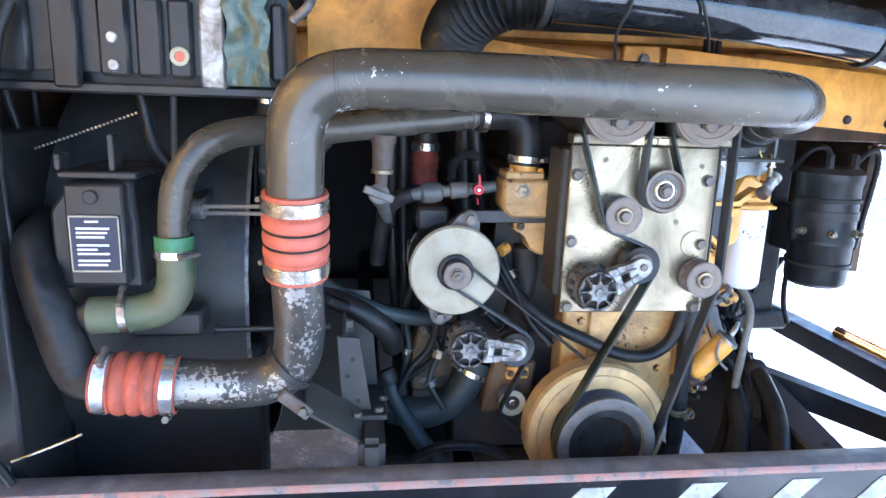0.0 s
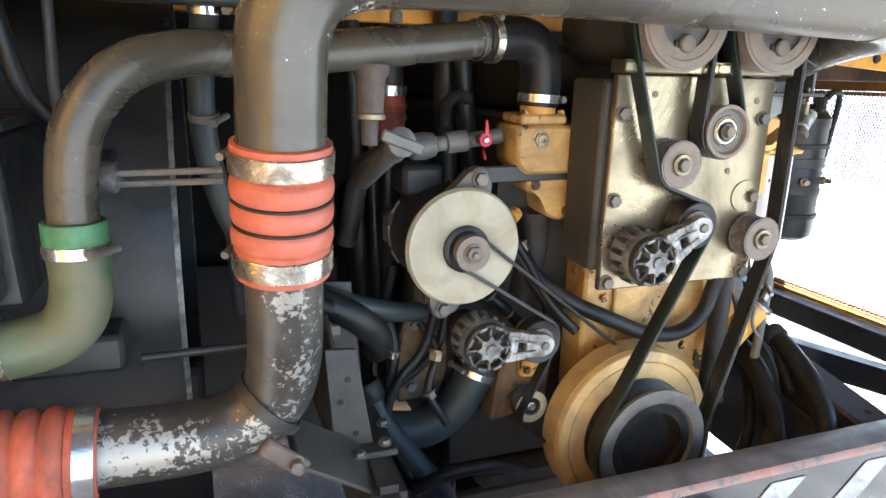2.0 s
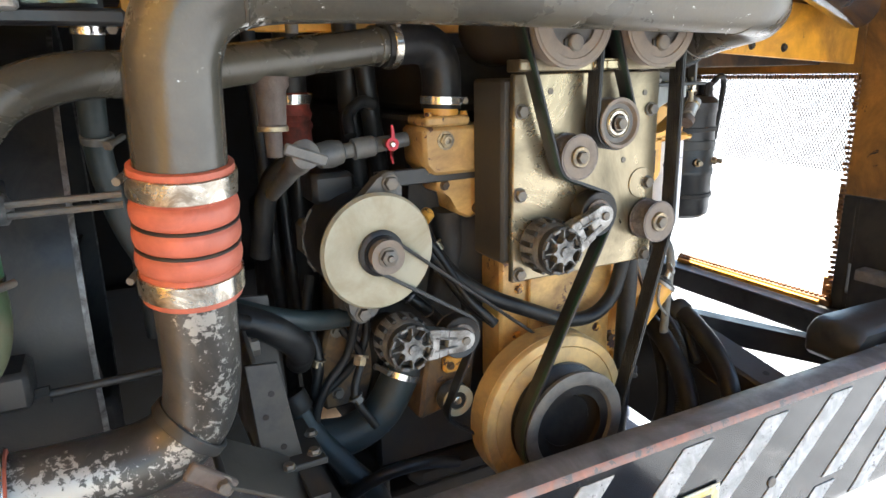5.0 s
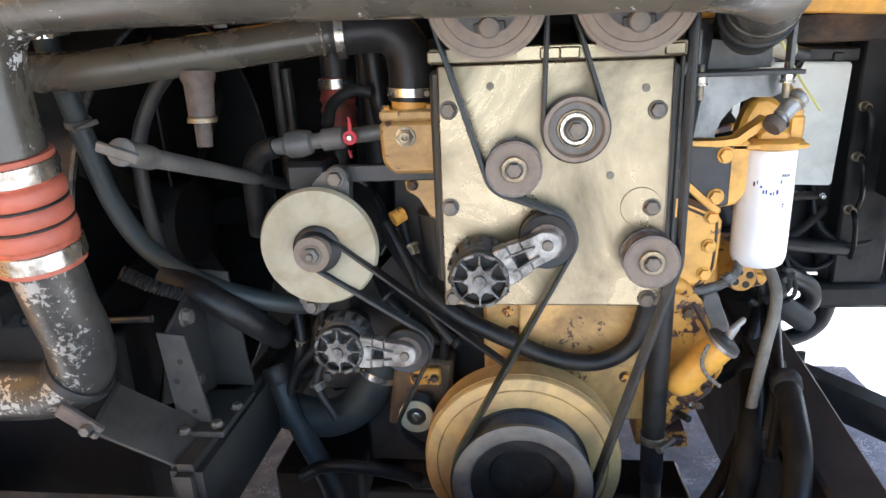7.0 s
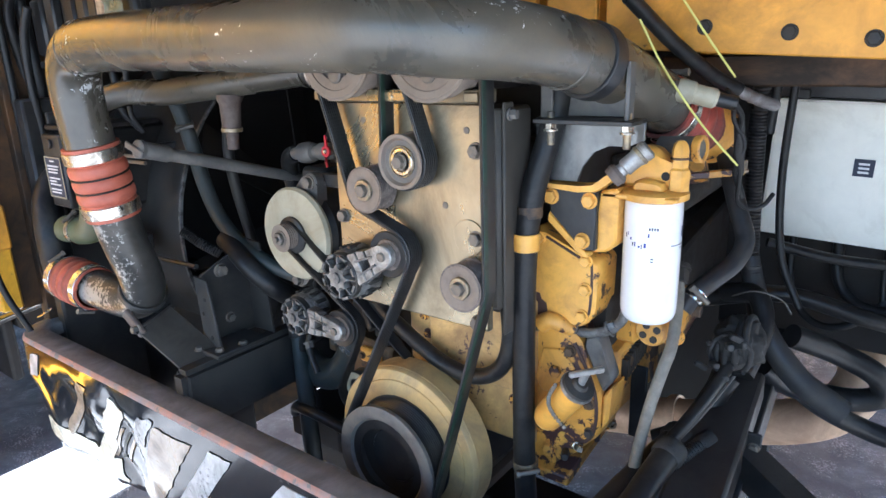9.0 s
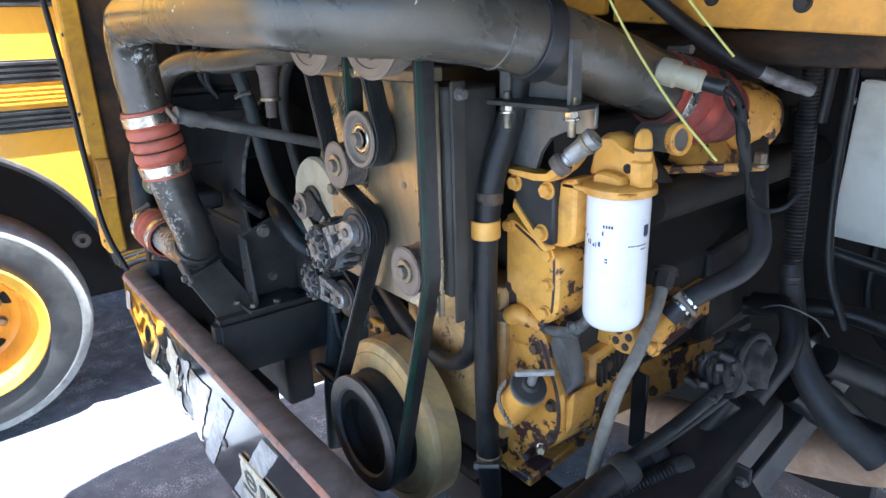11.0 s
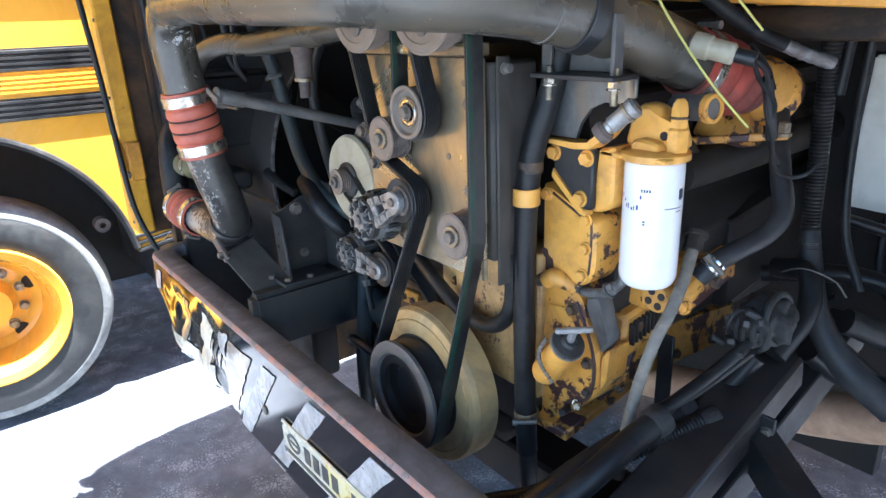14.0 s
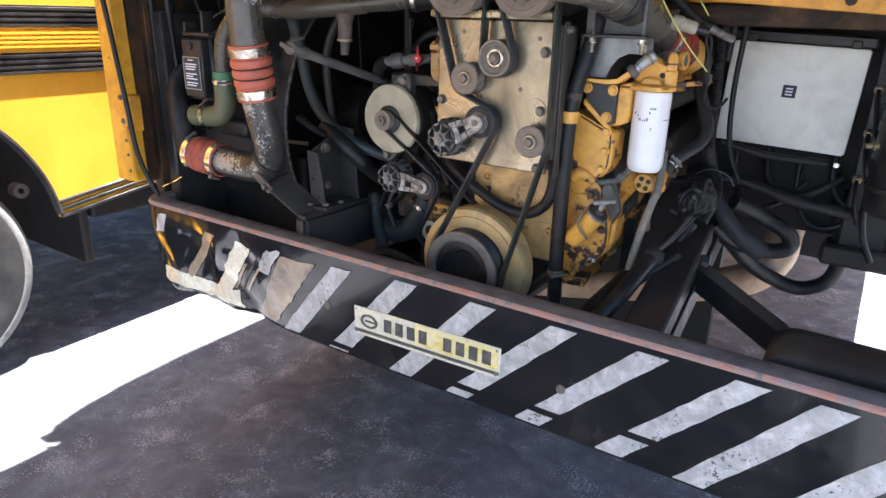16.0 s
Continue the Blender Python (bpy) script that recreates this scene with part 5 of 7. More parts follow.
def belt(name, wheels, y0, y1, label, back=None):
    """A ribbed belt round wheels given as x, z, radius, turn (1 clockwise as seen from behind the bus)."""
    t = 0.0045
    pts = []
    n = len(wheels)
    tang = []
    for i in range(n):
        x0, z0, r0, s0 = wheels[i]
        x1, z1, r1, s1 = wheels[(i + 1) % n]
        d = Vector((x1 - x0, z1 - z0))
        L = d.length
        d /= L
        nrm = Vector((-d.y, d.x))
        # the line leaves on the left for a clockwise wheel
        c = (r0 * s0 - r1 * s1) / L
        c = max(-1.0, min(1.0, c))
        w = nrm * math.sqrt(1 - c * c) + d * c
        tang.append((Vector((x0, z0)) + w * r0 * s0, Vector((x1, z1)) + w * r1 * s1))
    for i in range(n):
        x, z, r, s = wheels[i]
        a_in = tang[i - 1][1] - Vector((x, z))
        a_out = tang[i][0] - Vector((x, z))
        a0, a1 = math.atan2(a_in.y, a_in.x), math.atan2(a_out.y, a_out.x)
        if s > 0:
            while a1 > a0:
                a1 -= 2 * math.pi
        else:
            while a1 < a0:
                a1 += 2 * math.pi
        k = max(2, int(abs(a1 - a0) / 0.12))
        for q in range(k + 1):
            a = a0 + (a1 - a0) * q / k
            pts.append((x + r * math.cos(a), z + r * math.sin(a)))
    ribs = 7
    prof = [(y0, 0.0), (y1, 0.0)]
    w = (y1 - y0) / ribs
    inner = []
    for q in range(ribs):
        a = y1 - q * w
        inner += [(a - 0.1 * w, t), (a - 0.55 * w, t), (a - 0.7 * w, t * 0.6), (a - 0.95 * w, t * 0.6)]
    prof += inner
    bm = bmesh.new()
    m = len(pts)
    rings = []
    for i, (x, z) in enumerate(pts):
        a, b = Vector(pts[i - 1]), Vector(pts[(i + 1) % m])
        d = (b - a).normalized()
        side = Vector((d.y, -d.x))
        rings.append([bm.verts.new((x + side.x * (h - t / 2), yy, z + side.y * (h - t / 2))) for yy, h in prof])
    k = len(prof)
    for i in range(m):
        a, b = rings[i], rings[(i + 1) % m]
        for q in range(k):
            j = (q + 1) % k
            bm.faces.new((a[q], a[j], b[j], b[q]))
    ob = single(name, bm, M_BELT, label, "belt", group="drive belts", angle=25)
    bm = bmesh.new()
    rings = []
    for i, (x, z) in enumerate(pts):
        a, b = Vector(pts[i - 1]), Vector(pts[(i + 1) % m])
        d = (b - a).normalized()
        side = Vector((d.y, -d.x))
        rings.append([bm.verts.new((x - side.x * (t / 2 + h), yy, z - side.y * (t / 2 + h))) for yy, h in ((y0 + 0.0012, 0.0004), (y0 + 0.0016, 0.0008), (y1 - 0.0016, 0.0008), (y1 - 0.0012, 0.0004))])
    for i in range(m):
        a, b = rings[i], rings[(i + 1) % m]
        for q in range(3):
            bm.faces.new((a[q], a[q + 1], b[q + 1], b[q]))
    part("belt_back", bm, M_BELT, ob, "smooth black belt back", 25)
    if back:
        bm = bmesh.new()
        rings = []
        for i, (x, z) in enumerate(pts):
            a, b = Vector(pts[i - 1]), Vector(pts[(i + 1) % m])
            d = (b - a).normalized()
            side = Vector((d.y, -d.x))
            rings.append([bm.verts.new((x - side.x * (t / 2 + h), yy, z - side.y * (t / 2 + h))) for yy, h in ((y0 + 0.0014, 0.0008), (y0 + 0.0018, 0.0013), (y0 + 0.0105, 0.0013), (y0 + 0.0110, 0.0008))])
        for i in range(m):
            a, b = rings[i], rings[(i + 1) % m]
            for q in range(3):
                bm.faces.new((a[q], a[q + 1], b[q + 1], b[q]))
        part("green_band", bm, back, ob, "green worn band along the belt's edge", 25)
    return ob


belt("serpentine_belt", [(0.338, 0.84, 0.1005, 1), (0.371, 1.207, 0.037, -1), (0.33, 1.300, 0.036, 1), (0.301, 1.498, 0.069, 1),
                         (0.404, 1.347, 0.0395, -1), (0.467, 1.498, 0.069, 1), (0.501, 1.179, 0.036, 1)], 1.0845, 1.1145,
     "long black ribbed serpentine belt with a green back", M_GREENBACK)
belt("alternator_belt", [(0.039, 1.168, 0.0265, 1), (0.338, 0.84, 0.098, 1), (0.176, 0.874, 0.0315, 1), (0.166, 1.010, 0.037, -1)], 1.172, 1.194,
     "short black ribbed alternator belt", None)


# ---- filter side ----
def fuel_filter():
    o = thing("fuel_filter", (0.696, 1.278, 1.11), "white spin-on fuel filter under a yellow filter head", "filter")
    m = Matrix.Translation((0.696, 1.278, 1.113))
    can = part("can", lathe([(0, 0), (0.032, 0.0), (0.036, 0.004), (0.039, 0.012), (0.0395, 0.02), (0.0395, 0.166), (0.039, 0.172), (0.037, 0.175), (0, 0.175)], m, 64), M_WHITE, o, "white painted filter can")
    def mark(a0, a1, z0, z1, material):
        bm = bmesh.new()
        k = max(1, int((a1 - a0) / 0.08))
        lo = [bm.verts.new(m @ Vector((0.0398 * math.cos(radians(a0 + (a1 - a0) * i / k)), 0.0398 * math.sin(radians(a0 + (a1 - a0) * i / k)), z0))) for i in range(k + 1)]
        hi = [bm.verts.new(m @ Vector((0.0398 * math.cos(radians(a0 + (a1 - a0) * i / k)), 0.0398 * math.sin(radians(a0 + (a1 - a0) * i / k)), z1))) for i in range(k + 1)]
        for i in range(k):
            bm.faces.new((lo[i], lo[i + 1], hi[i + 1], hi[i]))
        part("print", bm, material, can, "blue printed bars")
    rnd = random.Random(5)
    for k in range(9):
        a, z = -132 + k * 6.6 + rnd.uniform(-1, 1), 0.118 + rnd.uniform(-0.008, 0.012)
        mark(a, a + rnd.uniform(2, 4.5), z, z + rnd.uniform(0.003, 0.007), M_BLUEINK if k % 3 else M_INK)
    for k in range(4):
        mark(-78 + k * 5, -74.8 + k * 5, 0.139, 0.143, M_INK)
    mark(-72, -67, 0.098, 0.1005, M_INK)
    mark(-72, -67, 0.0945, 0.0965, M_INK)
    mark(-1, 14, 0.128, 0.142, M_INK)
    mark(2, 11, 0.1265, 0.1278, M_BLUEINK)
    for k in range(9):
        mark(-32 + k * 4.6, -28.6 + k * 4.6, 0.116, 0.1178, M_INK)
    for k in range(3):
        mark(-6 + k * 5, -2.4 + k * 5, 0.111, 0.1128, M_INK)
    head = part("head", lathe([(0, 0.176), (0.042, 0.176), (0.0455, 0.178), (0.0455, 0.186), (0.042, 0.189), (0.030, 0.191), (0, 0.192)], m, 40), M_YELLOW_CLEAN, o, "yellow filter head")
    part("bridge", prism([(0.648, 1.302), (0.735, 1.302), (0.735, 1.325), (0.716, 1.335), (0.706, 1.352), (0.688, 1.362), (0.668, 1.360), (0.655, 1.335)], 0, 0.035, front(0, 1.305, 0), 0.007), M_YELLOW_CLEAN, head)
    part("bridge_hole", disc(0.006, 0, 0.0015, front(0.712, 1.2705, 1.322), 16, 0.0003), M_NEARBLACK, head)
    part("bridge_boss", prism([(0.672, 1.300), (0.716, 1.300), (0.716, 1.311), (0.708, 1.316), (0.680, 1.318), (0.672, 1.312)], 0, 0.022, front(0, 1.275, 0), 0.004), M_YELLOW_CLEAN, head)
    part("tower", lathe([(0, 0), (0.0145, 0), (0.0145, 0.028), (0.011, 0.031), (0.0115, 0.033), (0.0115, 0.054), (0.0095, 0.062), (0.005, 0.067), (0, 0.068)], Matrix.Translation((0.727, 1.278, 1.303)), 6), M_YELLOW_CLEAN, head)
    part("tower_ring", ring(0.010, 0.0125, 0, 0.003, Matrix.Translation((0.727, 1.278, 1.345)), 20), M_YELLOW_DIRTY, head)
    pm = along((0.668, 1.217, 1.334), (0.708, 1.237, 1.373))
    pump = part("priming_pump", lathe([(0, 0), (0.009, 0), (0.009, 0.008), (0.0115, 0.010), (0.0115, 0.028), (0.0125, 0.030), (0.0125, 0.038), (0.0135, 0.040), (0.0135, 0.046), (0.010, 0.049), (0, 0.049)], pm, 24), M_CAST, o, "dull steel priming pump")
    part("pump_base", lathe([(0, -0.012), (0.013, -0.012), (0.015, -0.002), (0.012, 0.003), (0, 0.003)], pm, 18), M_REDCAST, pump)
    part("pump_collar", ring(0.0118, 0.0138, 0.032, 0.037, pm, 20), M_BRASS, pump)
    nudge(pump, 0.006, -0.018, 0.001)
    part("side_cylinder", lathe([(0, 0), (0.0175, 0), (0.0185, 0.004), (0.0175, 0.010), (0.017, 0.06), (0, 0.06)], along((0.738, 1.335, 1.352), (0.66, 1.345, 1.349)), 28), M_GREYCAST, o)
    part("cylinder_nut", ring(0.014, 0.0195, -0.003, 0.008, along((0.738, 1.335, 1.352), (0.66, 1.345, 1.349)), 24), M_YELLOW, o)
    bm = bmesh.new()
    prism([(0.545, 1.303), (0.61, 1.300), (0.636, 1.302), (0.656, 1.318), (0.672, 1.335), (0.668, 1.341), (0.648, 1.325), (0.632, 1.310), (0.61, 1.307), (0.545, 1.311)], 0, 0.03, front(0, 1.245, 0), 0.002, bm)
    prism([(0.634, 1.291), (0.735, 1.291), (0.738, 1.298), (0.634, 1.299)], -0.03, 0.022, front(0, 1.262, 0), 0.002, bm)
    part("shelf", bm, M_YELLOW_CLEAN, o, "yellow bracket shelf")
    part("bracket_leg", prism([(0.622, 1.30), (0.650, 1.305), (0.650, 1.232), (0.646, 1.220), (0.636, 1.212), (0.614, 1.208), (0.606, 1.216), (0.622, 1.226)], 0, 0.055, front(0, 1.282, 0), 0.004), M_YELLOW_CLEAN, o).location = (0.008, 0.013, 0.0)
    part("triangle_plate", prism([(0.546, 1.302), (0.622, 1.302), (0.622, 1.214), (0.604, 1.212), (0.55, 1.262)], 0, 0.012, front(0, 1.228, 0), 0.003), M_DARKSTEEL, o, "dark triangular bracket plate").location = (0.010, 0.013, 0.0)
    for x, z in ((0.553, 1.288), (0.612, 1.287), (0.603, 1.228)):
        part("bolt", hexnut(0.0095, 0, 0.010, front(x, 1.216, z)), M_YELLOW_CLEAN, o).location = (0.010, 0.013, 0.0)
    part("lower_lip", prism([(0.546, 1.252), (0.60, 1.205), (0.612, 1.203), (0.612, 1.212), (0.60, 1.216), (0.55, 1.266)], 0, 0.02, front(0, 1.232, 0), 0.002), M_YELLOW_CLEAN, o).location = (0.010, 0.015, 0.0)


fuel_filter()


def pipe_bracket():
    o = thing("pipe_bracket", (0.62, 1.24, 1.35), "dark sheet steel bracket with a strap round the pipe", "bracket")
    part("sheet", prism([(0.532, 1.312), (0.598, 1.312), (0.604, 1.335), (0.62, 1.356), (0.642, 1.366), (0.668, 1.364), (0.690, 1.374), (0.690, 1.40), (0.532, 1.40)], 0, 0.006, front(0, 1.262, 0), 0.001), M_ZINC, o, "bare galvanised sheet")
    part("shelf", box(0.552, 0.69, 1.21, 1.262, 1.396, 1.402, 0.001), M_DARKSTEEL, o)
    part("saddle", prism([(0.545, 1.403), (0.664, 1.403), (0.664, 1.435), (0.545, 1.445)], 0, 0.005, front(0, 1.262, 0), 0.001), M_GREYCAST, o)
    for x in (0.568, 0.676):
        part("bolt", disc(0.005, -0.03, 0.016, Matrix.Translation((x, 1.232, 1.395)), 12, 0.001), M_BRASS, o)
        part("nut", hexnut(0.008, -0.016, -0.004, Matrix.Translation((x, 1.232, 1.400))), M_STEEL, o)
    nudge(o, 0.006, -0.030, 0.0)


pipe_bracket()


# ---- charge air pipe ----
def charge_pipe():
    o = thing("charge_pipe", (0.1, 0.97, 1.4), "dark worn charge air pipe with orange silicone couplings", "pipe")
    R = 0.0437
    up = [(-0.246, 0.972, 1.345), (-0.245, 0.966, 1.40), (-0.242, 0.962, 1.450), (-0.223, 0.958, 1.492), (-0.180, 0.954, 1.516), (-0.10, 0.950, 1.522), (0.10, 0.942, 1.521),
          (0.30, 0.937, 1.517), (0.45, 0.938, 1.515), (0.518, 0.950, 1.512), (0.568, 0.988, 1.506), (0.598, 1.045, 1.501), (0.620, 1.12, 1.490), (0.637, 1.21, 1.470), (0.651, 1.31, 1.437), (0.661, 1.405, 1.404)]
    part("upper_pipe", tube(up, R, 48, 10), M_PIPE, o, "long dark bent pipe with paint chips")
    # weld seams
    for i, f in ((4, 0.0), (8, 0.3), (12, 0.2)):
        a, b = Vector(up[i]), Vector(up[i + 1])
        c = a.lerp(b, f)
        part("weld", lathe([(R - 0.001, -0.003), (R + 0.0012, -0.0015), (R + 0.0012, 0.0015), (R - 0.001, 0.003)], along(c, c + (b - a)), 40), M_PIPE, o)
    # upright coupling
    p, q = (-0.246, 0.971, 1.352), (-0.247, 0.993, 1.212)
    prof = [(R + 0.001, 0), (R + 0.006, 0.001), (R + 0.006, 0.030)]
    L = (Vector(q) - Vector(p)).length
    humps = 3
    w = (L - 0.066) / humps
    for k in range(humps):
        for j in range(9):
            a = j / 8
            prof.append((R + 0.003 + 0.0055 * math.sin(math.pi * a) ** 0.4, 0.033 + w * (k + a * 0.96 + 0.02)))
    prof += [(R + 0.006, L - 0.030), (R + 0.006, L - 0.001), (R + 0.001, L)]
    part("coupling", lathe(prof, along(p, q), 56), M_BOOT, o, "orange ribbed silicone coupling", 60)
    clamp_on(o, p, q, R + 0.0062, 0.022, 0.13, screw=(-0.9, 0.4, 0))
    clamp_on(o, p, q, R + 0.0062, 0.022, 0.87, screw=(-0.9, 0.4, 0))
    for k in (1, 2):
        part("coupling_ring", ring(R + 0.003, R + 0.0075, -0.0016, 0.0016, along(Vector(p).lerp(Vector(q), (0.033 + w * k) / L), q), 48), M_GRIME, o)
    low = [(-0.247, 0.992, 1.215), (-0.246, 1.006, 1.15), (-0.247, 1.021, 1.10), (-0.259, 1.033, 1.050), (-0.298, 1.036, 1.018), (-0.36, 1.034, 1.010), (-0.455, 1.026, 1.016)]
    part("lower_pipe", tube(low, R - 0.002, 48, 10), M_PIPE_BARE, o, "dark elbow with paint stripped to bare metal")
    c = Vector((-0.266, 1.034, 1.040))
    part("elbow_strap", ring(R - 0.001, R + 0.004, -0.007, 0.007, along(c, c + Vector((-0.7, 0, -0.7))), 40), M_DARKSTEEL, o)
    part("strap_ear", beam((-0.277, 0.995, 1.007), (-0.230, 1.002, 0.964), 0.012, 0.022), M_REDCAST, o, "rust red strap ear")
    part("ear_bolt", hexnut(0.008, 0, 0.016, front(-0.241, 1.0, 0.977)), M_BOLT, o)
    # level coupling
    p, q = (-0.445, 1.021, 1.016), (-0.575, 1.014, 1.026)
    L = (Vector(q) - Vector(p)).length
    prof = [(R, 0), (R + 0.005, 0.001), (R + 0.005, 0.030)]
    w = (L - 0.06) / 3
    for k in range(3):
        for j in range(9):
            a = j / 8
            prof.append((R + 0.003 + 0.006 * math.sin(math.pi * a) ** 0.6, 0.030 + w * (k + a * 0.96 + 0.02)))
    prof += [(R + 0.005, L - 0.03), (R + 0.005, L - 0.001), (R, L)]
    part("coupling", lathe(prof, along(p, q), 56), M_BOOT_DULL, o, "grimy orange ribbed silicone coupling", 60)
    clamp_on(o, p, q, R + 0.0052, 0.020, 0.10, M_BRIGHT, screw=(0, -0.4, -1))
    clamp_on(o, p, q, R + 0.0052, 0.020, 0.88, M_BRIGHT, screw=(0, -0.4, 1))
    part("cooler_pipe", tube([(-0.56, 1.014, 1.024), (-0.596, 1.018, 1.038), (-0.618, 1.022, 1.085), (-0.634, 1.028, 1.14), (-0.658, 1.045, 1.195), (-0.682, 1.09, 1.24), (-0.69, 1.18, 1.26)], (R - 0.006, 0.030), 40, 8), M_RUBBER, o, "black pipe to the cooler")
    # engine end
    p, q = (0.6595, 1.395, 1.405), (0.676, 1.53, 1.360)
    L = (Vector(q) - Vector(p)).length
    prof = [(R, 0), (R + 0.005, 0.001), (R + 0.005, 0.028)]
    w = (L - 0.05) / 3
    for k in range(3):
        for j in range(7):
            a = j / 6
            prof.append((R + 0.003 + 0.007 * math.sin(math.pi * a) ** 0.6, 0.028 + w * (k + a * 0.96 + 0.02)))
    prof += [(R + 0.005, L - 0.02), (R, L)]
    part("coupling", lathe(prof, along(p, q), 48), M_BOOT_OLD, o, "dull red ribbed coupling", 60)
    clamp_on(o, p, q, R + 0.0052, 0.016, 0.12, screw=(0, 0, 1))
    # strap over the pipe
    c = Vector((0.6335, 1.19, 1.475))
    part("strap", ring(R + 0.0005, R + 0.005, -0.012, 0.012, along(c, c + Vector((0.19, 1, -0.24))), 40), M_DARKSTEEL, o)
    part("strap_leg", box(0.680, 0.686, 1.194, 1.212, 1.398, 1.474, 0.001), M_GREYCAST, o)
    part("strap_leg", box(0.556, 0.574, 1.205, 1.211, 1.398, 1.455, 0.001), M_GREYCAST, o)


charge_pipe()


# ---- coolant side ----
def coolant_pipe():
    o = thing("coolant_pipe", (-0.1, 1.18, 1.45), "grey-brown coolant pipe with a branch and rubber elbow", "pipe")
    part("pipe", tube([(0.085, 1.222, 1.470), (-0.02, 1.195, 1.458), (-0.11, 1.17, 1.448), (-0.24, 1.125, 1.434), (-0.330, 1.088, 1.433), (-0.395, 1.058, 1.412),
                       (-0.435, 1.042, 1.362), (-0.448, 1.038, 1.30), (-0.450, 1.038, 1.238)], (0.0268, 0.0245), 36, 8), M_OLIVE, o, "bent steel pipe with dull scuffed paint")
    part("elbow_hose", tube([(0.178, 1.238, 1.372), (0.180, 1.238, 1.415), (0.172, 1.236, 1.452), (0.142, 1.232, 1.472), (0.072, 1.221, 1.469)], 0.0318, 32, 8), M_RUBBER, o, "black rubber elbow hose")
    clamp_on(o, (0.178, 1.238, 1.372), (0.180, 1.238, 1.415), 0.0320, 0.013, 0.3, M_BRIGHT, screw=(1, -0.5, 0))
    clamp_on(o, (0.142, 1.232, 1.471), (0.072, 1.221, 1.468), 0.0320, 0.013, 0.8, M_STEEL, screw=(0, -0.5, 1))
    part("bead", ring(0.026, 0.0300, -0.003, 0.003, along((0.060, 1.217, 1.467), (0.0, 1.203, 1.46)), 32), M_PIPE, o)
    br = part("branch", lathe([(0.024, 0.0), (0.024, 0.012), (0.020, 0.018), (0.018, 0.062), (0.0195, 0.063), (0.0195, 0.070), (0.012, 0.072), (0.011, 0.105), (0, 0.105)],
                              along((-0.107, 1.168, 1.428), (-0.111, 1.166, 1.30)), 24), M_REDCAST, o, "rusty threaded branch")
    part("branch_band", ring(0.018, 0.0205, 0.064, 0.071, along((-0.107, 1.168, 1.428), (-0.111, 1.166, 1.30)), 24), M_BRASS, br)
    part("vent", lathe([(0.009, 0), (0.009, 0.012), (0.006, 0.016), (0, 0.016)], Matrix.Translation((-0.07, 1.18, 1.482)), 12), M_GREYCAST, o)
    part("green_band", ring(0.026, 0.0313, -0.012, 0.012, Matrix.Translation((-0.450, 1.038, 1.252)), 32), M_GREENPAINT, o)
    part("green_hose", tube([(-0.450, 1.038, 1.245), (-0.450, 1.038, 1.19), (-0.465, 1.036, 1.152), (-0.502, 1.034, 1.135), (-0.585, 1.03, 1.13)], 0.0305, 32, 8), M_GREEN, o, "faded green hose")
    part("stub", tube([(-0.575, 1.032, 1.13), (-0.62, 1.04, 1.125), (-0.65, 1.07, 1.11), (-0.66, 1.13, 1.09)], 0.026, 24, 6), M_BLACK, o, "black radiator stub")
    clamp_on(o, (-0.450, 1.038, 1.25), (-0.450, 1.038, 1.20), 0.0307, 0.013, 0.3, M_BRIGHT, screw=(0.8, -0.6, 0))
    clamp_on(o, (-0.502, 1.034, 1.135), (-0.585, 1.03, 1.13), 0.0307, 0.013, 0.35, M_STEEL, screw=(0, -0.6, 1))
    # housing on the engine
    h = part("water_outlet", prism([(0.133, 1.345), (0.262, 1.345), (0.262, 1.268), (0.150, 1.268), (0.135, 1.285)], 0, 0.085, front(0, 1.297, 0), 0.006), M_YELLOW_PALE, o, "faded yellow water outlet housing")
    part("flange", box(0.136, 0.214, 1.205, 1.28, 1.346, 1.362, 0.004), M_YELLOW_PALE, h)
    part("neck", lathe([(0.028, 0), (0.028, 0.016), (0, 0.016)], Matrix.Translation((0.178, 1.238, 1.362)), 24), M_YELLOW_CLEAN, h)
    part("lower_housing", prism([(0.162, 1.262), (0.262, 1.262), (0.262, 1.20), (0.222, 1.187), (0.196, 1.20), (0.19, 1.232), (0.166, 1.236)], 0, 0.07, front(0, 1.297, 0), 0.005), M_YELLOW_PALE, h, "chipped yellow lower housing")
    for x, z in ((0.176, 1.249), (0.245, 1.25), (0.235, 1.205)):
        part("housing_bolt", hexnut(0.007, 0, 0.007, front(x, 1.227, z)), M_YELLOW_DIRTY, h)
    part("plug", hexnut(0.012, 0, 0.008, front(0.172, 1.212, 1.323)), M_BRASS, h)
    part("plug_core", ring(0.0035, 0.0085, 0.008, 0.011, front(0.172, 1.212, 1.323), 20), M_BRASS, h)
    for x in (0.144, 0.207):
        part("bolt", hexnut(0.006, 0, 0.006, Matrix.Translation((x, 1.215, 1.362))), M_YELLOW, h)
    part("side_plug", lathe([(0, 0), (0.012, 0), (0.012, 0.02), (0, 0.02)], along((0.155, 1.25, 1.20), (0.135, 1.235, 1.19)), 16), M_YELLOW, h)
    part("lower_pipe", tube([(0.20, 1.27, 1.20), (0.205, 1.28, 1.12), (0.19, 1.29, 1.04)], 0.026, 20, 6), M_GRIME, o)
    nudge(o, 0.002, 0.013, 0.001)


coolant_pipe()


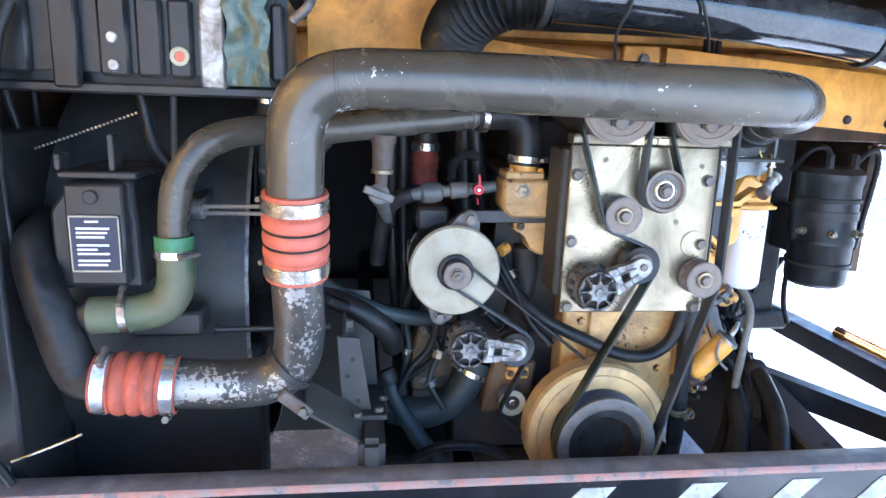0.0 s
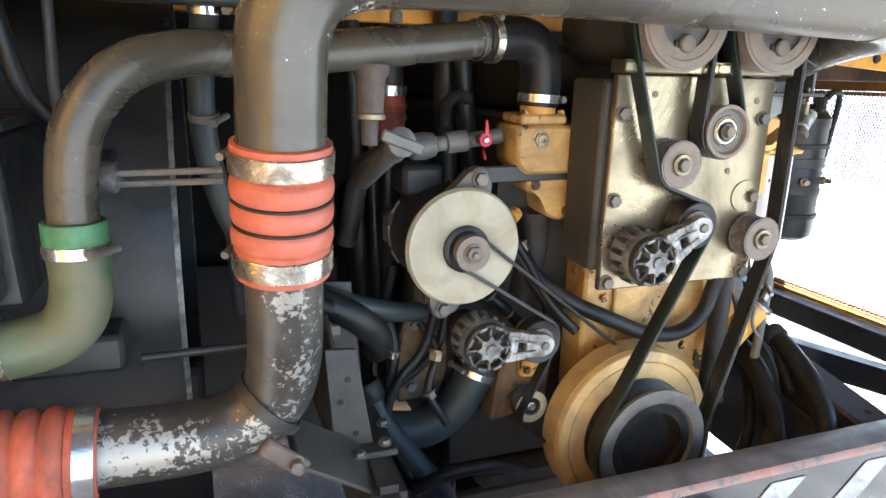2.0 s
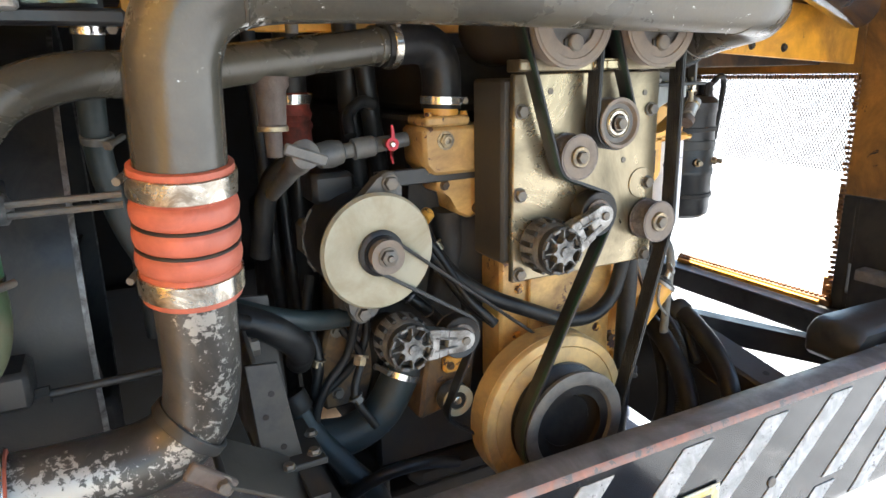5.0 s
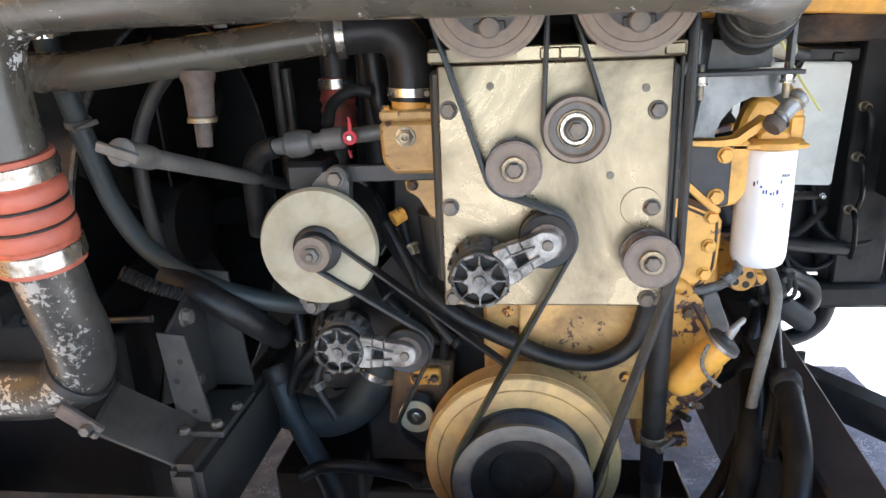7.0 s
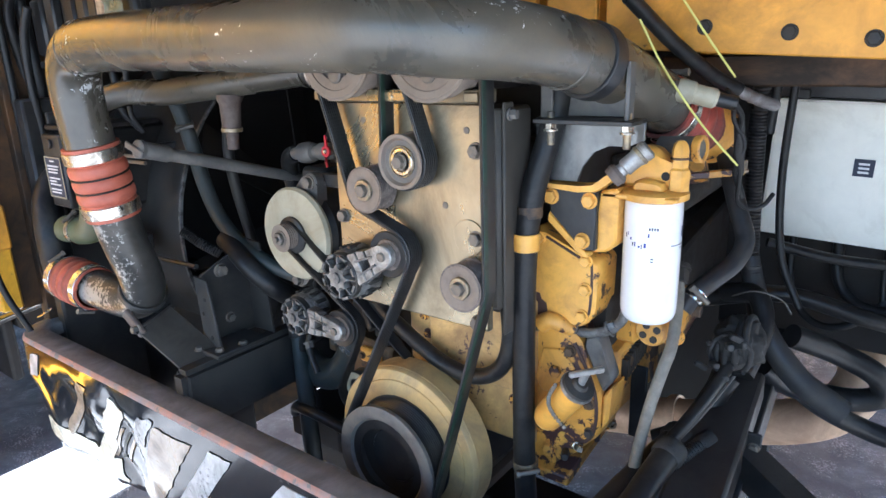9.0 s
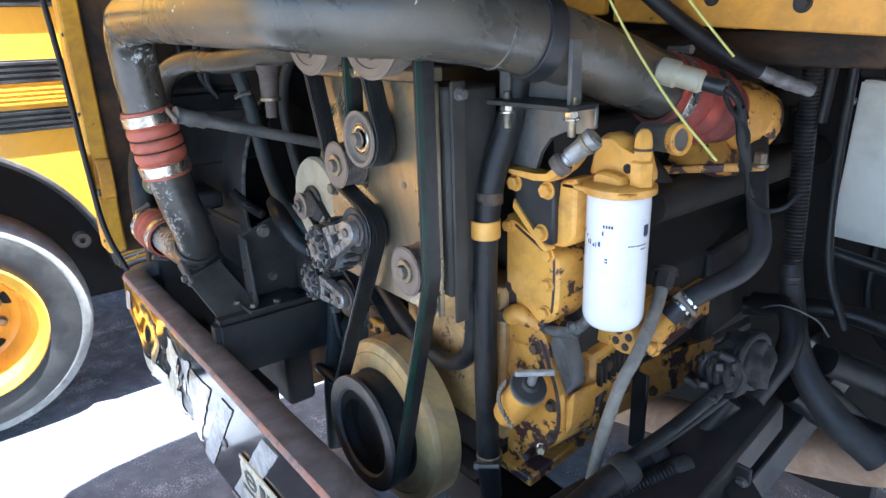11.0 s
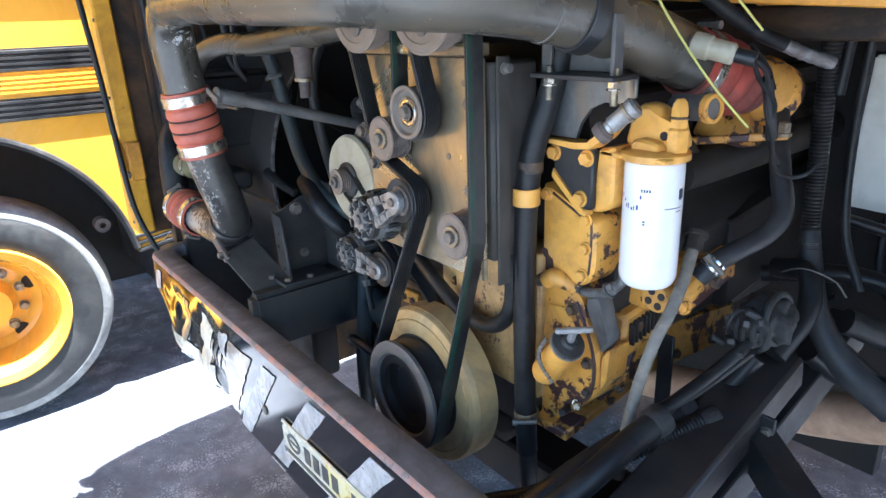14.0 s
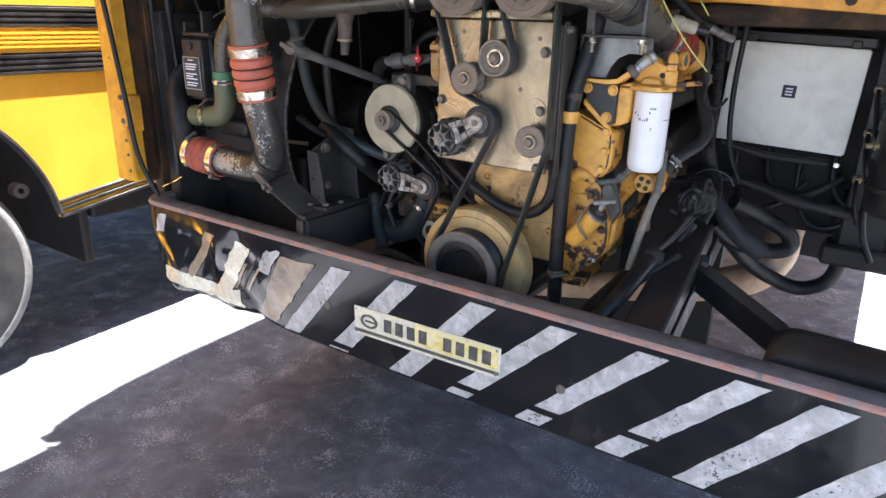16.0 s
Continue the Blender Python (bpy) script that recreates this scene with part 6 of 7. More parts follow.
def drain_valve():
    o = thing("drain_valve", (0.098, 1.25, 1.323), "grey pipe valve with a red wing tap", "valve")
    part("body", lathe([(0, 0), (0.012, 0), (0.014, 0.02), (0.020, 0.026), (0.022, 0.045), (0.018, 0.062), (0.012, 0.066), (0.012, 0.08), (0.017, 0.082), (0.017, 0.115), (0.012, 0.12), (0.012, 0.175), (0, 0.175)],
                       along((-0.035, 1.262, 1.306), (0.14, 1.262, 1.326)), 24), M_GREYCAST, o, "grey pipe fittings")
    part("hose", tube([(-0.03, 1.262, 1.307), (-0.06, 1.27, 1.295), (-0.085, 1.29, 1.26), (-0.10, 1.32, 1.15)], 0.017, 16, 6), M_RUBBER, o)
    part("stem", disc(0.009, 0, 0.02, front(0.098, 1.247, 1.323), 16), M_BOLT, o)
    tm = front(0.098, 1.247, 1.323) @ Matrix.Rotation(radians(-6), 4, "Z")
    part("tap_handle", ring(0.0050, 0.0108, 0.018, 0.024, tm, 24), M_RED, o, "red ring of a wing tap")
    part("tap_wing", prism([(-0.0035, 0.009), (0.0035, 0.009), (0.0020, 0.019), (-0.0010, 0.030), (-0.0050, 0.030), (-0.0020, 0.018)], 0.019, 0.0235, tm, 0.0008), M_RED, o, "bent red wing")
    part("tap_wing", prism([(-0.0035, -0.009), (0.0020, -0.018), (0.0050, -0.030), (0.0010, -0.030), (-0.0020, -0.019), (0.0035, -0.009)][::-1], 0.019, 0.0235, tm, 0.0008), M_RED, o, "bent red wing")
    part("tap_screw", disc(0.004, 0.024, 0.027, front(0.098, 1.247, 1.323), 12, 0.0006), M_BRIGHT, o)
    part("rubber_bend", tube([(0.05, 1.28, 1.335), (0.055, 1.30, 1.365), (0.085, 1.32, 1.385), (0.11, 1.33, 1.38)], 0.010, 14, 6), M_RUBBER, o)
    nudge(o, -0.010, 0.014, 0.0)


drain_valve()


def prop_rod():
    o = thing("prop_rod", (-0.1, 1.05, 1.33), "dull steel rod with a flat lever on its end", "rod")
    p, q = Vector((-0.122, 0.985, 1.339)), Vector((-0.084, 1.40, 1.212))
    part("rod", tube([p, q], (0.0125, 0.0105), 16, 1), M_GREYCAST, o)
    part("socket", lathe([(0, 0), (0.013, 0), (0.015, 0.004), (0.015, 0.05), (0.0105, 0.058), (0, 0.058)], along(p, q), 20), M_GREYCAST, o)
    part("end_cap", lathe([(0, -0.008), (0.012, -0.008), (0.0165, -0.003), (0.0165, 0.005), (0.012, 0.008), (0, 0.008)], along(p, p + Vector((0.15, -1, 0.2))), 24), M_GREYCAST, o)
    part("lever", beam(p + Vector((-0.024, -0.012, 0.010)), p + Vector((0.023, -0.009, -0.008)), 0.006, 0.013, 0.002), M_GREYCAST, o, "flat grey lever")
    nudge(o, 0.004, 0.010, 0.007)


prop_rod()


def left_hoses():
    a = thing("heater_hose", (-0.3, 1.17, 1.3), "dirty green heater hose with a bright clamp under the tank", "hose")
    part("hose", tube([(-0.306, 1.16, 1.60), (-0.308, 1.165, 1.48), (-0.317, 1.20, 1.40), (-0.315, 1.22, 1.32), (-0.296, 1.225, 1.235), (-0.258, 1.225, 1.165), (-0.195, 1.22, 1.118), (-0.13, 1.225, 1.085), (-0.05, 1.25, 1.055), (0.05, 1.30, 1.03)], 0.0165, 20, 8), M_TEALHOSE, a)
    clamp_on(a, (-0.307, 1.162, 1.51), (-0.308, 1.165, 1.47), 0.0168, 0.014, 0.6, M_BRIGHT, screw=(1, 0, 0))
    clamp_on(a, (-0.316, 1.205, 1.38), (-0.316, 1.215, 1.34), 0.0168, 0.010, 0.5, M_GREYCAST, screw=(1, -0.6, 0))
    single("curved_pipe", tube([(-0.19, 1.27, 1.43), (-0.23, 1.27, 1.385), (-0.27, 1.28, 1.31), (-0.285, 1.30, 1.20), (-0.28, 1.33, 1.05)], 0.012, 14, 6), M_DARKSTEEL, "thin curved dark steel pipe behind the coupling", "pipe")
    single("vent_hose", tube([(-0.528, 1.18, 1.51), (-0.517, 1.18, 1.441), (-0.504, 1.18, 1.387), (-0.48, 1.20, 1.35)], 0.0105, 12, 6), M_RUBBER, "black vent hose hanging under the tank", "hose", group="vent hoses under the tank")
    single("vent_hose", tube([(-0.470, 1.18, 1.51), (-0.472, 1.18, 1.452), (-0.474, 1.18, 1.38), (-0.47, 1.20, 1.34)], 0.0062, 12, 6), M_GREYHOSE, "thin grey vent hose hanging under the tank", "hose", group="vent hoses under the tank")
    single("corrugated_conduit", tube([(-0.235, 1.12, 1.155), (-0.20, 1.14, 1.125), (-0.17, 1.16, 1.105)], 0.010, 14, 8, 0.0012, 0.005), M_RUBBER, "black corrugated conduit beside the upright channel", "conduit")
    b = thing("lower_hose", (-0.05, 1.15, 0.9), "dark coolant hose clamped to a steel pipe", "hose")
    part("pipe", tube([(-0.225, 1.215, 1.115), (-0.165, 1.20, 1.095), (-0.120, 1.20, 1.066), (-0.085, 1.225, 1.025), (-0.075, 1.28, 0.98)], 0.022, 20, 6), M_RUBBER, b)
    part("hose", tube([(-0.107, 1.203, 0.955), (-0.085, 1.185, 0.90), (-0.045, 1.155, 0.845), (0.0, 1.12, 0.785), (0.03, 1.10, 0.66)], 0.0185, 20, 6), M_TEALHOSE, b).location = (0.020, 0.075, -0.045)
    part("hose_end", lathe([(0.0, 0), (0.021, 0), (0.023, 0.004), (0.023, 0.03), (0.02, 0.034), (0, 0.034)], along((-0.112, 1.207, 0.968), (-0.097, 1.195, 0.93)), 20), M_GRIME, b).location = (0.020, 0.075, -0.045)
    g = thing("radiator_elbow", (0.05, 1.24, 0.88), "dirty green rubber elbow with a bright clamp", "hose")
    part("hose", tube([(0.118, 1.245, 0.96), (0.098, 1.242, 0.915), (0.062, 1.24, 0.866), (0.005, 1.245, 0.838), (-0.07, 1.26, 0.842)], 0.0335, 28, 8), M_TEALHOSE, g)
    clamp_on(g, (0.118, 1.245, 0.96), (0.098, 1.242, 0.915), 0.034, 0.012, 0.6, M_BRIGHT, screw=(-1, -0.3, 0))
    nudge(g, -0.008, 0.028, -0.012)
    for k, pts in enumerate(([(-0.03, 1.20, 0.76), (0.02, 1.17, 0.80), (0.09, 1.17, 0.80), (0.17, 1.2, 0.76)], [(0.02, 1.19, 1.06), (0.0, 1.20, 0.98), (-0.04, 1.20, 0.93), (-0.06, 1.2, 0.86), (-0.02, 1.2, 0.74)],
                             [(0.05, 1.22, 1.05), (0.035, 1.22, 0.98), (0.0, 1.23, 0.93), (-0.08, 1.24, 0.87)], [(0.13, 1.25, 1.19), (0.165, 1.23, 1.13), (0.20, 1.2, 1.06), (0.235, 1.18, 1.02)])):
        single("wiring_hose", tube([(x, y + (0.06 if k in (1, 2) else 0.0), z) for x, y, z in pts], 0.0075 if k else 0.011, 12, 6), M_RUBBER, "thin black rubber hose beside the engine", "hose", group="thin hoses at the engine")
    for k, pts in enumerate(([(0.10, 1.30, 1.22), (0.135, 1.27, 1.17), (0.17, 1.25, 1.11), (0.205, 1.22, 1.05), (0.245, 1.19, 1.01)], [(0.15, 1.28, 1.20), (0.165, 1.26, 1.15), (0.19, 1.24, 1.10), (0.215, 1.24, 1.02), (0.21, 1.25, 0.94)],
                             [(0.09, 1.32, 1.10), (0.12, 1.27, 1.06), (0.15, 1.26, 1.03), (0.20, 1.27, 0.98)], [(0.0, 1.28, 1.02), (0.02, 1.25, 0.98), (0.0, 1.23, 0.92), (0.03, 1.22, 0.86)],
                             [(-0.03, 1.34, 1.10), (-0.05, 1.31, 1.04), (-0.04, 1.29, 0.97), (-0.06, 1.28, 0.88)])):
        w = thing("coolant_line", pts[0], "thin dirty rubber line with brass fittings beside the alternator", "hose", group="lines beside the alternator")
        part("line", tube(pts, (0.009, 0.007, 0.011, 0.007, 0.009)[k], 12, 6), M_RUBBER, w)
        part("fitting", hexnut(0.011, 0, 0.018, along(pts[1], pts[2])), M_BRASS if k % 2 else M_GREYCAST, w)
        part("fitting", hexnut(0.010, 0, 0.014, along(pts[2], pts[3])), M_GREYCAST if k % 2 else M_BRASS, w)
    y = thing("mount_bracket", (0.02, 1.32, 0.9), "grimy yellow cast bracket under the alternator", "bracket")
    part("casting", prism([(-0.03, 0.86), (0.05, 0.86), (0.07, 0.93), (0.05, 1.03), (-0.01, 1.03), (-0.035, 0.95)], 0, 0.05, front(0, 1.36, 0), 0.006), M_YELLOW_DIRTY, y)
    for x, z in ((-0.005, 0.89), (0.03, 0.98), (0.0, 1.005)):
        part("bolt", hexnut(0.009, 0, 0.009, front(x, 1.31, z)), M_BOLT, y)
    single("throttle_rod", tube([(-0.49, 1.12, 1.075), (-0.42, 1.12, 1.077), (-0.29, 1.12, 1.079), (-0.20, 1.12, 1.082)], 0.0055, 10, 3), M_DARKSTEEL, "thin dark steel tie rod", "rod")
    single("rod_turnbuckle", tube([(-0.475, 1.12, 1.075), (-0.405, 1.12, 1.0775)], 0.011, 6, 1), M_DARKSTEEL, "dark hexagonal turnbuckle on the rod", "turnbuckle")
    single("red_coupling", lathe([(0.026, 0), (0.032, 0.004), (0.030, 0.03), (0.034, 0.04), (0.030, 0.05), (0.034, 0.06), (0.030, 0.072), (0.032, 0.096), (0.026, 0.10)], Matrix.Translation((0.005, 1.5, 1.30)), 28), M_BOOT_OLD,
           "dull red ribbed coupling behind the engine hoses", "coupling")
    single("coupling_pipe", tube([(0.005, 1.5, 1.62), (0.005, 1.5, 1.10), (0.0, 1.5, 0.9)], 0.027, 24, 4), M_BLACK, "black upright pipe behind the hoses", "pipe")
    single("coupling_band", ring(0.0325, 0.035, -0.009, 0.009, Matrix.Translation((0.005, 1.5, 1.388)), 28), M_BRIGHT, "bright band clamp on an upright pipe", "clamp")
    for x, y, z0, z1, r in ((0.08, 1.42, 0.95, 1.60, 0.022), (-0.08, 1.42, 0.80, 1.50, 0.012), (-0.055, 1.40, 0.80, 1.42, 0.009), (0.10, 1.38, 1.25, 1.45, 0.018)):
        single("upright_hose", tube([(x, y, z1), (x + 0.01, y, (z0 + z1) / 2), (x + 0.03, y + 0.02, z0)], r, 14, 5), M_RUBBER, "black upright hose in the dark bay", "hose", group="upright hoses in the bay")
    single("grey_solenoid", box(-0.045, 0.0, 1.30, 1.36, 1.14, 1.20, 0.008), M_GREYCAST, "small grey metal box behind the alternator", "box")


left_hoses()


def fan_shroud():
    o = thing("fan_shroud", (-0.5, 1.6, 0.6), "dusty dark steel fan shroud with a worn rim", "shroud")
    m = Matrix.Translation((-0.36, 1.63, 1.09)) @ Matrix.Rotation(radians(-90), 4, "Y")
    r = 0.44
    part("drum", lathe([(r - 0.004, 0), (r, 0.0), (r, 0.16), (r + 0.02, 0.20), (r + 0.02, 0.36)], m, 96), M_DARKSTEEL, o)
    part("rim", lathe([(r - 0.004, 0), (r - 0.004, -0.004), (r + 0.003, -0.004), (r + 0.003, 0.003), (r, 0.003)], m, 96), M_CAST_DK, o, "worn rolled rim")
    part("core", lathe([(0.0, 0.17), (r - 0.004, 0.17)], m, 64), M_NEARBLACK, o, "dark radiator core")
    part("hub", lathe([(0, 0.02), (0.09, 0.02), (0.10, 0.05), (0.10, 0.10), (0, 0.10)], m, 32), M_GRIME, o)
    for k in range(7):
        a = 2 * math.pi * k / 7
        part("blade", prism([(0.09, -0.02), (0.38, -0.06), (0.40, 0.04), (0.09, 0.03)], 0.05, 0.055, m @ Matrix.Rotation(a, 4, "Z") @ Matrix.Rotation(radians(22), 4, "X"), 0.001), M_GRIME, o)
    part("stay", lathe([(0, 0), (0.016, 0), (0.0175, 0.004), (0.0175, 0.026), (0.008, 0.032), (0, 0.032)], along((-0.437, 1.11, 1.30), (-0.40, 1.105, 1.30)), 20), M_CAST_DK, o)
    part("stay_bolt", tube([(-0.41, 1.095, 1.306), (-0.30, 1.10, 1.306)], 0.004, 8, 1), M_BOLT, o)
    part("stay_bolt", tube([(-0.41, 1.095, 1.294), (-0.30, 1.10, 1.294)], 0.004, 8, 1), M_BOLT, o)
    part("stay_arm", box(-0.445, -0.425, 1.10, 1.30, 1.285, 1.315, 0.004), M_DARKSTEEL, o)


fan_shroud()


def radiator():
    o = thing("radiator", (-0.6, 1.15, 0.5), "black radiator header tank with a white-printed label", "radiator")
    part("header", prism([(-0.640, 1.172), (-0.50, 1.172), (-0.51, 1.352), (-0.605, 1.352), (-0.640, 1.30)], 0, 0.24, front(0, 1.30, 0), 0.006), M_BLACK, o, "black header tank")
    part("front_box", box(-0.606, -0.518, 1.034, 1.062, 1.185, 1.348, 0.004), M_BLACK, o)
    part("boss", disc(0.011, 0, 0.006, front(-0.565, 1.034, 1.328), 20), M_BLACK, o)
    part("top_tray", box(-0.62, -0.50, 1.05, 1.26, 1.354, 1.366, 0.003), M_BLACK, o)
    for x, z in ((-0.622, 1.392), (-0.540, 1.424)):
        part("lug", box(x - 0.005, x + 0.005, 1.06, 1.10, 1.366, z, 0.002), M_DARKSTEEL, o)
    lab = part("label_plate", box(-0.601, -0.524, 1.031, 1.0335, 1.207, 1.300, 0), M_INK, o, "black label with white print")
    for x0, x1, z0, z1 in ((-0.600, -0.525, 1.2965, 1.299), (-0.600, -0.525, 1.208, 1.2105), (-0.600, -0.598, 1.208, 1.299), (-0.527, -0.525, 1.208, 1.299)):
        part("border", box(x0, x1, 1.0295, 1.031, z0, z1, 0), M_CREAM, lab)
    for k, (w, z) in enumerate(((0.020, 1.288), (0.050, 1.277), (0.046, 1.270), (0.042, 1.263), (0.048, 1.250), (0.030, 1.243), (0.048, 1.236), (0.048, 1.225), (0.044, 1.218))):
        part("print_bar", box(-0.590 + (0.014 if k == 0 else 0), -0.590 + w + (0.014 if k == 0 else 0), 1.0295, 1.031, z, z + 0.0032, 0), M_PRINTW, lab)
    part("lower_tank", box(-0.72, -0.34, 1.24, 1.32, 0.50, 1.0, 0.01), M_NEARBLACK, o)
    part("lower_frame", box(-0.76, -0.20, 1.10, 1.16, 0.55, 0.66, 0.008), M_BLACK, o)
    part("mount", box(-0.54, -0.42, 1.09, 1.16, 1.075, 1.12, 0.006), M_BLACK, o)
    part("side_frame", box(-0.76, -0.715, 1.05, 1.32, 0.55, 1.42, 0.006), M_BLACK, o)


radiator()


def surge_tank():
    o = thing("surge_tank", (-0.45, 1.2, 1.48), "grimy black ribbed tank strapped under the ceiling", "tank")
    body = part("body", box(-0.715, -0.235, 1.125, 1.32, 1.487, 1.655, 0.02, segs=2), M_BLACK, o, "grimy black tank body")
    for x0, x1 in ((-0.69, -0.635), (-0.532, -0.484), (-0.474, -0.432), (-0.424, -0.385), (-0.262, -0.238)):
        part("rib", box(x0, x1, 1.112, 1.13, 1.50, 1.625, 0.006), M_BLACK, o)
    part("strap", box(-0.600, -0.560, 1.104, 1.125, 1.48, 1.67, 0.004), M_BLACK, o)
    part("strap", box(-0.373, -0.333, 1.104, 1.125, 1.485, 1.67, 0.004), M_CAST, o, "worn grey steel strap")
    for z in (1.518, 1.561):
        part("plug", lathe([(0, 0), (0.010, 0), (0.008, 0.006), (0, 0.007)], front(-0.508, 1.112, z), 16), M_CAST, o)
    part("plug_ring", ring(0.008, 0.0155, 0, 0.007, front(-0.405, 1.112, 1.535), 24), M_CREAM, o)
    part("red_plug", disc(0.009, 0, 0.006, front(-0.405, 1.112, 1.535), 20), M_BOOT, o, "red plug")
    bm = bmesh.new()
    grid = []
    for i in range(13):
        row = []
        for j in range(13):
            x = -0.330 + 0.068 * i / 12
            z = 1.492 + 0.165 * j / 12
            k = noise.noise(Vector((x * 45, z * 45, 2.0))) * 0.014 + noise.noise(Vector((x * 110, z * 110, 7))) * 0.006
            row.append(bm.verts.new((x + 0.01 * noise.noise(Vector((z * 30, 3, 1))), 1.098 + k, z)))
        grid.append(row)
    for i in range(12):
        for j in range(12):
            bm.faces.new((grid[i][j], grid[i + 1][j], grid[i + 1][j + 1], grid[i][j + 1]))
    part("tape_wrap", bm, M_BAG, o, "crumpled silver-green tape", 60)
    part("spout", tube([(-0.225, 1.11, 1.60), (-0.20, 1.10, 1.62), (-0.185, 1.10, 1.655)], 0.008, 14, 5), M_CAST_DK, o)
    part("lower_flange", box(-0.70, -0.235, 1.115, 1.14, 1.472, 1.490, 0.004), M_BLACK, o)
    nudge(o, -0.034, 0.0, 0.014)
    single("tank_hose", tube([(-0.79, 1.10, 1.46), (-0.76, 1.08, 1.60), (-0.70, 1.08, 1.66), (-0.55, 1.08, 1.68), (-0.40, 1.09, 1.675)], 0.011, 12, 6), M_RUBBER, "black hose along the tank", "hose")
    single("wall_hose", tube([(-0.68, 1.09, 1.62), (-0.70, 1.08, 1.56), (-0.715, 1.08, 1.46), (-0.72, 1.09, 1.30), (-0.70, 1.10, 1.10)], 0.010, 12, 6), M_RUBBER, "black hose down beside the radiator", "hose")
    single("loose_wire", tube([(-0.70, 0.985, 0.905), (-0.64, 0.98, 0.93), (-0.585, 0.975, 0.955)], 0.0022, 6, 4), M_BRIGHT, "thin bright loose wire by the bumper", "wire")
    bm = bmesh.new()
    for i in range(30):
        c = Vector((-0.72, 1.20, 1.385)).lerp(Vector((-0.52, 1.20, 1.462)), i / 29)
        disc(0.0026, -0.002, 0.002, front(*c), 8, 0.0006, bm)
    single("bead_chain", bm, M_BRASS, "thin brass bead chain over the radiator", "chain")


surge_tank()


def frame_parts():
    r = thing("frame_rail", (-0.15, 1.6, 0.8), "dusty dark chassis rail with a bolted upright channel", "rail")
    part("rail", box(-0.148, -0.10, 1.0, 2.5, 0.775, 0.912, 0.012, segs=2), M_DARKSTEEL, r)
    part("web", prism([(1.10, 0.915), (1.235, 0.915), (1.225, 1.118), (1.108, 1.068)], -0.006, 0.0, Matrix(((0, 0, 1, -0.172), (1, 0, 0, 0), (0, 1, 0, 0), (0, 0, 0, 1))), 0.001), M_DARKSTEEL, r)
    part("front_flange", prism([(-0.176, 0.905), (-0.121, 0.905), (-0.146, 1.064), (-0.188, 1.068)], 0, 0.006, front(0, 1.108, 0), 0.001), M_DARKSTEEL, r)
    part("rear_flange", prism([(-0.178, 0.916), (-0.108, 0.916), (-0.126, 1.118), (-0.178, 1.123)], 0, 0.006, front(0, 1.231, 0), 0.001), M_DARKSTEEL, r)
    for x, y, z in ((-0.168, 1.07, 0.990), (-0.158, 1.07, 1.022), (-0.148, 1.07, 0.940)):
        part("hole", disc(0.0045, 0, 0.001, front(x, 1.102, z), 12, 0.0002), M_NEARBLACK, r)
    part("bolt", hexnut(0.012, 0, 0.014, along((-0.172, 1.155, 1.07), (-0.10, 1.155, 1.07))), M_BOLT, r)
    part("bolt", hexnut(0.009, 0, 0.010, along((-0.172, 1.165, 0.96), (-0.10, 1.165, 0.96))), M_BOLT, r)
    part("foot", box(-0.18, -0.095, 1.075, 1.20, 0.9125, 0.922, 0.002), M_DARKSTEEL, r)
    for x, y in ((-0.15, 1.10), (-0.10, 1.17), (-0.11, 1.12)):
        part("foot_bolt", hexnut(0.008, 0, 0.007, Matrix.Translation((x, y - 0.03, 0.925))), M_BOLT, r)
    st = thing("pipe_stay", (-0.2, 1.03, 0.95), "flat dark steel stay from pipe to chassis rail", "stay")
    a, c = Vector((-0.243, 1.020, 0.985)), Vector((-0.128, 1.058, 0.893))
    zx = (c - a).normalized()
    wx = (Vector((0.12, 1.0, 0.18)) - zx * zx.dot(Vector((0.12, 1.0, 0.18)))).normalized()
    nx = wx.cross(zx)
    sm = Matrix.Translation(a) @ Matrix((nx, wx, zx)).transposed().to_4x4()
    part("strip", box(-0.003, 0.003, -0.030, 0.055, 0.0, (c - a).length, 0.0015, sm), M_SPACER, st)
    part("strap_edge", tube([sm @ Vector((0.0, -0.034, 0.004)), sm @ Vector((0.0, 0.058, 0.004))], 0.005, 10, 1), M_GRIME, st)
    part("bolt", hexnut(0.008, 0, 0.008, sm @ Matrix.Translation((0.003, -0.012, 0.125)) @ Matrix.Rotation(radians(90), 4, "Y")), M_BOLT, st)
    part("bolt", hexnut(0.008, 0, 0.008, sm @ Matrix.Translation((0.003, 0.034, 0.132)) @ Matrix.Rotation(radians(90), 4, "Y")), M_BOLT, st)
    u = thing("engine_mount", (0.1, 1.4, 0.6), "dark steel engine mount under the pulleys", "mount")
    part("beam", box(-0.10, 0.64, 1.30, 1.42, 0.56, 0.66, 0.008), M_GRIME, u)
    part("pad", box(-0.10, 0.06, 1.24, 1.46, 0.66, 0.74, 0.008), M_GRIME, u)
    c = thing("crossmember", (0.4, 1.05, 0.62), "dark steel crossmember behind the bumper", "beam")
    part("member", box(LEFT + 0.05, RIGHT - 0.05, 1.02, 1.075, 0.62, 0.73, 0.005), M_BLACK, c)
    b = thing("right_rail", (0.82, 1.25, 0.7), "dark dusty chassis rail end with a bolt hole", "rail")
    part("rail", beam((0.775, 1.55, 0.915), (0.802, 0.985, 0.785), 0.085, 0.06, 0.006), M_RAIL, b)
    part("flange", beam((0.785, 1.80, 0.90), (0.812, 1.0, 0.705), 0.062, 0.07, 0.003), M_BLACK, b, "black lower web of the rail")
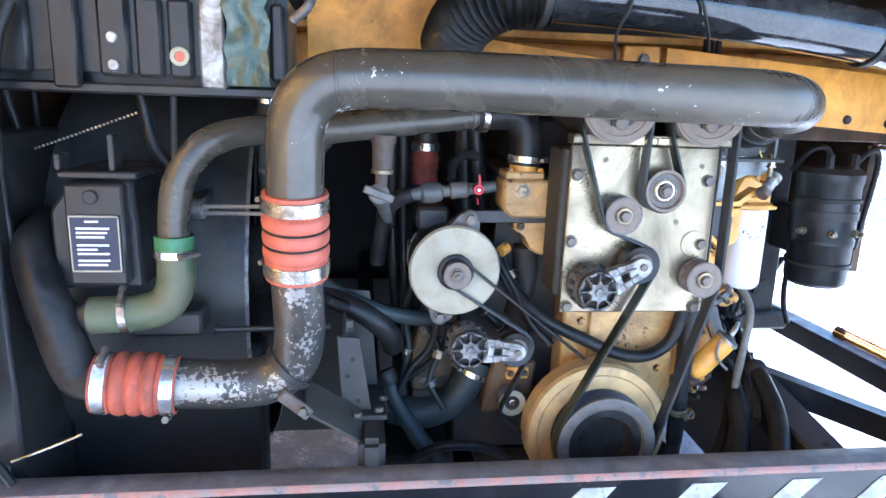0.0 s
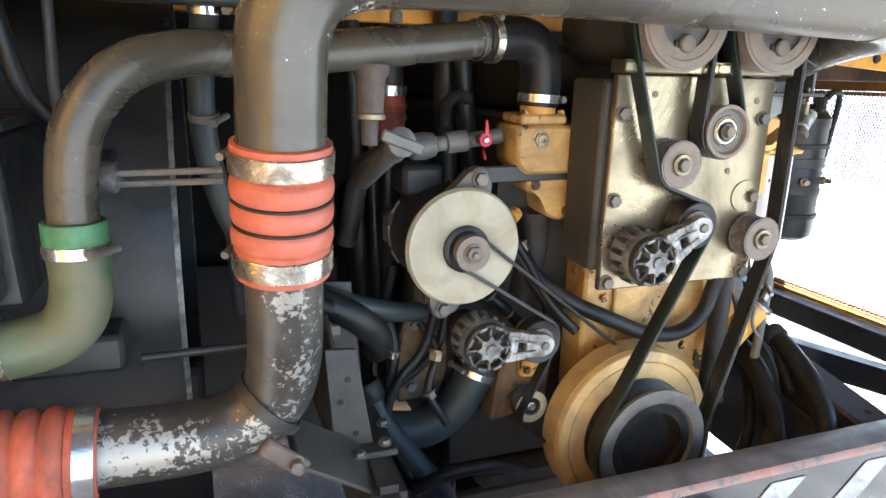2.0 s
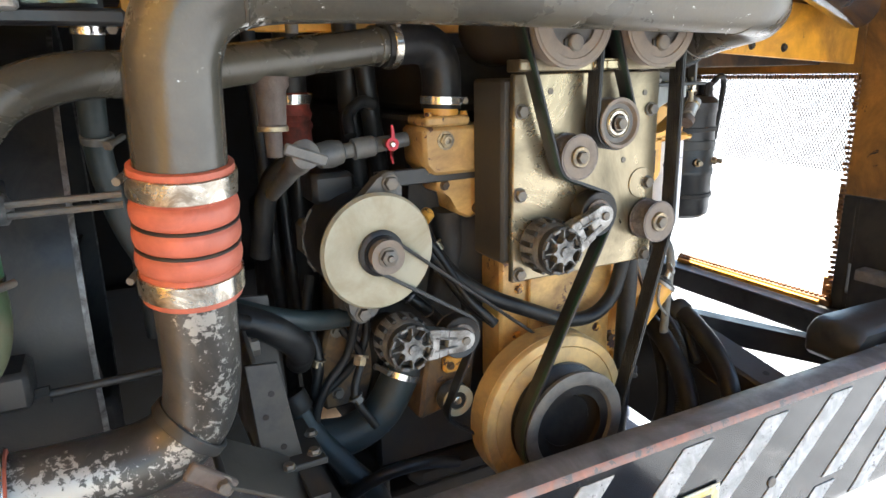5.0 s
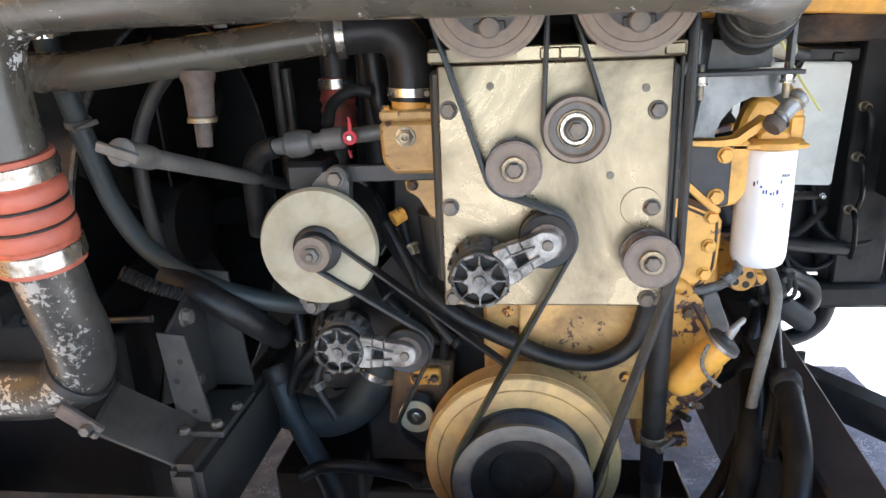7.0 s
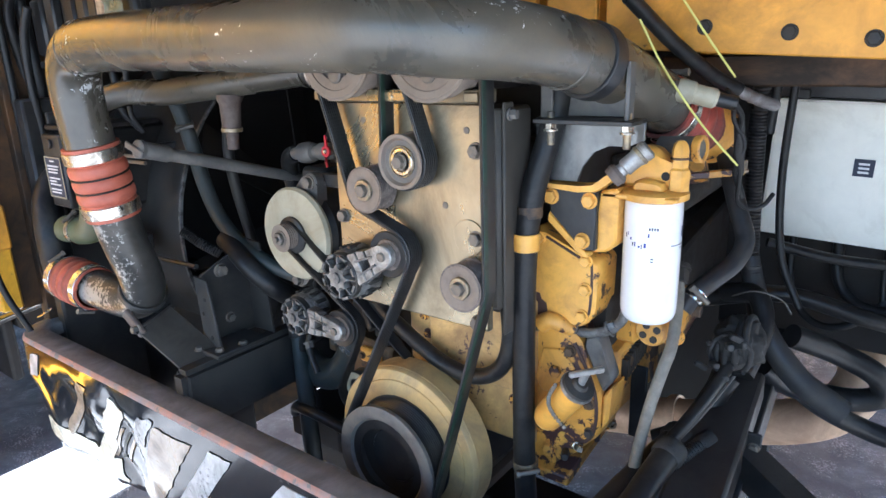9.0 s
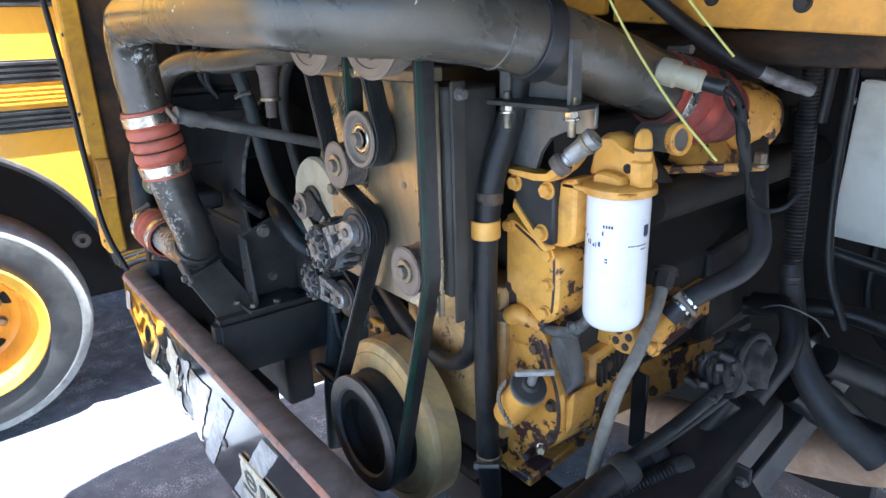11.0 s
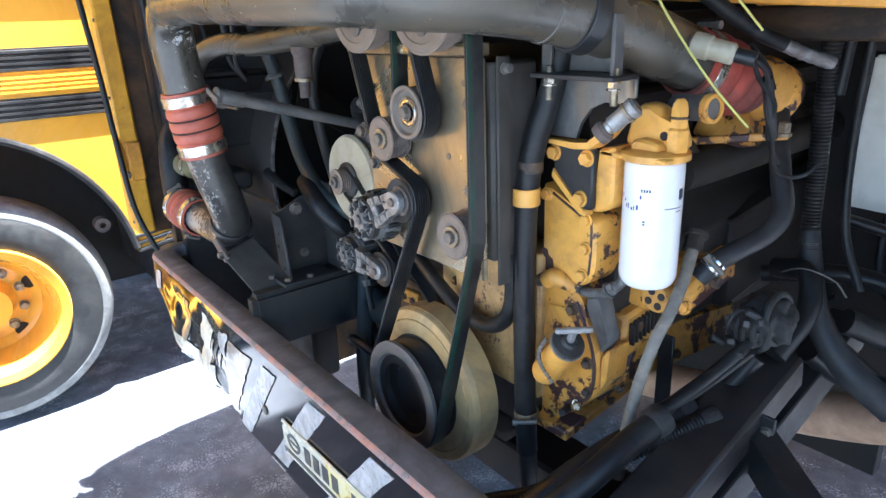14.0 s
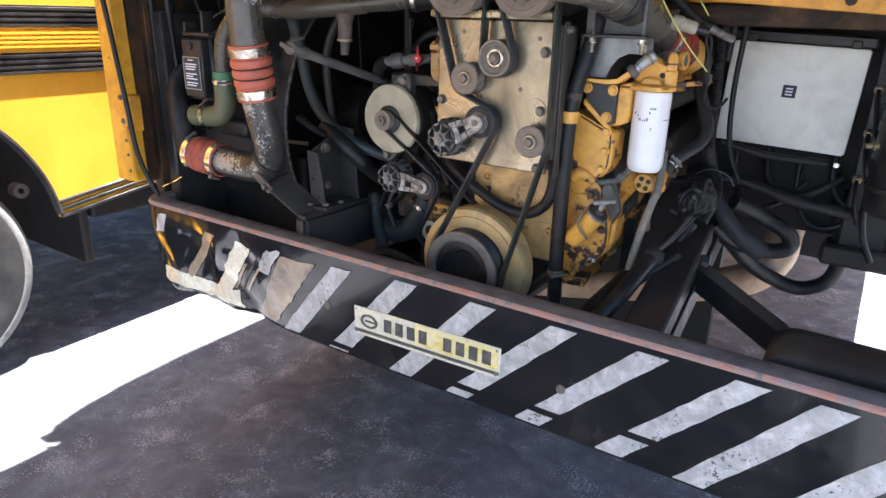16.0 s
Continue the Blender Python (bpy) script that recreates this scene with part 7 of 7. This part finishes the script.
    part("inner_web", prism([(0.985, 0.765), (1.56, 0.895), (1.95, 0.90), (1.95, 0.70), (1.56, 0.66), (0.985, 0.60)], 0.0, 0.008, Matrix(((-0.0475, 0, 1, 0.794), (1, 0, 0, 0), (0, 1, 0, 0), (0, 0, 0, 1))), 0.002), M_BLACK, b, "black inner web of the rail")
    part("hole", disc(0.008, 0, 0.001, along((0.802, 1.07, 0.8345), (0.802, 1.055, 0.92)), 14, 0.0003), M_NEARBLACK, b)
    d = thing("diagonal_brace", (1.0, 1.3, 0.75), "black diagonal steel channel", "brace")
    part("brace", channel((0.80, 1.42, 0.855), (1.26, 1.12, 0.735), 0.045, 0.058, 0.006), M_BLACK, d)
    part("end_plate", box(0.775, 0.845, 1.405, 1.412, 0.80, 0.90, 0.002), M_BLACK, d)
    for z in (0.825, 0.875):
        part("bolt", hexnut(0.008, 0, 0.008, front(0.835, 1.405, z)), M_BOLT, d)
    e = thing("corner_box", (1.3, 1.1, 0.75), "dark grey rounded steel step box behind the bumper", "box")
    part("box", prism([(1.03, 0.80), (1.55, 0.78), (1.55, 0.875), (1.06, 0.885), (1.03, 0.86)], 0, 0.12, front(0, 1.15, 0), 0.012), M_DARKSTEEL, e)
    part("bolt", hexnut(0.008, 0, 0.006, front(1.10, 1.03, 0.835)), M_BRIGHT, e)
    s = thing("side_sill", (1.5, 1.7, 0.6), "dark steel sill under the side grille", "sill")
    part("sill", box(1.50, 1.585, 1.10, 2.5, 0.64, 0.715, 0.006), M_BLACK, s)
    part("lip", box(1.56, 1.588, 1.46, 2.02, 0.7155, 0.73, 0.002), M_ORANGE, s)


frame_parts()


# ---- filter side hoses and wiring ----
def black_riser():
    o = thing("breather_hose", (0.545, 1.18, 0.7), "black upright hose held by a yellow clip", "hose")
    part("hose", tube([(0.582, 1.218, 1.46), (0.575, 1.209, 1.41), (0.566, 1.198, 1.36), (0.553, 1.182, 1.29), (0.546, 1.176, 1.20), (0.545, 1.175, 1.05), (0.545, 1.178, 0.88), (0.547, 1.182, 0.78)], 0.0175, 24, 8), M_RUBBER, o)
    part("lower_tube", tube([(0.547, 1.182, 0.79), (0.55, 1.185, 0.68), (0.553, 1.19, 0.45)], 0.0155, 20, 3), M_BLACK, o)
    part("clip", ring(0.0178, 0.021, -0.013, 0.013, Matrix.Translation((0.5460, 1.1762, 1.226)), 28), M_YELLOW_CLEAN, o, "yellow clip")
    part("clip_tab", box(0.515, 0.53, 1.165, 1.195, 1.217, 1.236, 0.002), M_YELLOW, o)
    part("band", ring(0.0176, 0.0186, -0.008, 0.008, Matrix.Translation((0.5505, 1.1805, 1.270)), 28), M_YELLOW_DIRTY, o)
    clamp_on(o, (0.546, 1.179, 0.87), (0.547, 1.181, 0.83), 0.0178, 0.014, 0.4, M_BRASS, screw=(0.7, -0.7, 0))
    nudge(o, -0.005, 0.016, 0.0)


black_riser()


def engine_side():
    single("lower_loop_hose", tube([(0.125, 1.27, 1.18), (0.17, 1.235, 1.115), (0.225, 1.205, 1.066), (0.315, 1.192, 1.022), (0.39, 1.190, 0.990), (0.455, 1.190, 0.986), (0.500, 1.190, 1.015), (0.518, 1.188, 1.07), (0.520, 1.175, 1.15)], 0.0135, 18, 8), M_RUBBER,
           "black hose looping under the front cover", "hose")
    b = thing("braided_hose", (0.7, 1.3, 0.9), "grey braided hose hanging under the filter", "hose")
    part("hose", tube([(0.712, 1.365, 1.15), (0.722, 1.332, 1.112), (0.731, 1.288, 1.073), (0.727, 1.266, 1.04), (0.716, 1.256, 0.985), (0.707, 1.25, 0.93), (0.700, 1.245, 0.87), (0.70, 1.235, 0.80)], 0.0088, 16, 8), M_BRAID, b)
    part("nut", hexnut(0.014, 0, 0.03, along((0.707, 1.378, 1.166), (0.716, 1.35, 1.13))), M_GRIME, b)
    f = thing("turbocharger", (0.73, 1.53, 1.3), "grimy yellow turbocharger housing behind the red coupling", "turbocharger")
    m = along((0.676, 1.525, 1.361), (0.695, 1.65, 1.318))
    part("housing", lathe([(0.038, 0), (0.043, 0.006), (0.046, 0.02), (0.051, 0.03), (0.051, 0.05), (0.047, 0.055), (0.050, 0.06), (0.050, 0.08), (0.04, 0.09), (0, 0.092)], m, 32), M_YELLOW, f)
    part("scroll", tube([(0.61, 1.53, 1.30), (0.645, 1.54, 1.285), (0.69, 1.55, 1.295)], (0.030, 0.035), 20, 6), M_YELLOW, f)
    part("flat_bar", beam((0.615, 1.45, 1.272), (0.765, 1.50, 1.292), 0.010, 0.012, 0.002), M_YELLOW, f)
    part("bar_bolt", hexnut(0.009, 0, 0.02, Matrix.Translation((0.762, 1.49, 1.292))), M_BRASS, f)
    nudge(f, -0.008, 0.016, 0.003)
    h = thing("turbo_hose", (0.73, 1.5, 1.17), "black drain hose with a bright clamp", "hose")
    part("hose", tube([(0.70, 1.59, 1.315), (0.722, 1.555, 1.275), (0.748, 1.52, 1.225), (0.768, 1.498, 1.180), (0.762, 1.468, 1.150), (0.742, 1.425, 1.130), (0.724, 1.395, 1.110), (0.712, 1.378, 1.088)], 0.0150, 20, 8), M_GREYHOSE, h)
    clamp_on(h, (0.730, 1.404, 1.118), (0.718, 1.387, 1.100), 0.0153, 0.018, 0.5, M_BRIGHT, screw=(0.6, -0.6, 0.3))
    nudge(h, 0.004, 0.0, 0.006)
    s = thing("pressure_sensor", (0.70, 1.37, 1.42), "silver sensor with a wrapped cable on the pipe", "sensor")
    part("boss", disc(0.013, 0, 0.02, along((0.685, 1.345, 1.434), (0.71, 1.346, 1.428)), 16), M_REDCAST, s)
    part("body", lathe([(0, 0), (0.0155, 0), (0.0165, 0.004), (0.0165, 0.022), (0.014, 0.025), (0.014, 0.052), (0.010, 0.056), (0, 0.056)], along((0.695, 1.345, 1.432), (0.745, 1.362, 1.418)), 20), M_CREAM, s, "cream sensor body")
    part("plug", lathe([(0, 0), (0.010, 0), (0.010, 0.03), (0, 0.03)], along((0.742, 1.361, 1.419), (0.77, 1.37, 1.412)), 12), M_BLACK, s)
    part("sleeve", tube([(0.735, 1.50, 1.425), (0.76, 1.53, 1.408), (0.785, 1.56, 1.395)], 0.0095, 16, 6, 0.0006, 0.012), M_SLEEVE, s, "grey foil cable sleeve")
    for k, pts in enumerate(([(0.768, 1.37, 1.412), (0.772, 1.40, 1.39), (0.760, 1.43, 1.345), (0.765, 1.45, 1.30), (0.758, 1.48, 1.255), (0.772, 1.50, 1.238), (0.79, 1.515, 1.243), (0.80, 1.53, 1.26)],
                             [(0.766, 1.372, 1.41), (0.762, 1.40, 1.385), (0.772, 1.43, 1.35), (0.757, 1.45, 1.305), (0.764, 1.48, 1.26)],
                             [(0.75, 1.39, 1.43), (0.765, 1.41, 1.40), (0.768, 1.43, 1.37)])):
        part("wire", tube(pts, 0.0034, 8, 6), M_RUBBER, s)
    part("tape_wrap", tube([(0.766, 1.41, 1.385), (0.764, 1.435, 1.345), (0.762, 1.455, 1.30)], 0.0075, 10, 4), M_RAG, s)
    for pts in ([(0.665, 1.27, 1.525), (0.690, 1.295, 1.465), (0.738, 1.318, 1.39), (0.786, 1.338, 1.332)], [(0.70, 1.33, 1.55), (0.728, 1.365, 1.498), (0.757, 1.403, 1.446)]):
        single("yellow_cord", tube(pts, 0.0016, 6, 4), M_CABLE, "thin yellow cord hanging over the pipe", "cord", group="yellow cords")
    single("upper_harness", tube([(0.62, 1.34, 1.56), (0.665, 1.41, 1.495), (0.71, 1.47, 1.445), (0.74, 1.505, 1.423)], 0.011, 16, 6), M_RUBBER, "thick black wiring harness over the pipe", "harness")
    for pts, r in (([(0.72, 1.62, 1.05), (0.78, 1.60, 1.06), (0.80, 1.57, 1.01), (0.79, 1.5, 0.95)], 0.018),
                   ([(0.68, 1.40, 0.84), (0.74, 1.42, 0.88), (0.78, 1.46, 0.96)], 0.016),
                   ([(0.66, 1.7, 1.0), (0.8, 1.75, 1.02), (0.95, 1.8, 0.98), (1.1, 1.85, 0.95)], 0.017), ([(0.76, 1.75, 1.12), (0.88, 1.8, 1.09), (1.02, 1.85, 1.08)], 0.010)):
        single("engine_hose", tube(pts, r, 14, 6), M_RUBBER, "black rubber hose in the dark beside the engine", "hose", group="black hoses beside the engine")


engine_side()


def right_wiring():
    l = thing("main_loom", (0.75, 1.65, 1.2), "thick black ribbed wiring loom hanging from the ceiling", "loom")
    part("loom", tube([(0.752, 1.63, 1.86), (0.750, 1.64, 1.55), (0.742, 1.655, 1.36), (0.745, 1.66, 1.22), (0.752, 1.652, 1.12), (0.762, 1.642, 1.085)], 0.015, 18, 8, 0.0008, 0.006), M_RUBBER, l)
    part("lower_sleeve", tube([(0.752, 1.652, 1.115), (0.765, 1.64, 1.07), (0.80, 1.61, 0.99), (0.86, 1.60, 0.92), (0.93, 1.62, 0.865)], (0.0165, 0.025), 20, 8), M_GREYHOSE, l, "dusty smooth cable sleeve")
    part("thin_cable", tube([(0.80, 1.66, 1.55), (0.79, 1.67, 1.40), (0.785, 1.68, 1.25), (0.80, 1.67, 1.12), (0.84, 1.66, 1.03)], 0.007, 10, 6), M_RUBBER, l)
    part("tie_wire", tube([(0.735, 1.60, 1.05), (0.78, 1.58, 1.075), (0.82, 1.60, 1.06), (0.835, 1.62, 1.03)], 0.0016, 6, 5), M_GREYCAST, l)
    part("branch", tube([(0.775, 1.64, 1.86), (0.785, 1.65, 1.58), (0.768, 1.66, 1.45), (0.76, 1.66, 1.34)], 0.008, 12, 6), M_RUBBER, l)
    part("tie", ring(0.015, 0.017, -0.003, 0.003, Matrix.Translation((0.757, 1.646, 1.10)), 20), M_DARKSTEEL, l)
    k = thing("loom_knot", (0.80, 1.46, 1.02), "tangle of dusty wrapped wires and plugs on the rail", "wiring")
    bm = bmesh.new()
    bmesh.ops.create_icosphere(bm, subdivisions=4, radius=0.048)
    for v in bm.verts:
        d = v.co.normalized()
        f = 1 + 0.28 * noise.noise(d * 2.6) + 0.22 * abs(noise.noise(d * 7.0)) + 0.10 * noise.noise(d * 17)
        v.co = Vector((d.x * 0.040, d.y * 0.050, d.z * 0.046)) * f * 0.9 + Vector((0.785, 1.462, 1.022))
    part("wrap", bm, M_RAG, k, "dusty cloth tape wrap", 70)
    rnd = random.Random(7)
    c = Vector((0.785, 1.458, 1.022))
    for i in range(4):
        # bands of tape wound round the bundle
        t = -0.022 + 0.014 * i
        rr = 0.040 * math.sqrt(1 - (t / 0.05) ** 2)
        lean = rnd.uniform(-0.5, 0.5)
        pts = []
        for j in range(11):
            a = 2 * math.pi * j / 10
            pts.append(c + Vector((t + 0.010 * lean * math.sin(a), rr * 1.12 * math.cos(a), rr * math.sin(a) + 0.6 * t)))
        part("tape_band", tube(pts, rnd.uniform(0.004, 0.007), 8, 2), M_RAG, k)
    for i in range(9):
        p = c + Vector((rnd.uniform(-0.035, 0.035), -0.046 + rnd.uniform(-0.012, 0.012), rnd.uniform(-0.038, 0.030)))
        d = Vector((rnd.uniform(-0.02, 0.02), rnd.uniform(-0.016, -0.004), rnd.uniform(-0.018, 0.018)))
        part("plug", beam(p, p + d, rnd.uniform(0.008, 0.014), rnd.uniform(0.008, 0.013), 0.002), (M_RAG, M_DARKSTEEL, M_GREYHOSE)[i % 3], k)
    for i in range(7):
        a = rnd.uniform(0, 6.28)
        p = [c + Vector((0.03 * math.cos(a + j * 0.7), -0.042 - 0.008 * (j % 2), 0.034 * math.sin(a + j * 0.7))) for j in range(4)]
        part("wire", tube(p, rnd.uniform(0.002, 0.0045), 8, 5), M_RUBBER if i % 2 else M_RAG, k)
    o = thing("battery_cables", (0.95, 1.85, 0.8), "thick black cables hanging in loops", "cable")
    part("cable", tube([(0.80, 1.70, 0.90), (0.87, 1.82, 0.775), (0.944, 1.88, 0.715), (1.02, 1.9, 0.695), (1.085, 1.9, 0.735), (1.102, 1.9, 0.81), (1.085, 1.9, 0.90), (1.06, 1.92, 1.0)], 0.0215, 18, 8), M_RUBBER, o)
    part("cable", tube([(0.84, 1.62, 0.99), (0.91, 1.69, 0.945), (0.972, 1.72, 0.905), (0.982, 1.73, 0.862), (0.93, 1.72, 0.845), (0.84, 1.66, 0.875), (0.80, 1.6, 0.93)], 0.0215, 18, 8), M_RUBBER, o)
    part("terminal", lathe([(0, 0), (0.014, 0), (0.016, 0.004), (0.016, 0.04), (0, 0.04)], along((1.085, 1.9, 0.895), (1.078, 1.905, 0.95)), 14), M_BRIGHT, o)
    for i, (pts, r, rib) in enumerate(([[(0.752, 1.262, 0.925), (0.742, 1.20, 0.905), (0.728, 1.13, 0.870), (0.700, 1.065, 0.815), (0.675, 1.04, 0.69)], 0.0195, 0],
                                       [[(0.735, 1.36, 0.89), (0.705, 1.25, 0.865), (0.665, 1.15, 0.815), (0.620, 1.08, 0.735), (0.60, 1.06, 0.62)], 0.021, 0],
                                       [[(0.78, 1.36, 0.90), (0.72, 1.22, 0.86), (0.64, 1.13, 0.79), (0.56, 1.09, 0.73), (0.47, 1.08, 0.69)], 0.012, 0.0012],
                                       [[(0.775, 1.40, 0.88), (0.70, 1.26, 0.84), (0.62, 1.16, 0.77), (0.52, 1.11, 0.71)], 0.011, 0])):
        fh = thing("floor_hose", pts[0], "dusty dark hose running down to the crossmember", "hose", group="hoses by the chassis rail")
        part("hose", tube(pts, r, 16, 8, rib, 0.006 if rib else 0.0), M_RUBBER, fh)
        part("end_fitting", lathe([(0, 0), (r * 1.12, 0), (r * 1.2, 0.004), (r * 1.2, 0.022), (r * 1.05, 0.026), (0, 0.026)], along(pts[0], pts[1]), 18), M_RAG, fh, "cloth-wrapped hose end")
    for k, pts in enumerate(([(0.785, 1.43, 1.0), (0.762, 1.34, 0.955), (0.74, 1.254, 0.923)], [(0.772, 1.43, 0.985), (0.752, 1.34, 0.94), (0.742, 1.25, 0.915), (0.70, 1.15, 0.85)], [(0.79, 1.42, 0.985), (0.765, 1.33, 0.945), (0.745, 1.26, 0.925)])):
        single("bundle_wire", tube(pts, (0.010, 0.008, 0.006)[k], 12, 6), M_RUBBER, "black wire running from the tangle to the hose", "wire", group="wires along the chassis rail")


right_wiring()


def control_box():
    o = thing("control_box", (0.88, 1.9, 1.1), "white painted metal control box with a small dark label", "box")
    m = Matrix.Translation((0.893, 1.90, 1.244)) @ Matrix.Rotation(radians(2.0), 4, "Y")
    part("cover", box(-0.166, 0.166, -0.045, 0.03, -0.137, 0.137, 0.004, m, segs=2), M_PANEL, o, "white painted cover")
    lab = part("label_plate", box(-0.017, 0.017, -0.0475, -0.0455, -0.001, 0.032, 0, m), M_INK, o, "dark label with pale print")
    for k in range(3):
        part("print_bar", box(-0.009, 0.009, -0.0490, -0.0476, 0.005 + 0.008 * k, 0.009 + 0.008 * k, 0, m), M_PRINTW, lab)
    part("top_rail", box(-0.17, 0.175, -0.05, 0.03, 0.14, 0.168, 0.004, m), M_BLACK, o)
    for x in (-0.12, 0.13):
        part("latch", box(x - 0.012, x + 0.012, -0.054, -0.02, 0.138, 0.158, 0.003, m), M_DARKSTEEL, o)
    for x, z in ((-0.178, 0.10), (0.155, -0.165), (0.09, -0.16)):
        part("screw", hexnut(0.006, 0, 0.012, m @ Matrix.Translation((x, -0.03, z)) @ Matrix.Rotation(radians(90), 4, "X")), M_BRIGHT, o)
    part("backing", box(0.64, 1.24, 1.935, 1.965, 0.86, 1.47, 0.004), M_NEARBLACK, o, "near-black backing plate")
    c = thing("fitting_column", (1.13, 1.9, 1.1), "black steel column with brass fittings", "column")
    part("column", box(1.085, 1.20, 1.86, 1.93, 0.84, 1.45, 0.006), M_BLACK, c)
    for z in (1.045, 1.168, 1.28):
        part("fitting", lathe([(0, 0), (0.012, 0), (0.012, 0.01), (0.008, 0.012), (0.008, 0.03), (0, 0.03)], front(1.098, 1.862, z), 12), M_BRASS, c)
        part("fitting_line", tube([(1.098, 1.835, z), (1.10, 1.82, z - 0.02), (1.11, 1.83, z - 0.08), (1.12, 1.86, z - 0.12)], 0.006, 8, 5), M_RUBBER, c)
    part("manifold", box(1.05, 1.25, 1.84, 1.93, 0.80, 0.86, 0.01), M_GRIME, c)
    d = thing("air_dryer", (1.26, 1.76, 0.9), "black cylindrical canister with a domed top", "canister")
    m = Matrix.Translation((1.205, 1.70, 1.0))
    part("can", lathe([(0, 0), (0.07, 0), (0.082, 0.01), (0.085, 0.03), (0.085, 0.12), (0.088, 0.125), (0.088, 0.14), (0.085, 0.145), (0.085, 0.30), (0.088, 0.305), (0.088, 0.33), (0.075, 0.345), (0, 0.35)], m, 40), M_BLACK, d)
    for x, y in ((0.03, -0.05), (0.062, 0.0), (-0.04, -0.04)):
        part("stud", hexnut(0.012, 0.34, 0.385, m @ Matrix.Translation((x, y, 0))), M_BLACK, d)
    part("band", ring(0.0855, 0.0885, 0.20, 0.225, m, 40), M_DARKSTEEL, d)
    part("band", ring(0.0855, 0.0895, 0.25, 0.262, m, 40), M_GRIME, d)
    part("band", ring(0.0855, 0.0895, 0.06, 0.072, m, 40), M_GRIME, d)
    for pts in ([(1.20, 1.70, 1.37), (1.17, 1.69, 1.40), (1.13, 1.70, 1.39), (1.11, 1.74, 1.33)], [(1.28, 1.70, 1.36), (1.30, 1.67, 1.40), (1.33, 1.68, 1.38), (1.345, 1.70, 1.30), (1.335, 1.72, 1.1)],
                [(1.23, 1.66, 1.06), (1.20, 1.65, 1.03), (1.16, 1.68, 1.04), (1.13, 1.74, 1.08)], [(1.16, 1.72, 1.10), (1.13, 1.72, 1.02), (1.14, 1.73, 0.93), (1.17, 1.74, 0.86)]):
        part("air_line", tube(pts, 0.008, 10, 6), M_RUBBER, d)
    for a in (200, 250, 300):
        part("fitting", lathe([(0, 0), (0.011, 0), (0.011, 0.012), (0.007, 0.014), (0.007, 0.028), (0, 0.028)], along(m @ Vector((0.084 * math.cos(radians(a)), 0.084 * math.sin(radians(a)), 0.165)), m @ Vector((0.2 * math.cos(radians(a)), 0.2 * math.sin(radians(a)), 0.165))), 10), M_BRASS, d)
    part("bracket", box(1.15, 1.24, 1.78, 1.862, 1.08, 1.22, 0.006), M_GRIME, d)


control_box()


def exhaust():
    o = thing("exhaust_pipe", (0.6, 2.1, 0.43), "tan heat-stained exhaust pipe under the bay", "pipe")
    part("pipe", tube([(0.03, 1.95, 0.456), (0.26, 1.95, 0.501), (0.515, 1.95, 0.556), (0.72, 1.95, 0.609), (0.87, 1.955, 0.671), (0.935, 1.98, 0.746), (0.94, 2.05, 0.816), (0.94, 2.25, 0.856), (0.94, 2.56, 0.866)], 0.052, 32, 8), M_TAN, o)
    part("joint", ring(0.053, 0.061, -0.012, 0.012, along((0.56, 1.95, 0.567), (0.70, 1.95, 0.604)), 32), M_TAN, o)


exhaust()


def intake():
    o = thing("air_intake", (0.5, 1.15, 1.65), "shiny black air intake tube with a corrugated hose", "tube")
    part("tube", tube([(0.17, 1.16, 1.690), (0.40, 1.17, 1.682), (0.65, 1.19, 1.666), (0.90, 1.22, 1.640), (1.15, 1.28, 1.603), (1.40, 1.36, 1.563)], 0.052, 36, 8), M_GLOSS, o, "glossy scratched black tube")
    part("corrugated_hose", tube([(0.19, 1.16, 1.690), (0.12, 1.17, 1.684), (0.07, 1.20, 1.665), (0.04, 1.25, 1.635), (0.03, 1.32, 1.60)], 0.057, 32, 10, 0.005, 0.026), M_RUBBER, o, "black corrugated hose")
    clamp_on(o, (0.17, 1.16, 1.690), (0.40, 1.17, 1.682), 0.0615, 0.014, 0.0, M_DARKSTEEL, screw=(0, -0.6, 1))
    clamp_on(o, (0.90, 1.22, 1.640), (1.15, 1.28, 1.603), 0.053, 0.02, 0.3, M_STEEL, screw=(0, -0.6, -1))
    part("bracket", ring(0.053, 0.058, -0.008, 0.008, along((0.86, 1.215, 1.645), (0.90, 1.22, 1.640)), 32), M_BLACK, o)
    part("gauge", lathe([(0, 0), (0.012, 0), (0.014, 0.004), (0.014, 0.012), (0, 0.014)], front(0.385, 1.115, 1.70), 20), M_BRASS, o)
    for pts in ([(0.33, 1.11, 1.72), (0.315, 1.11, 1.66), (0.30, 1.12, 1.62), (0.305, 1.13, 1.57)], [(0.42, 1.11, 1.74), (0.45, 1.115, 1.68), (0.47, 1.12, 1.63), (0.49, 1.15, 1.60)]):
        part("wire", tube(pts, 0.003, 8, 6), M_RUBBER, o)
    part("hanger", box(0.60, 0.63, 1.17, 1.20, 1.695, 1.86, 0.002), M_BLACK, o)


intake()


def wall_wires():
    """Loose wires hung across the dark wall under the control box."""
    for i in range(4):
        x0, z0 = 0.78 + 0.085 * i, 1.09
        drop = (0.16, 0.11, 0.19, 0.13)[i]
        pts = [(x0, 1.915, z0 + 0.03), (x0 + 0.01, 1.89, z0 - drop * 0.6), (x0 + 0.06, 1.87, z0 - drop), (x0 + 0.13, 1.87, z0 - drop * 0.95), (x0 + 0.20, 1.90, z0 - drop * 0.5)]
        single("loose_cable", tube(pts, (0.008, 0.011, 0.007, 0.010)[i], 10, 6), M_RUBBER, "slack black cable hung on the dark wall", "cable", group="loose cables on the wall")


wall_wires()
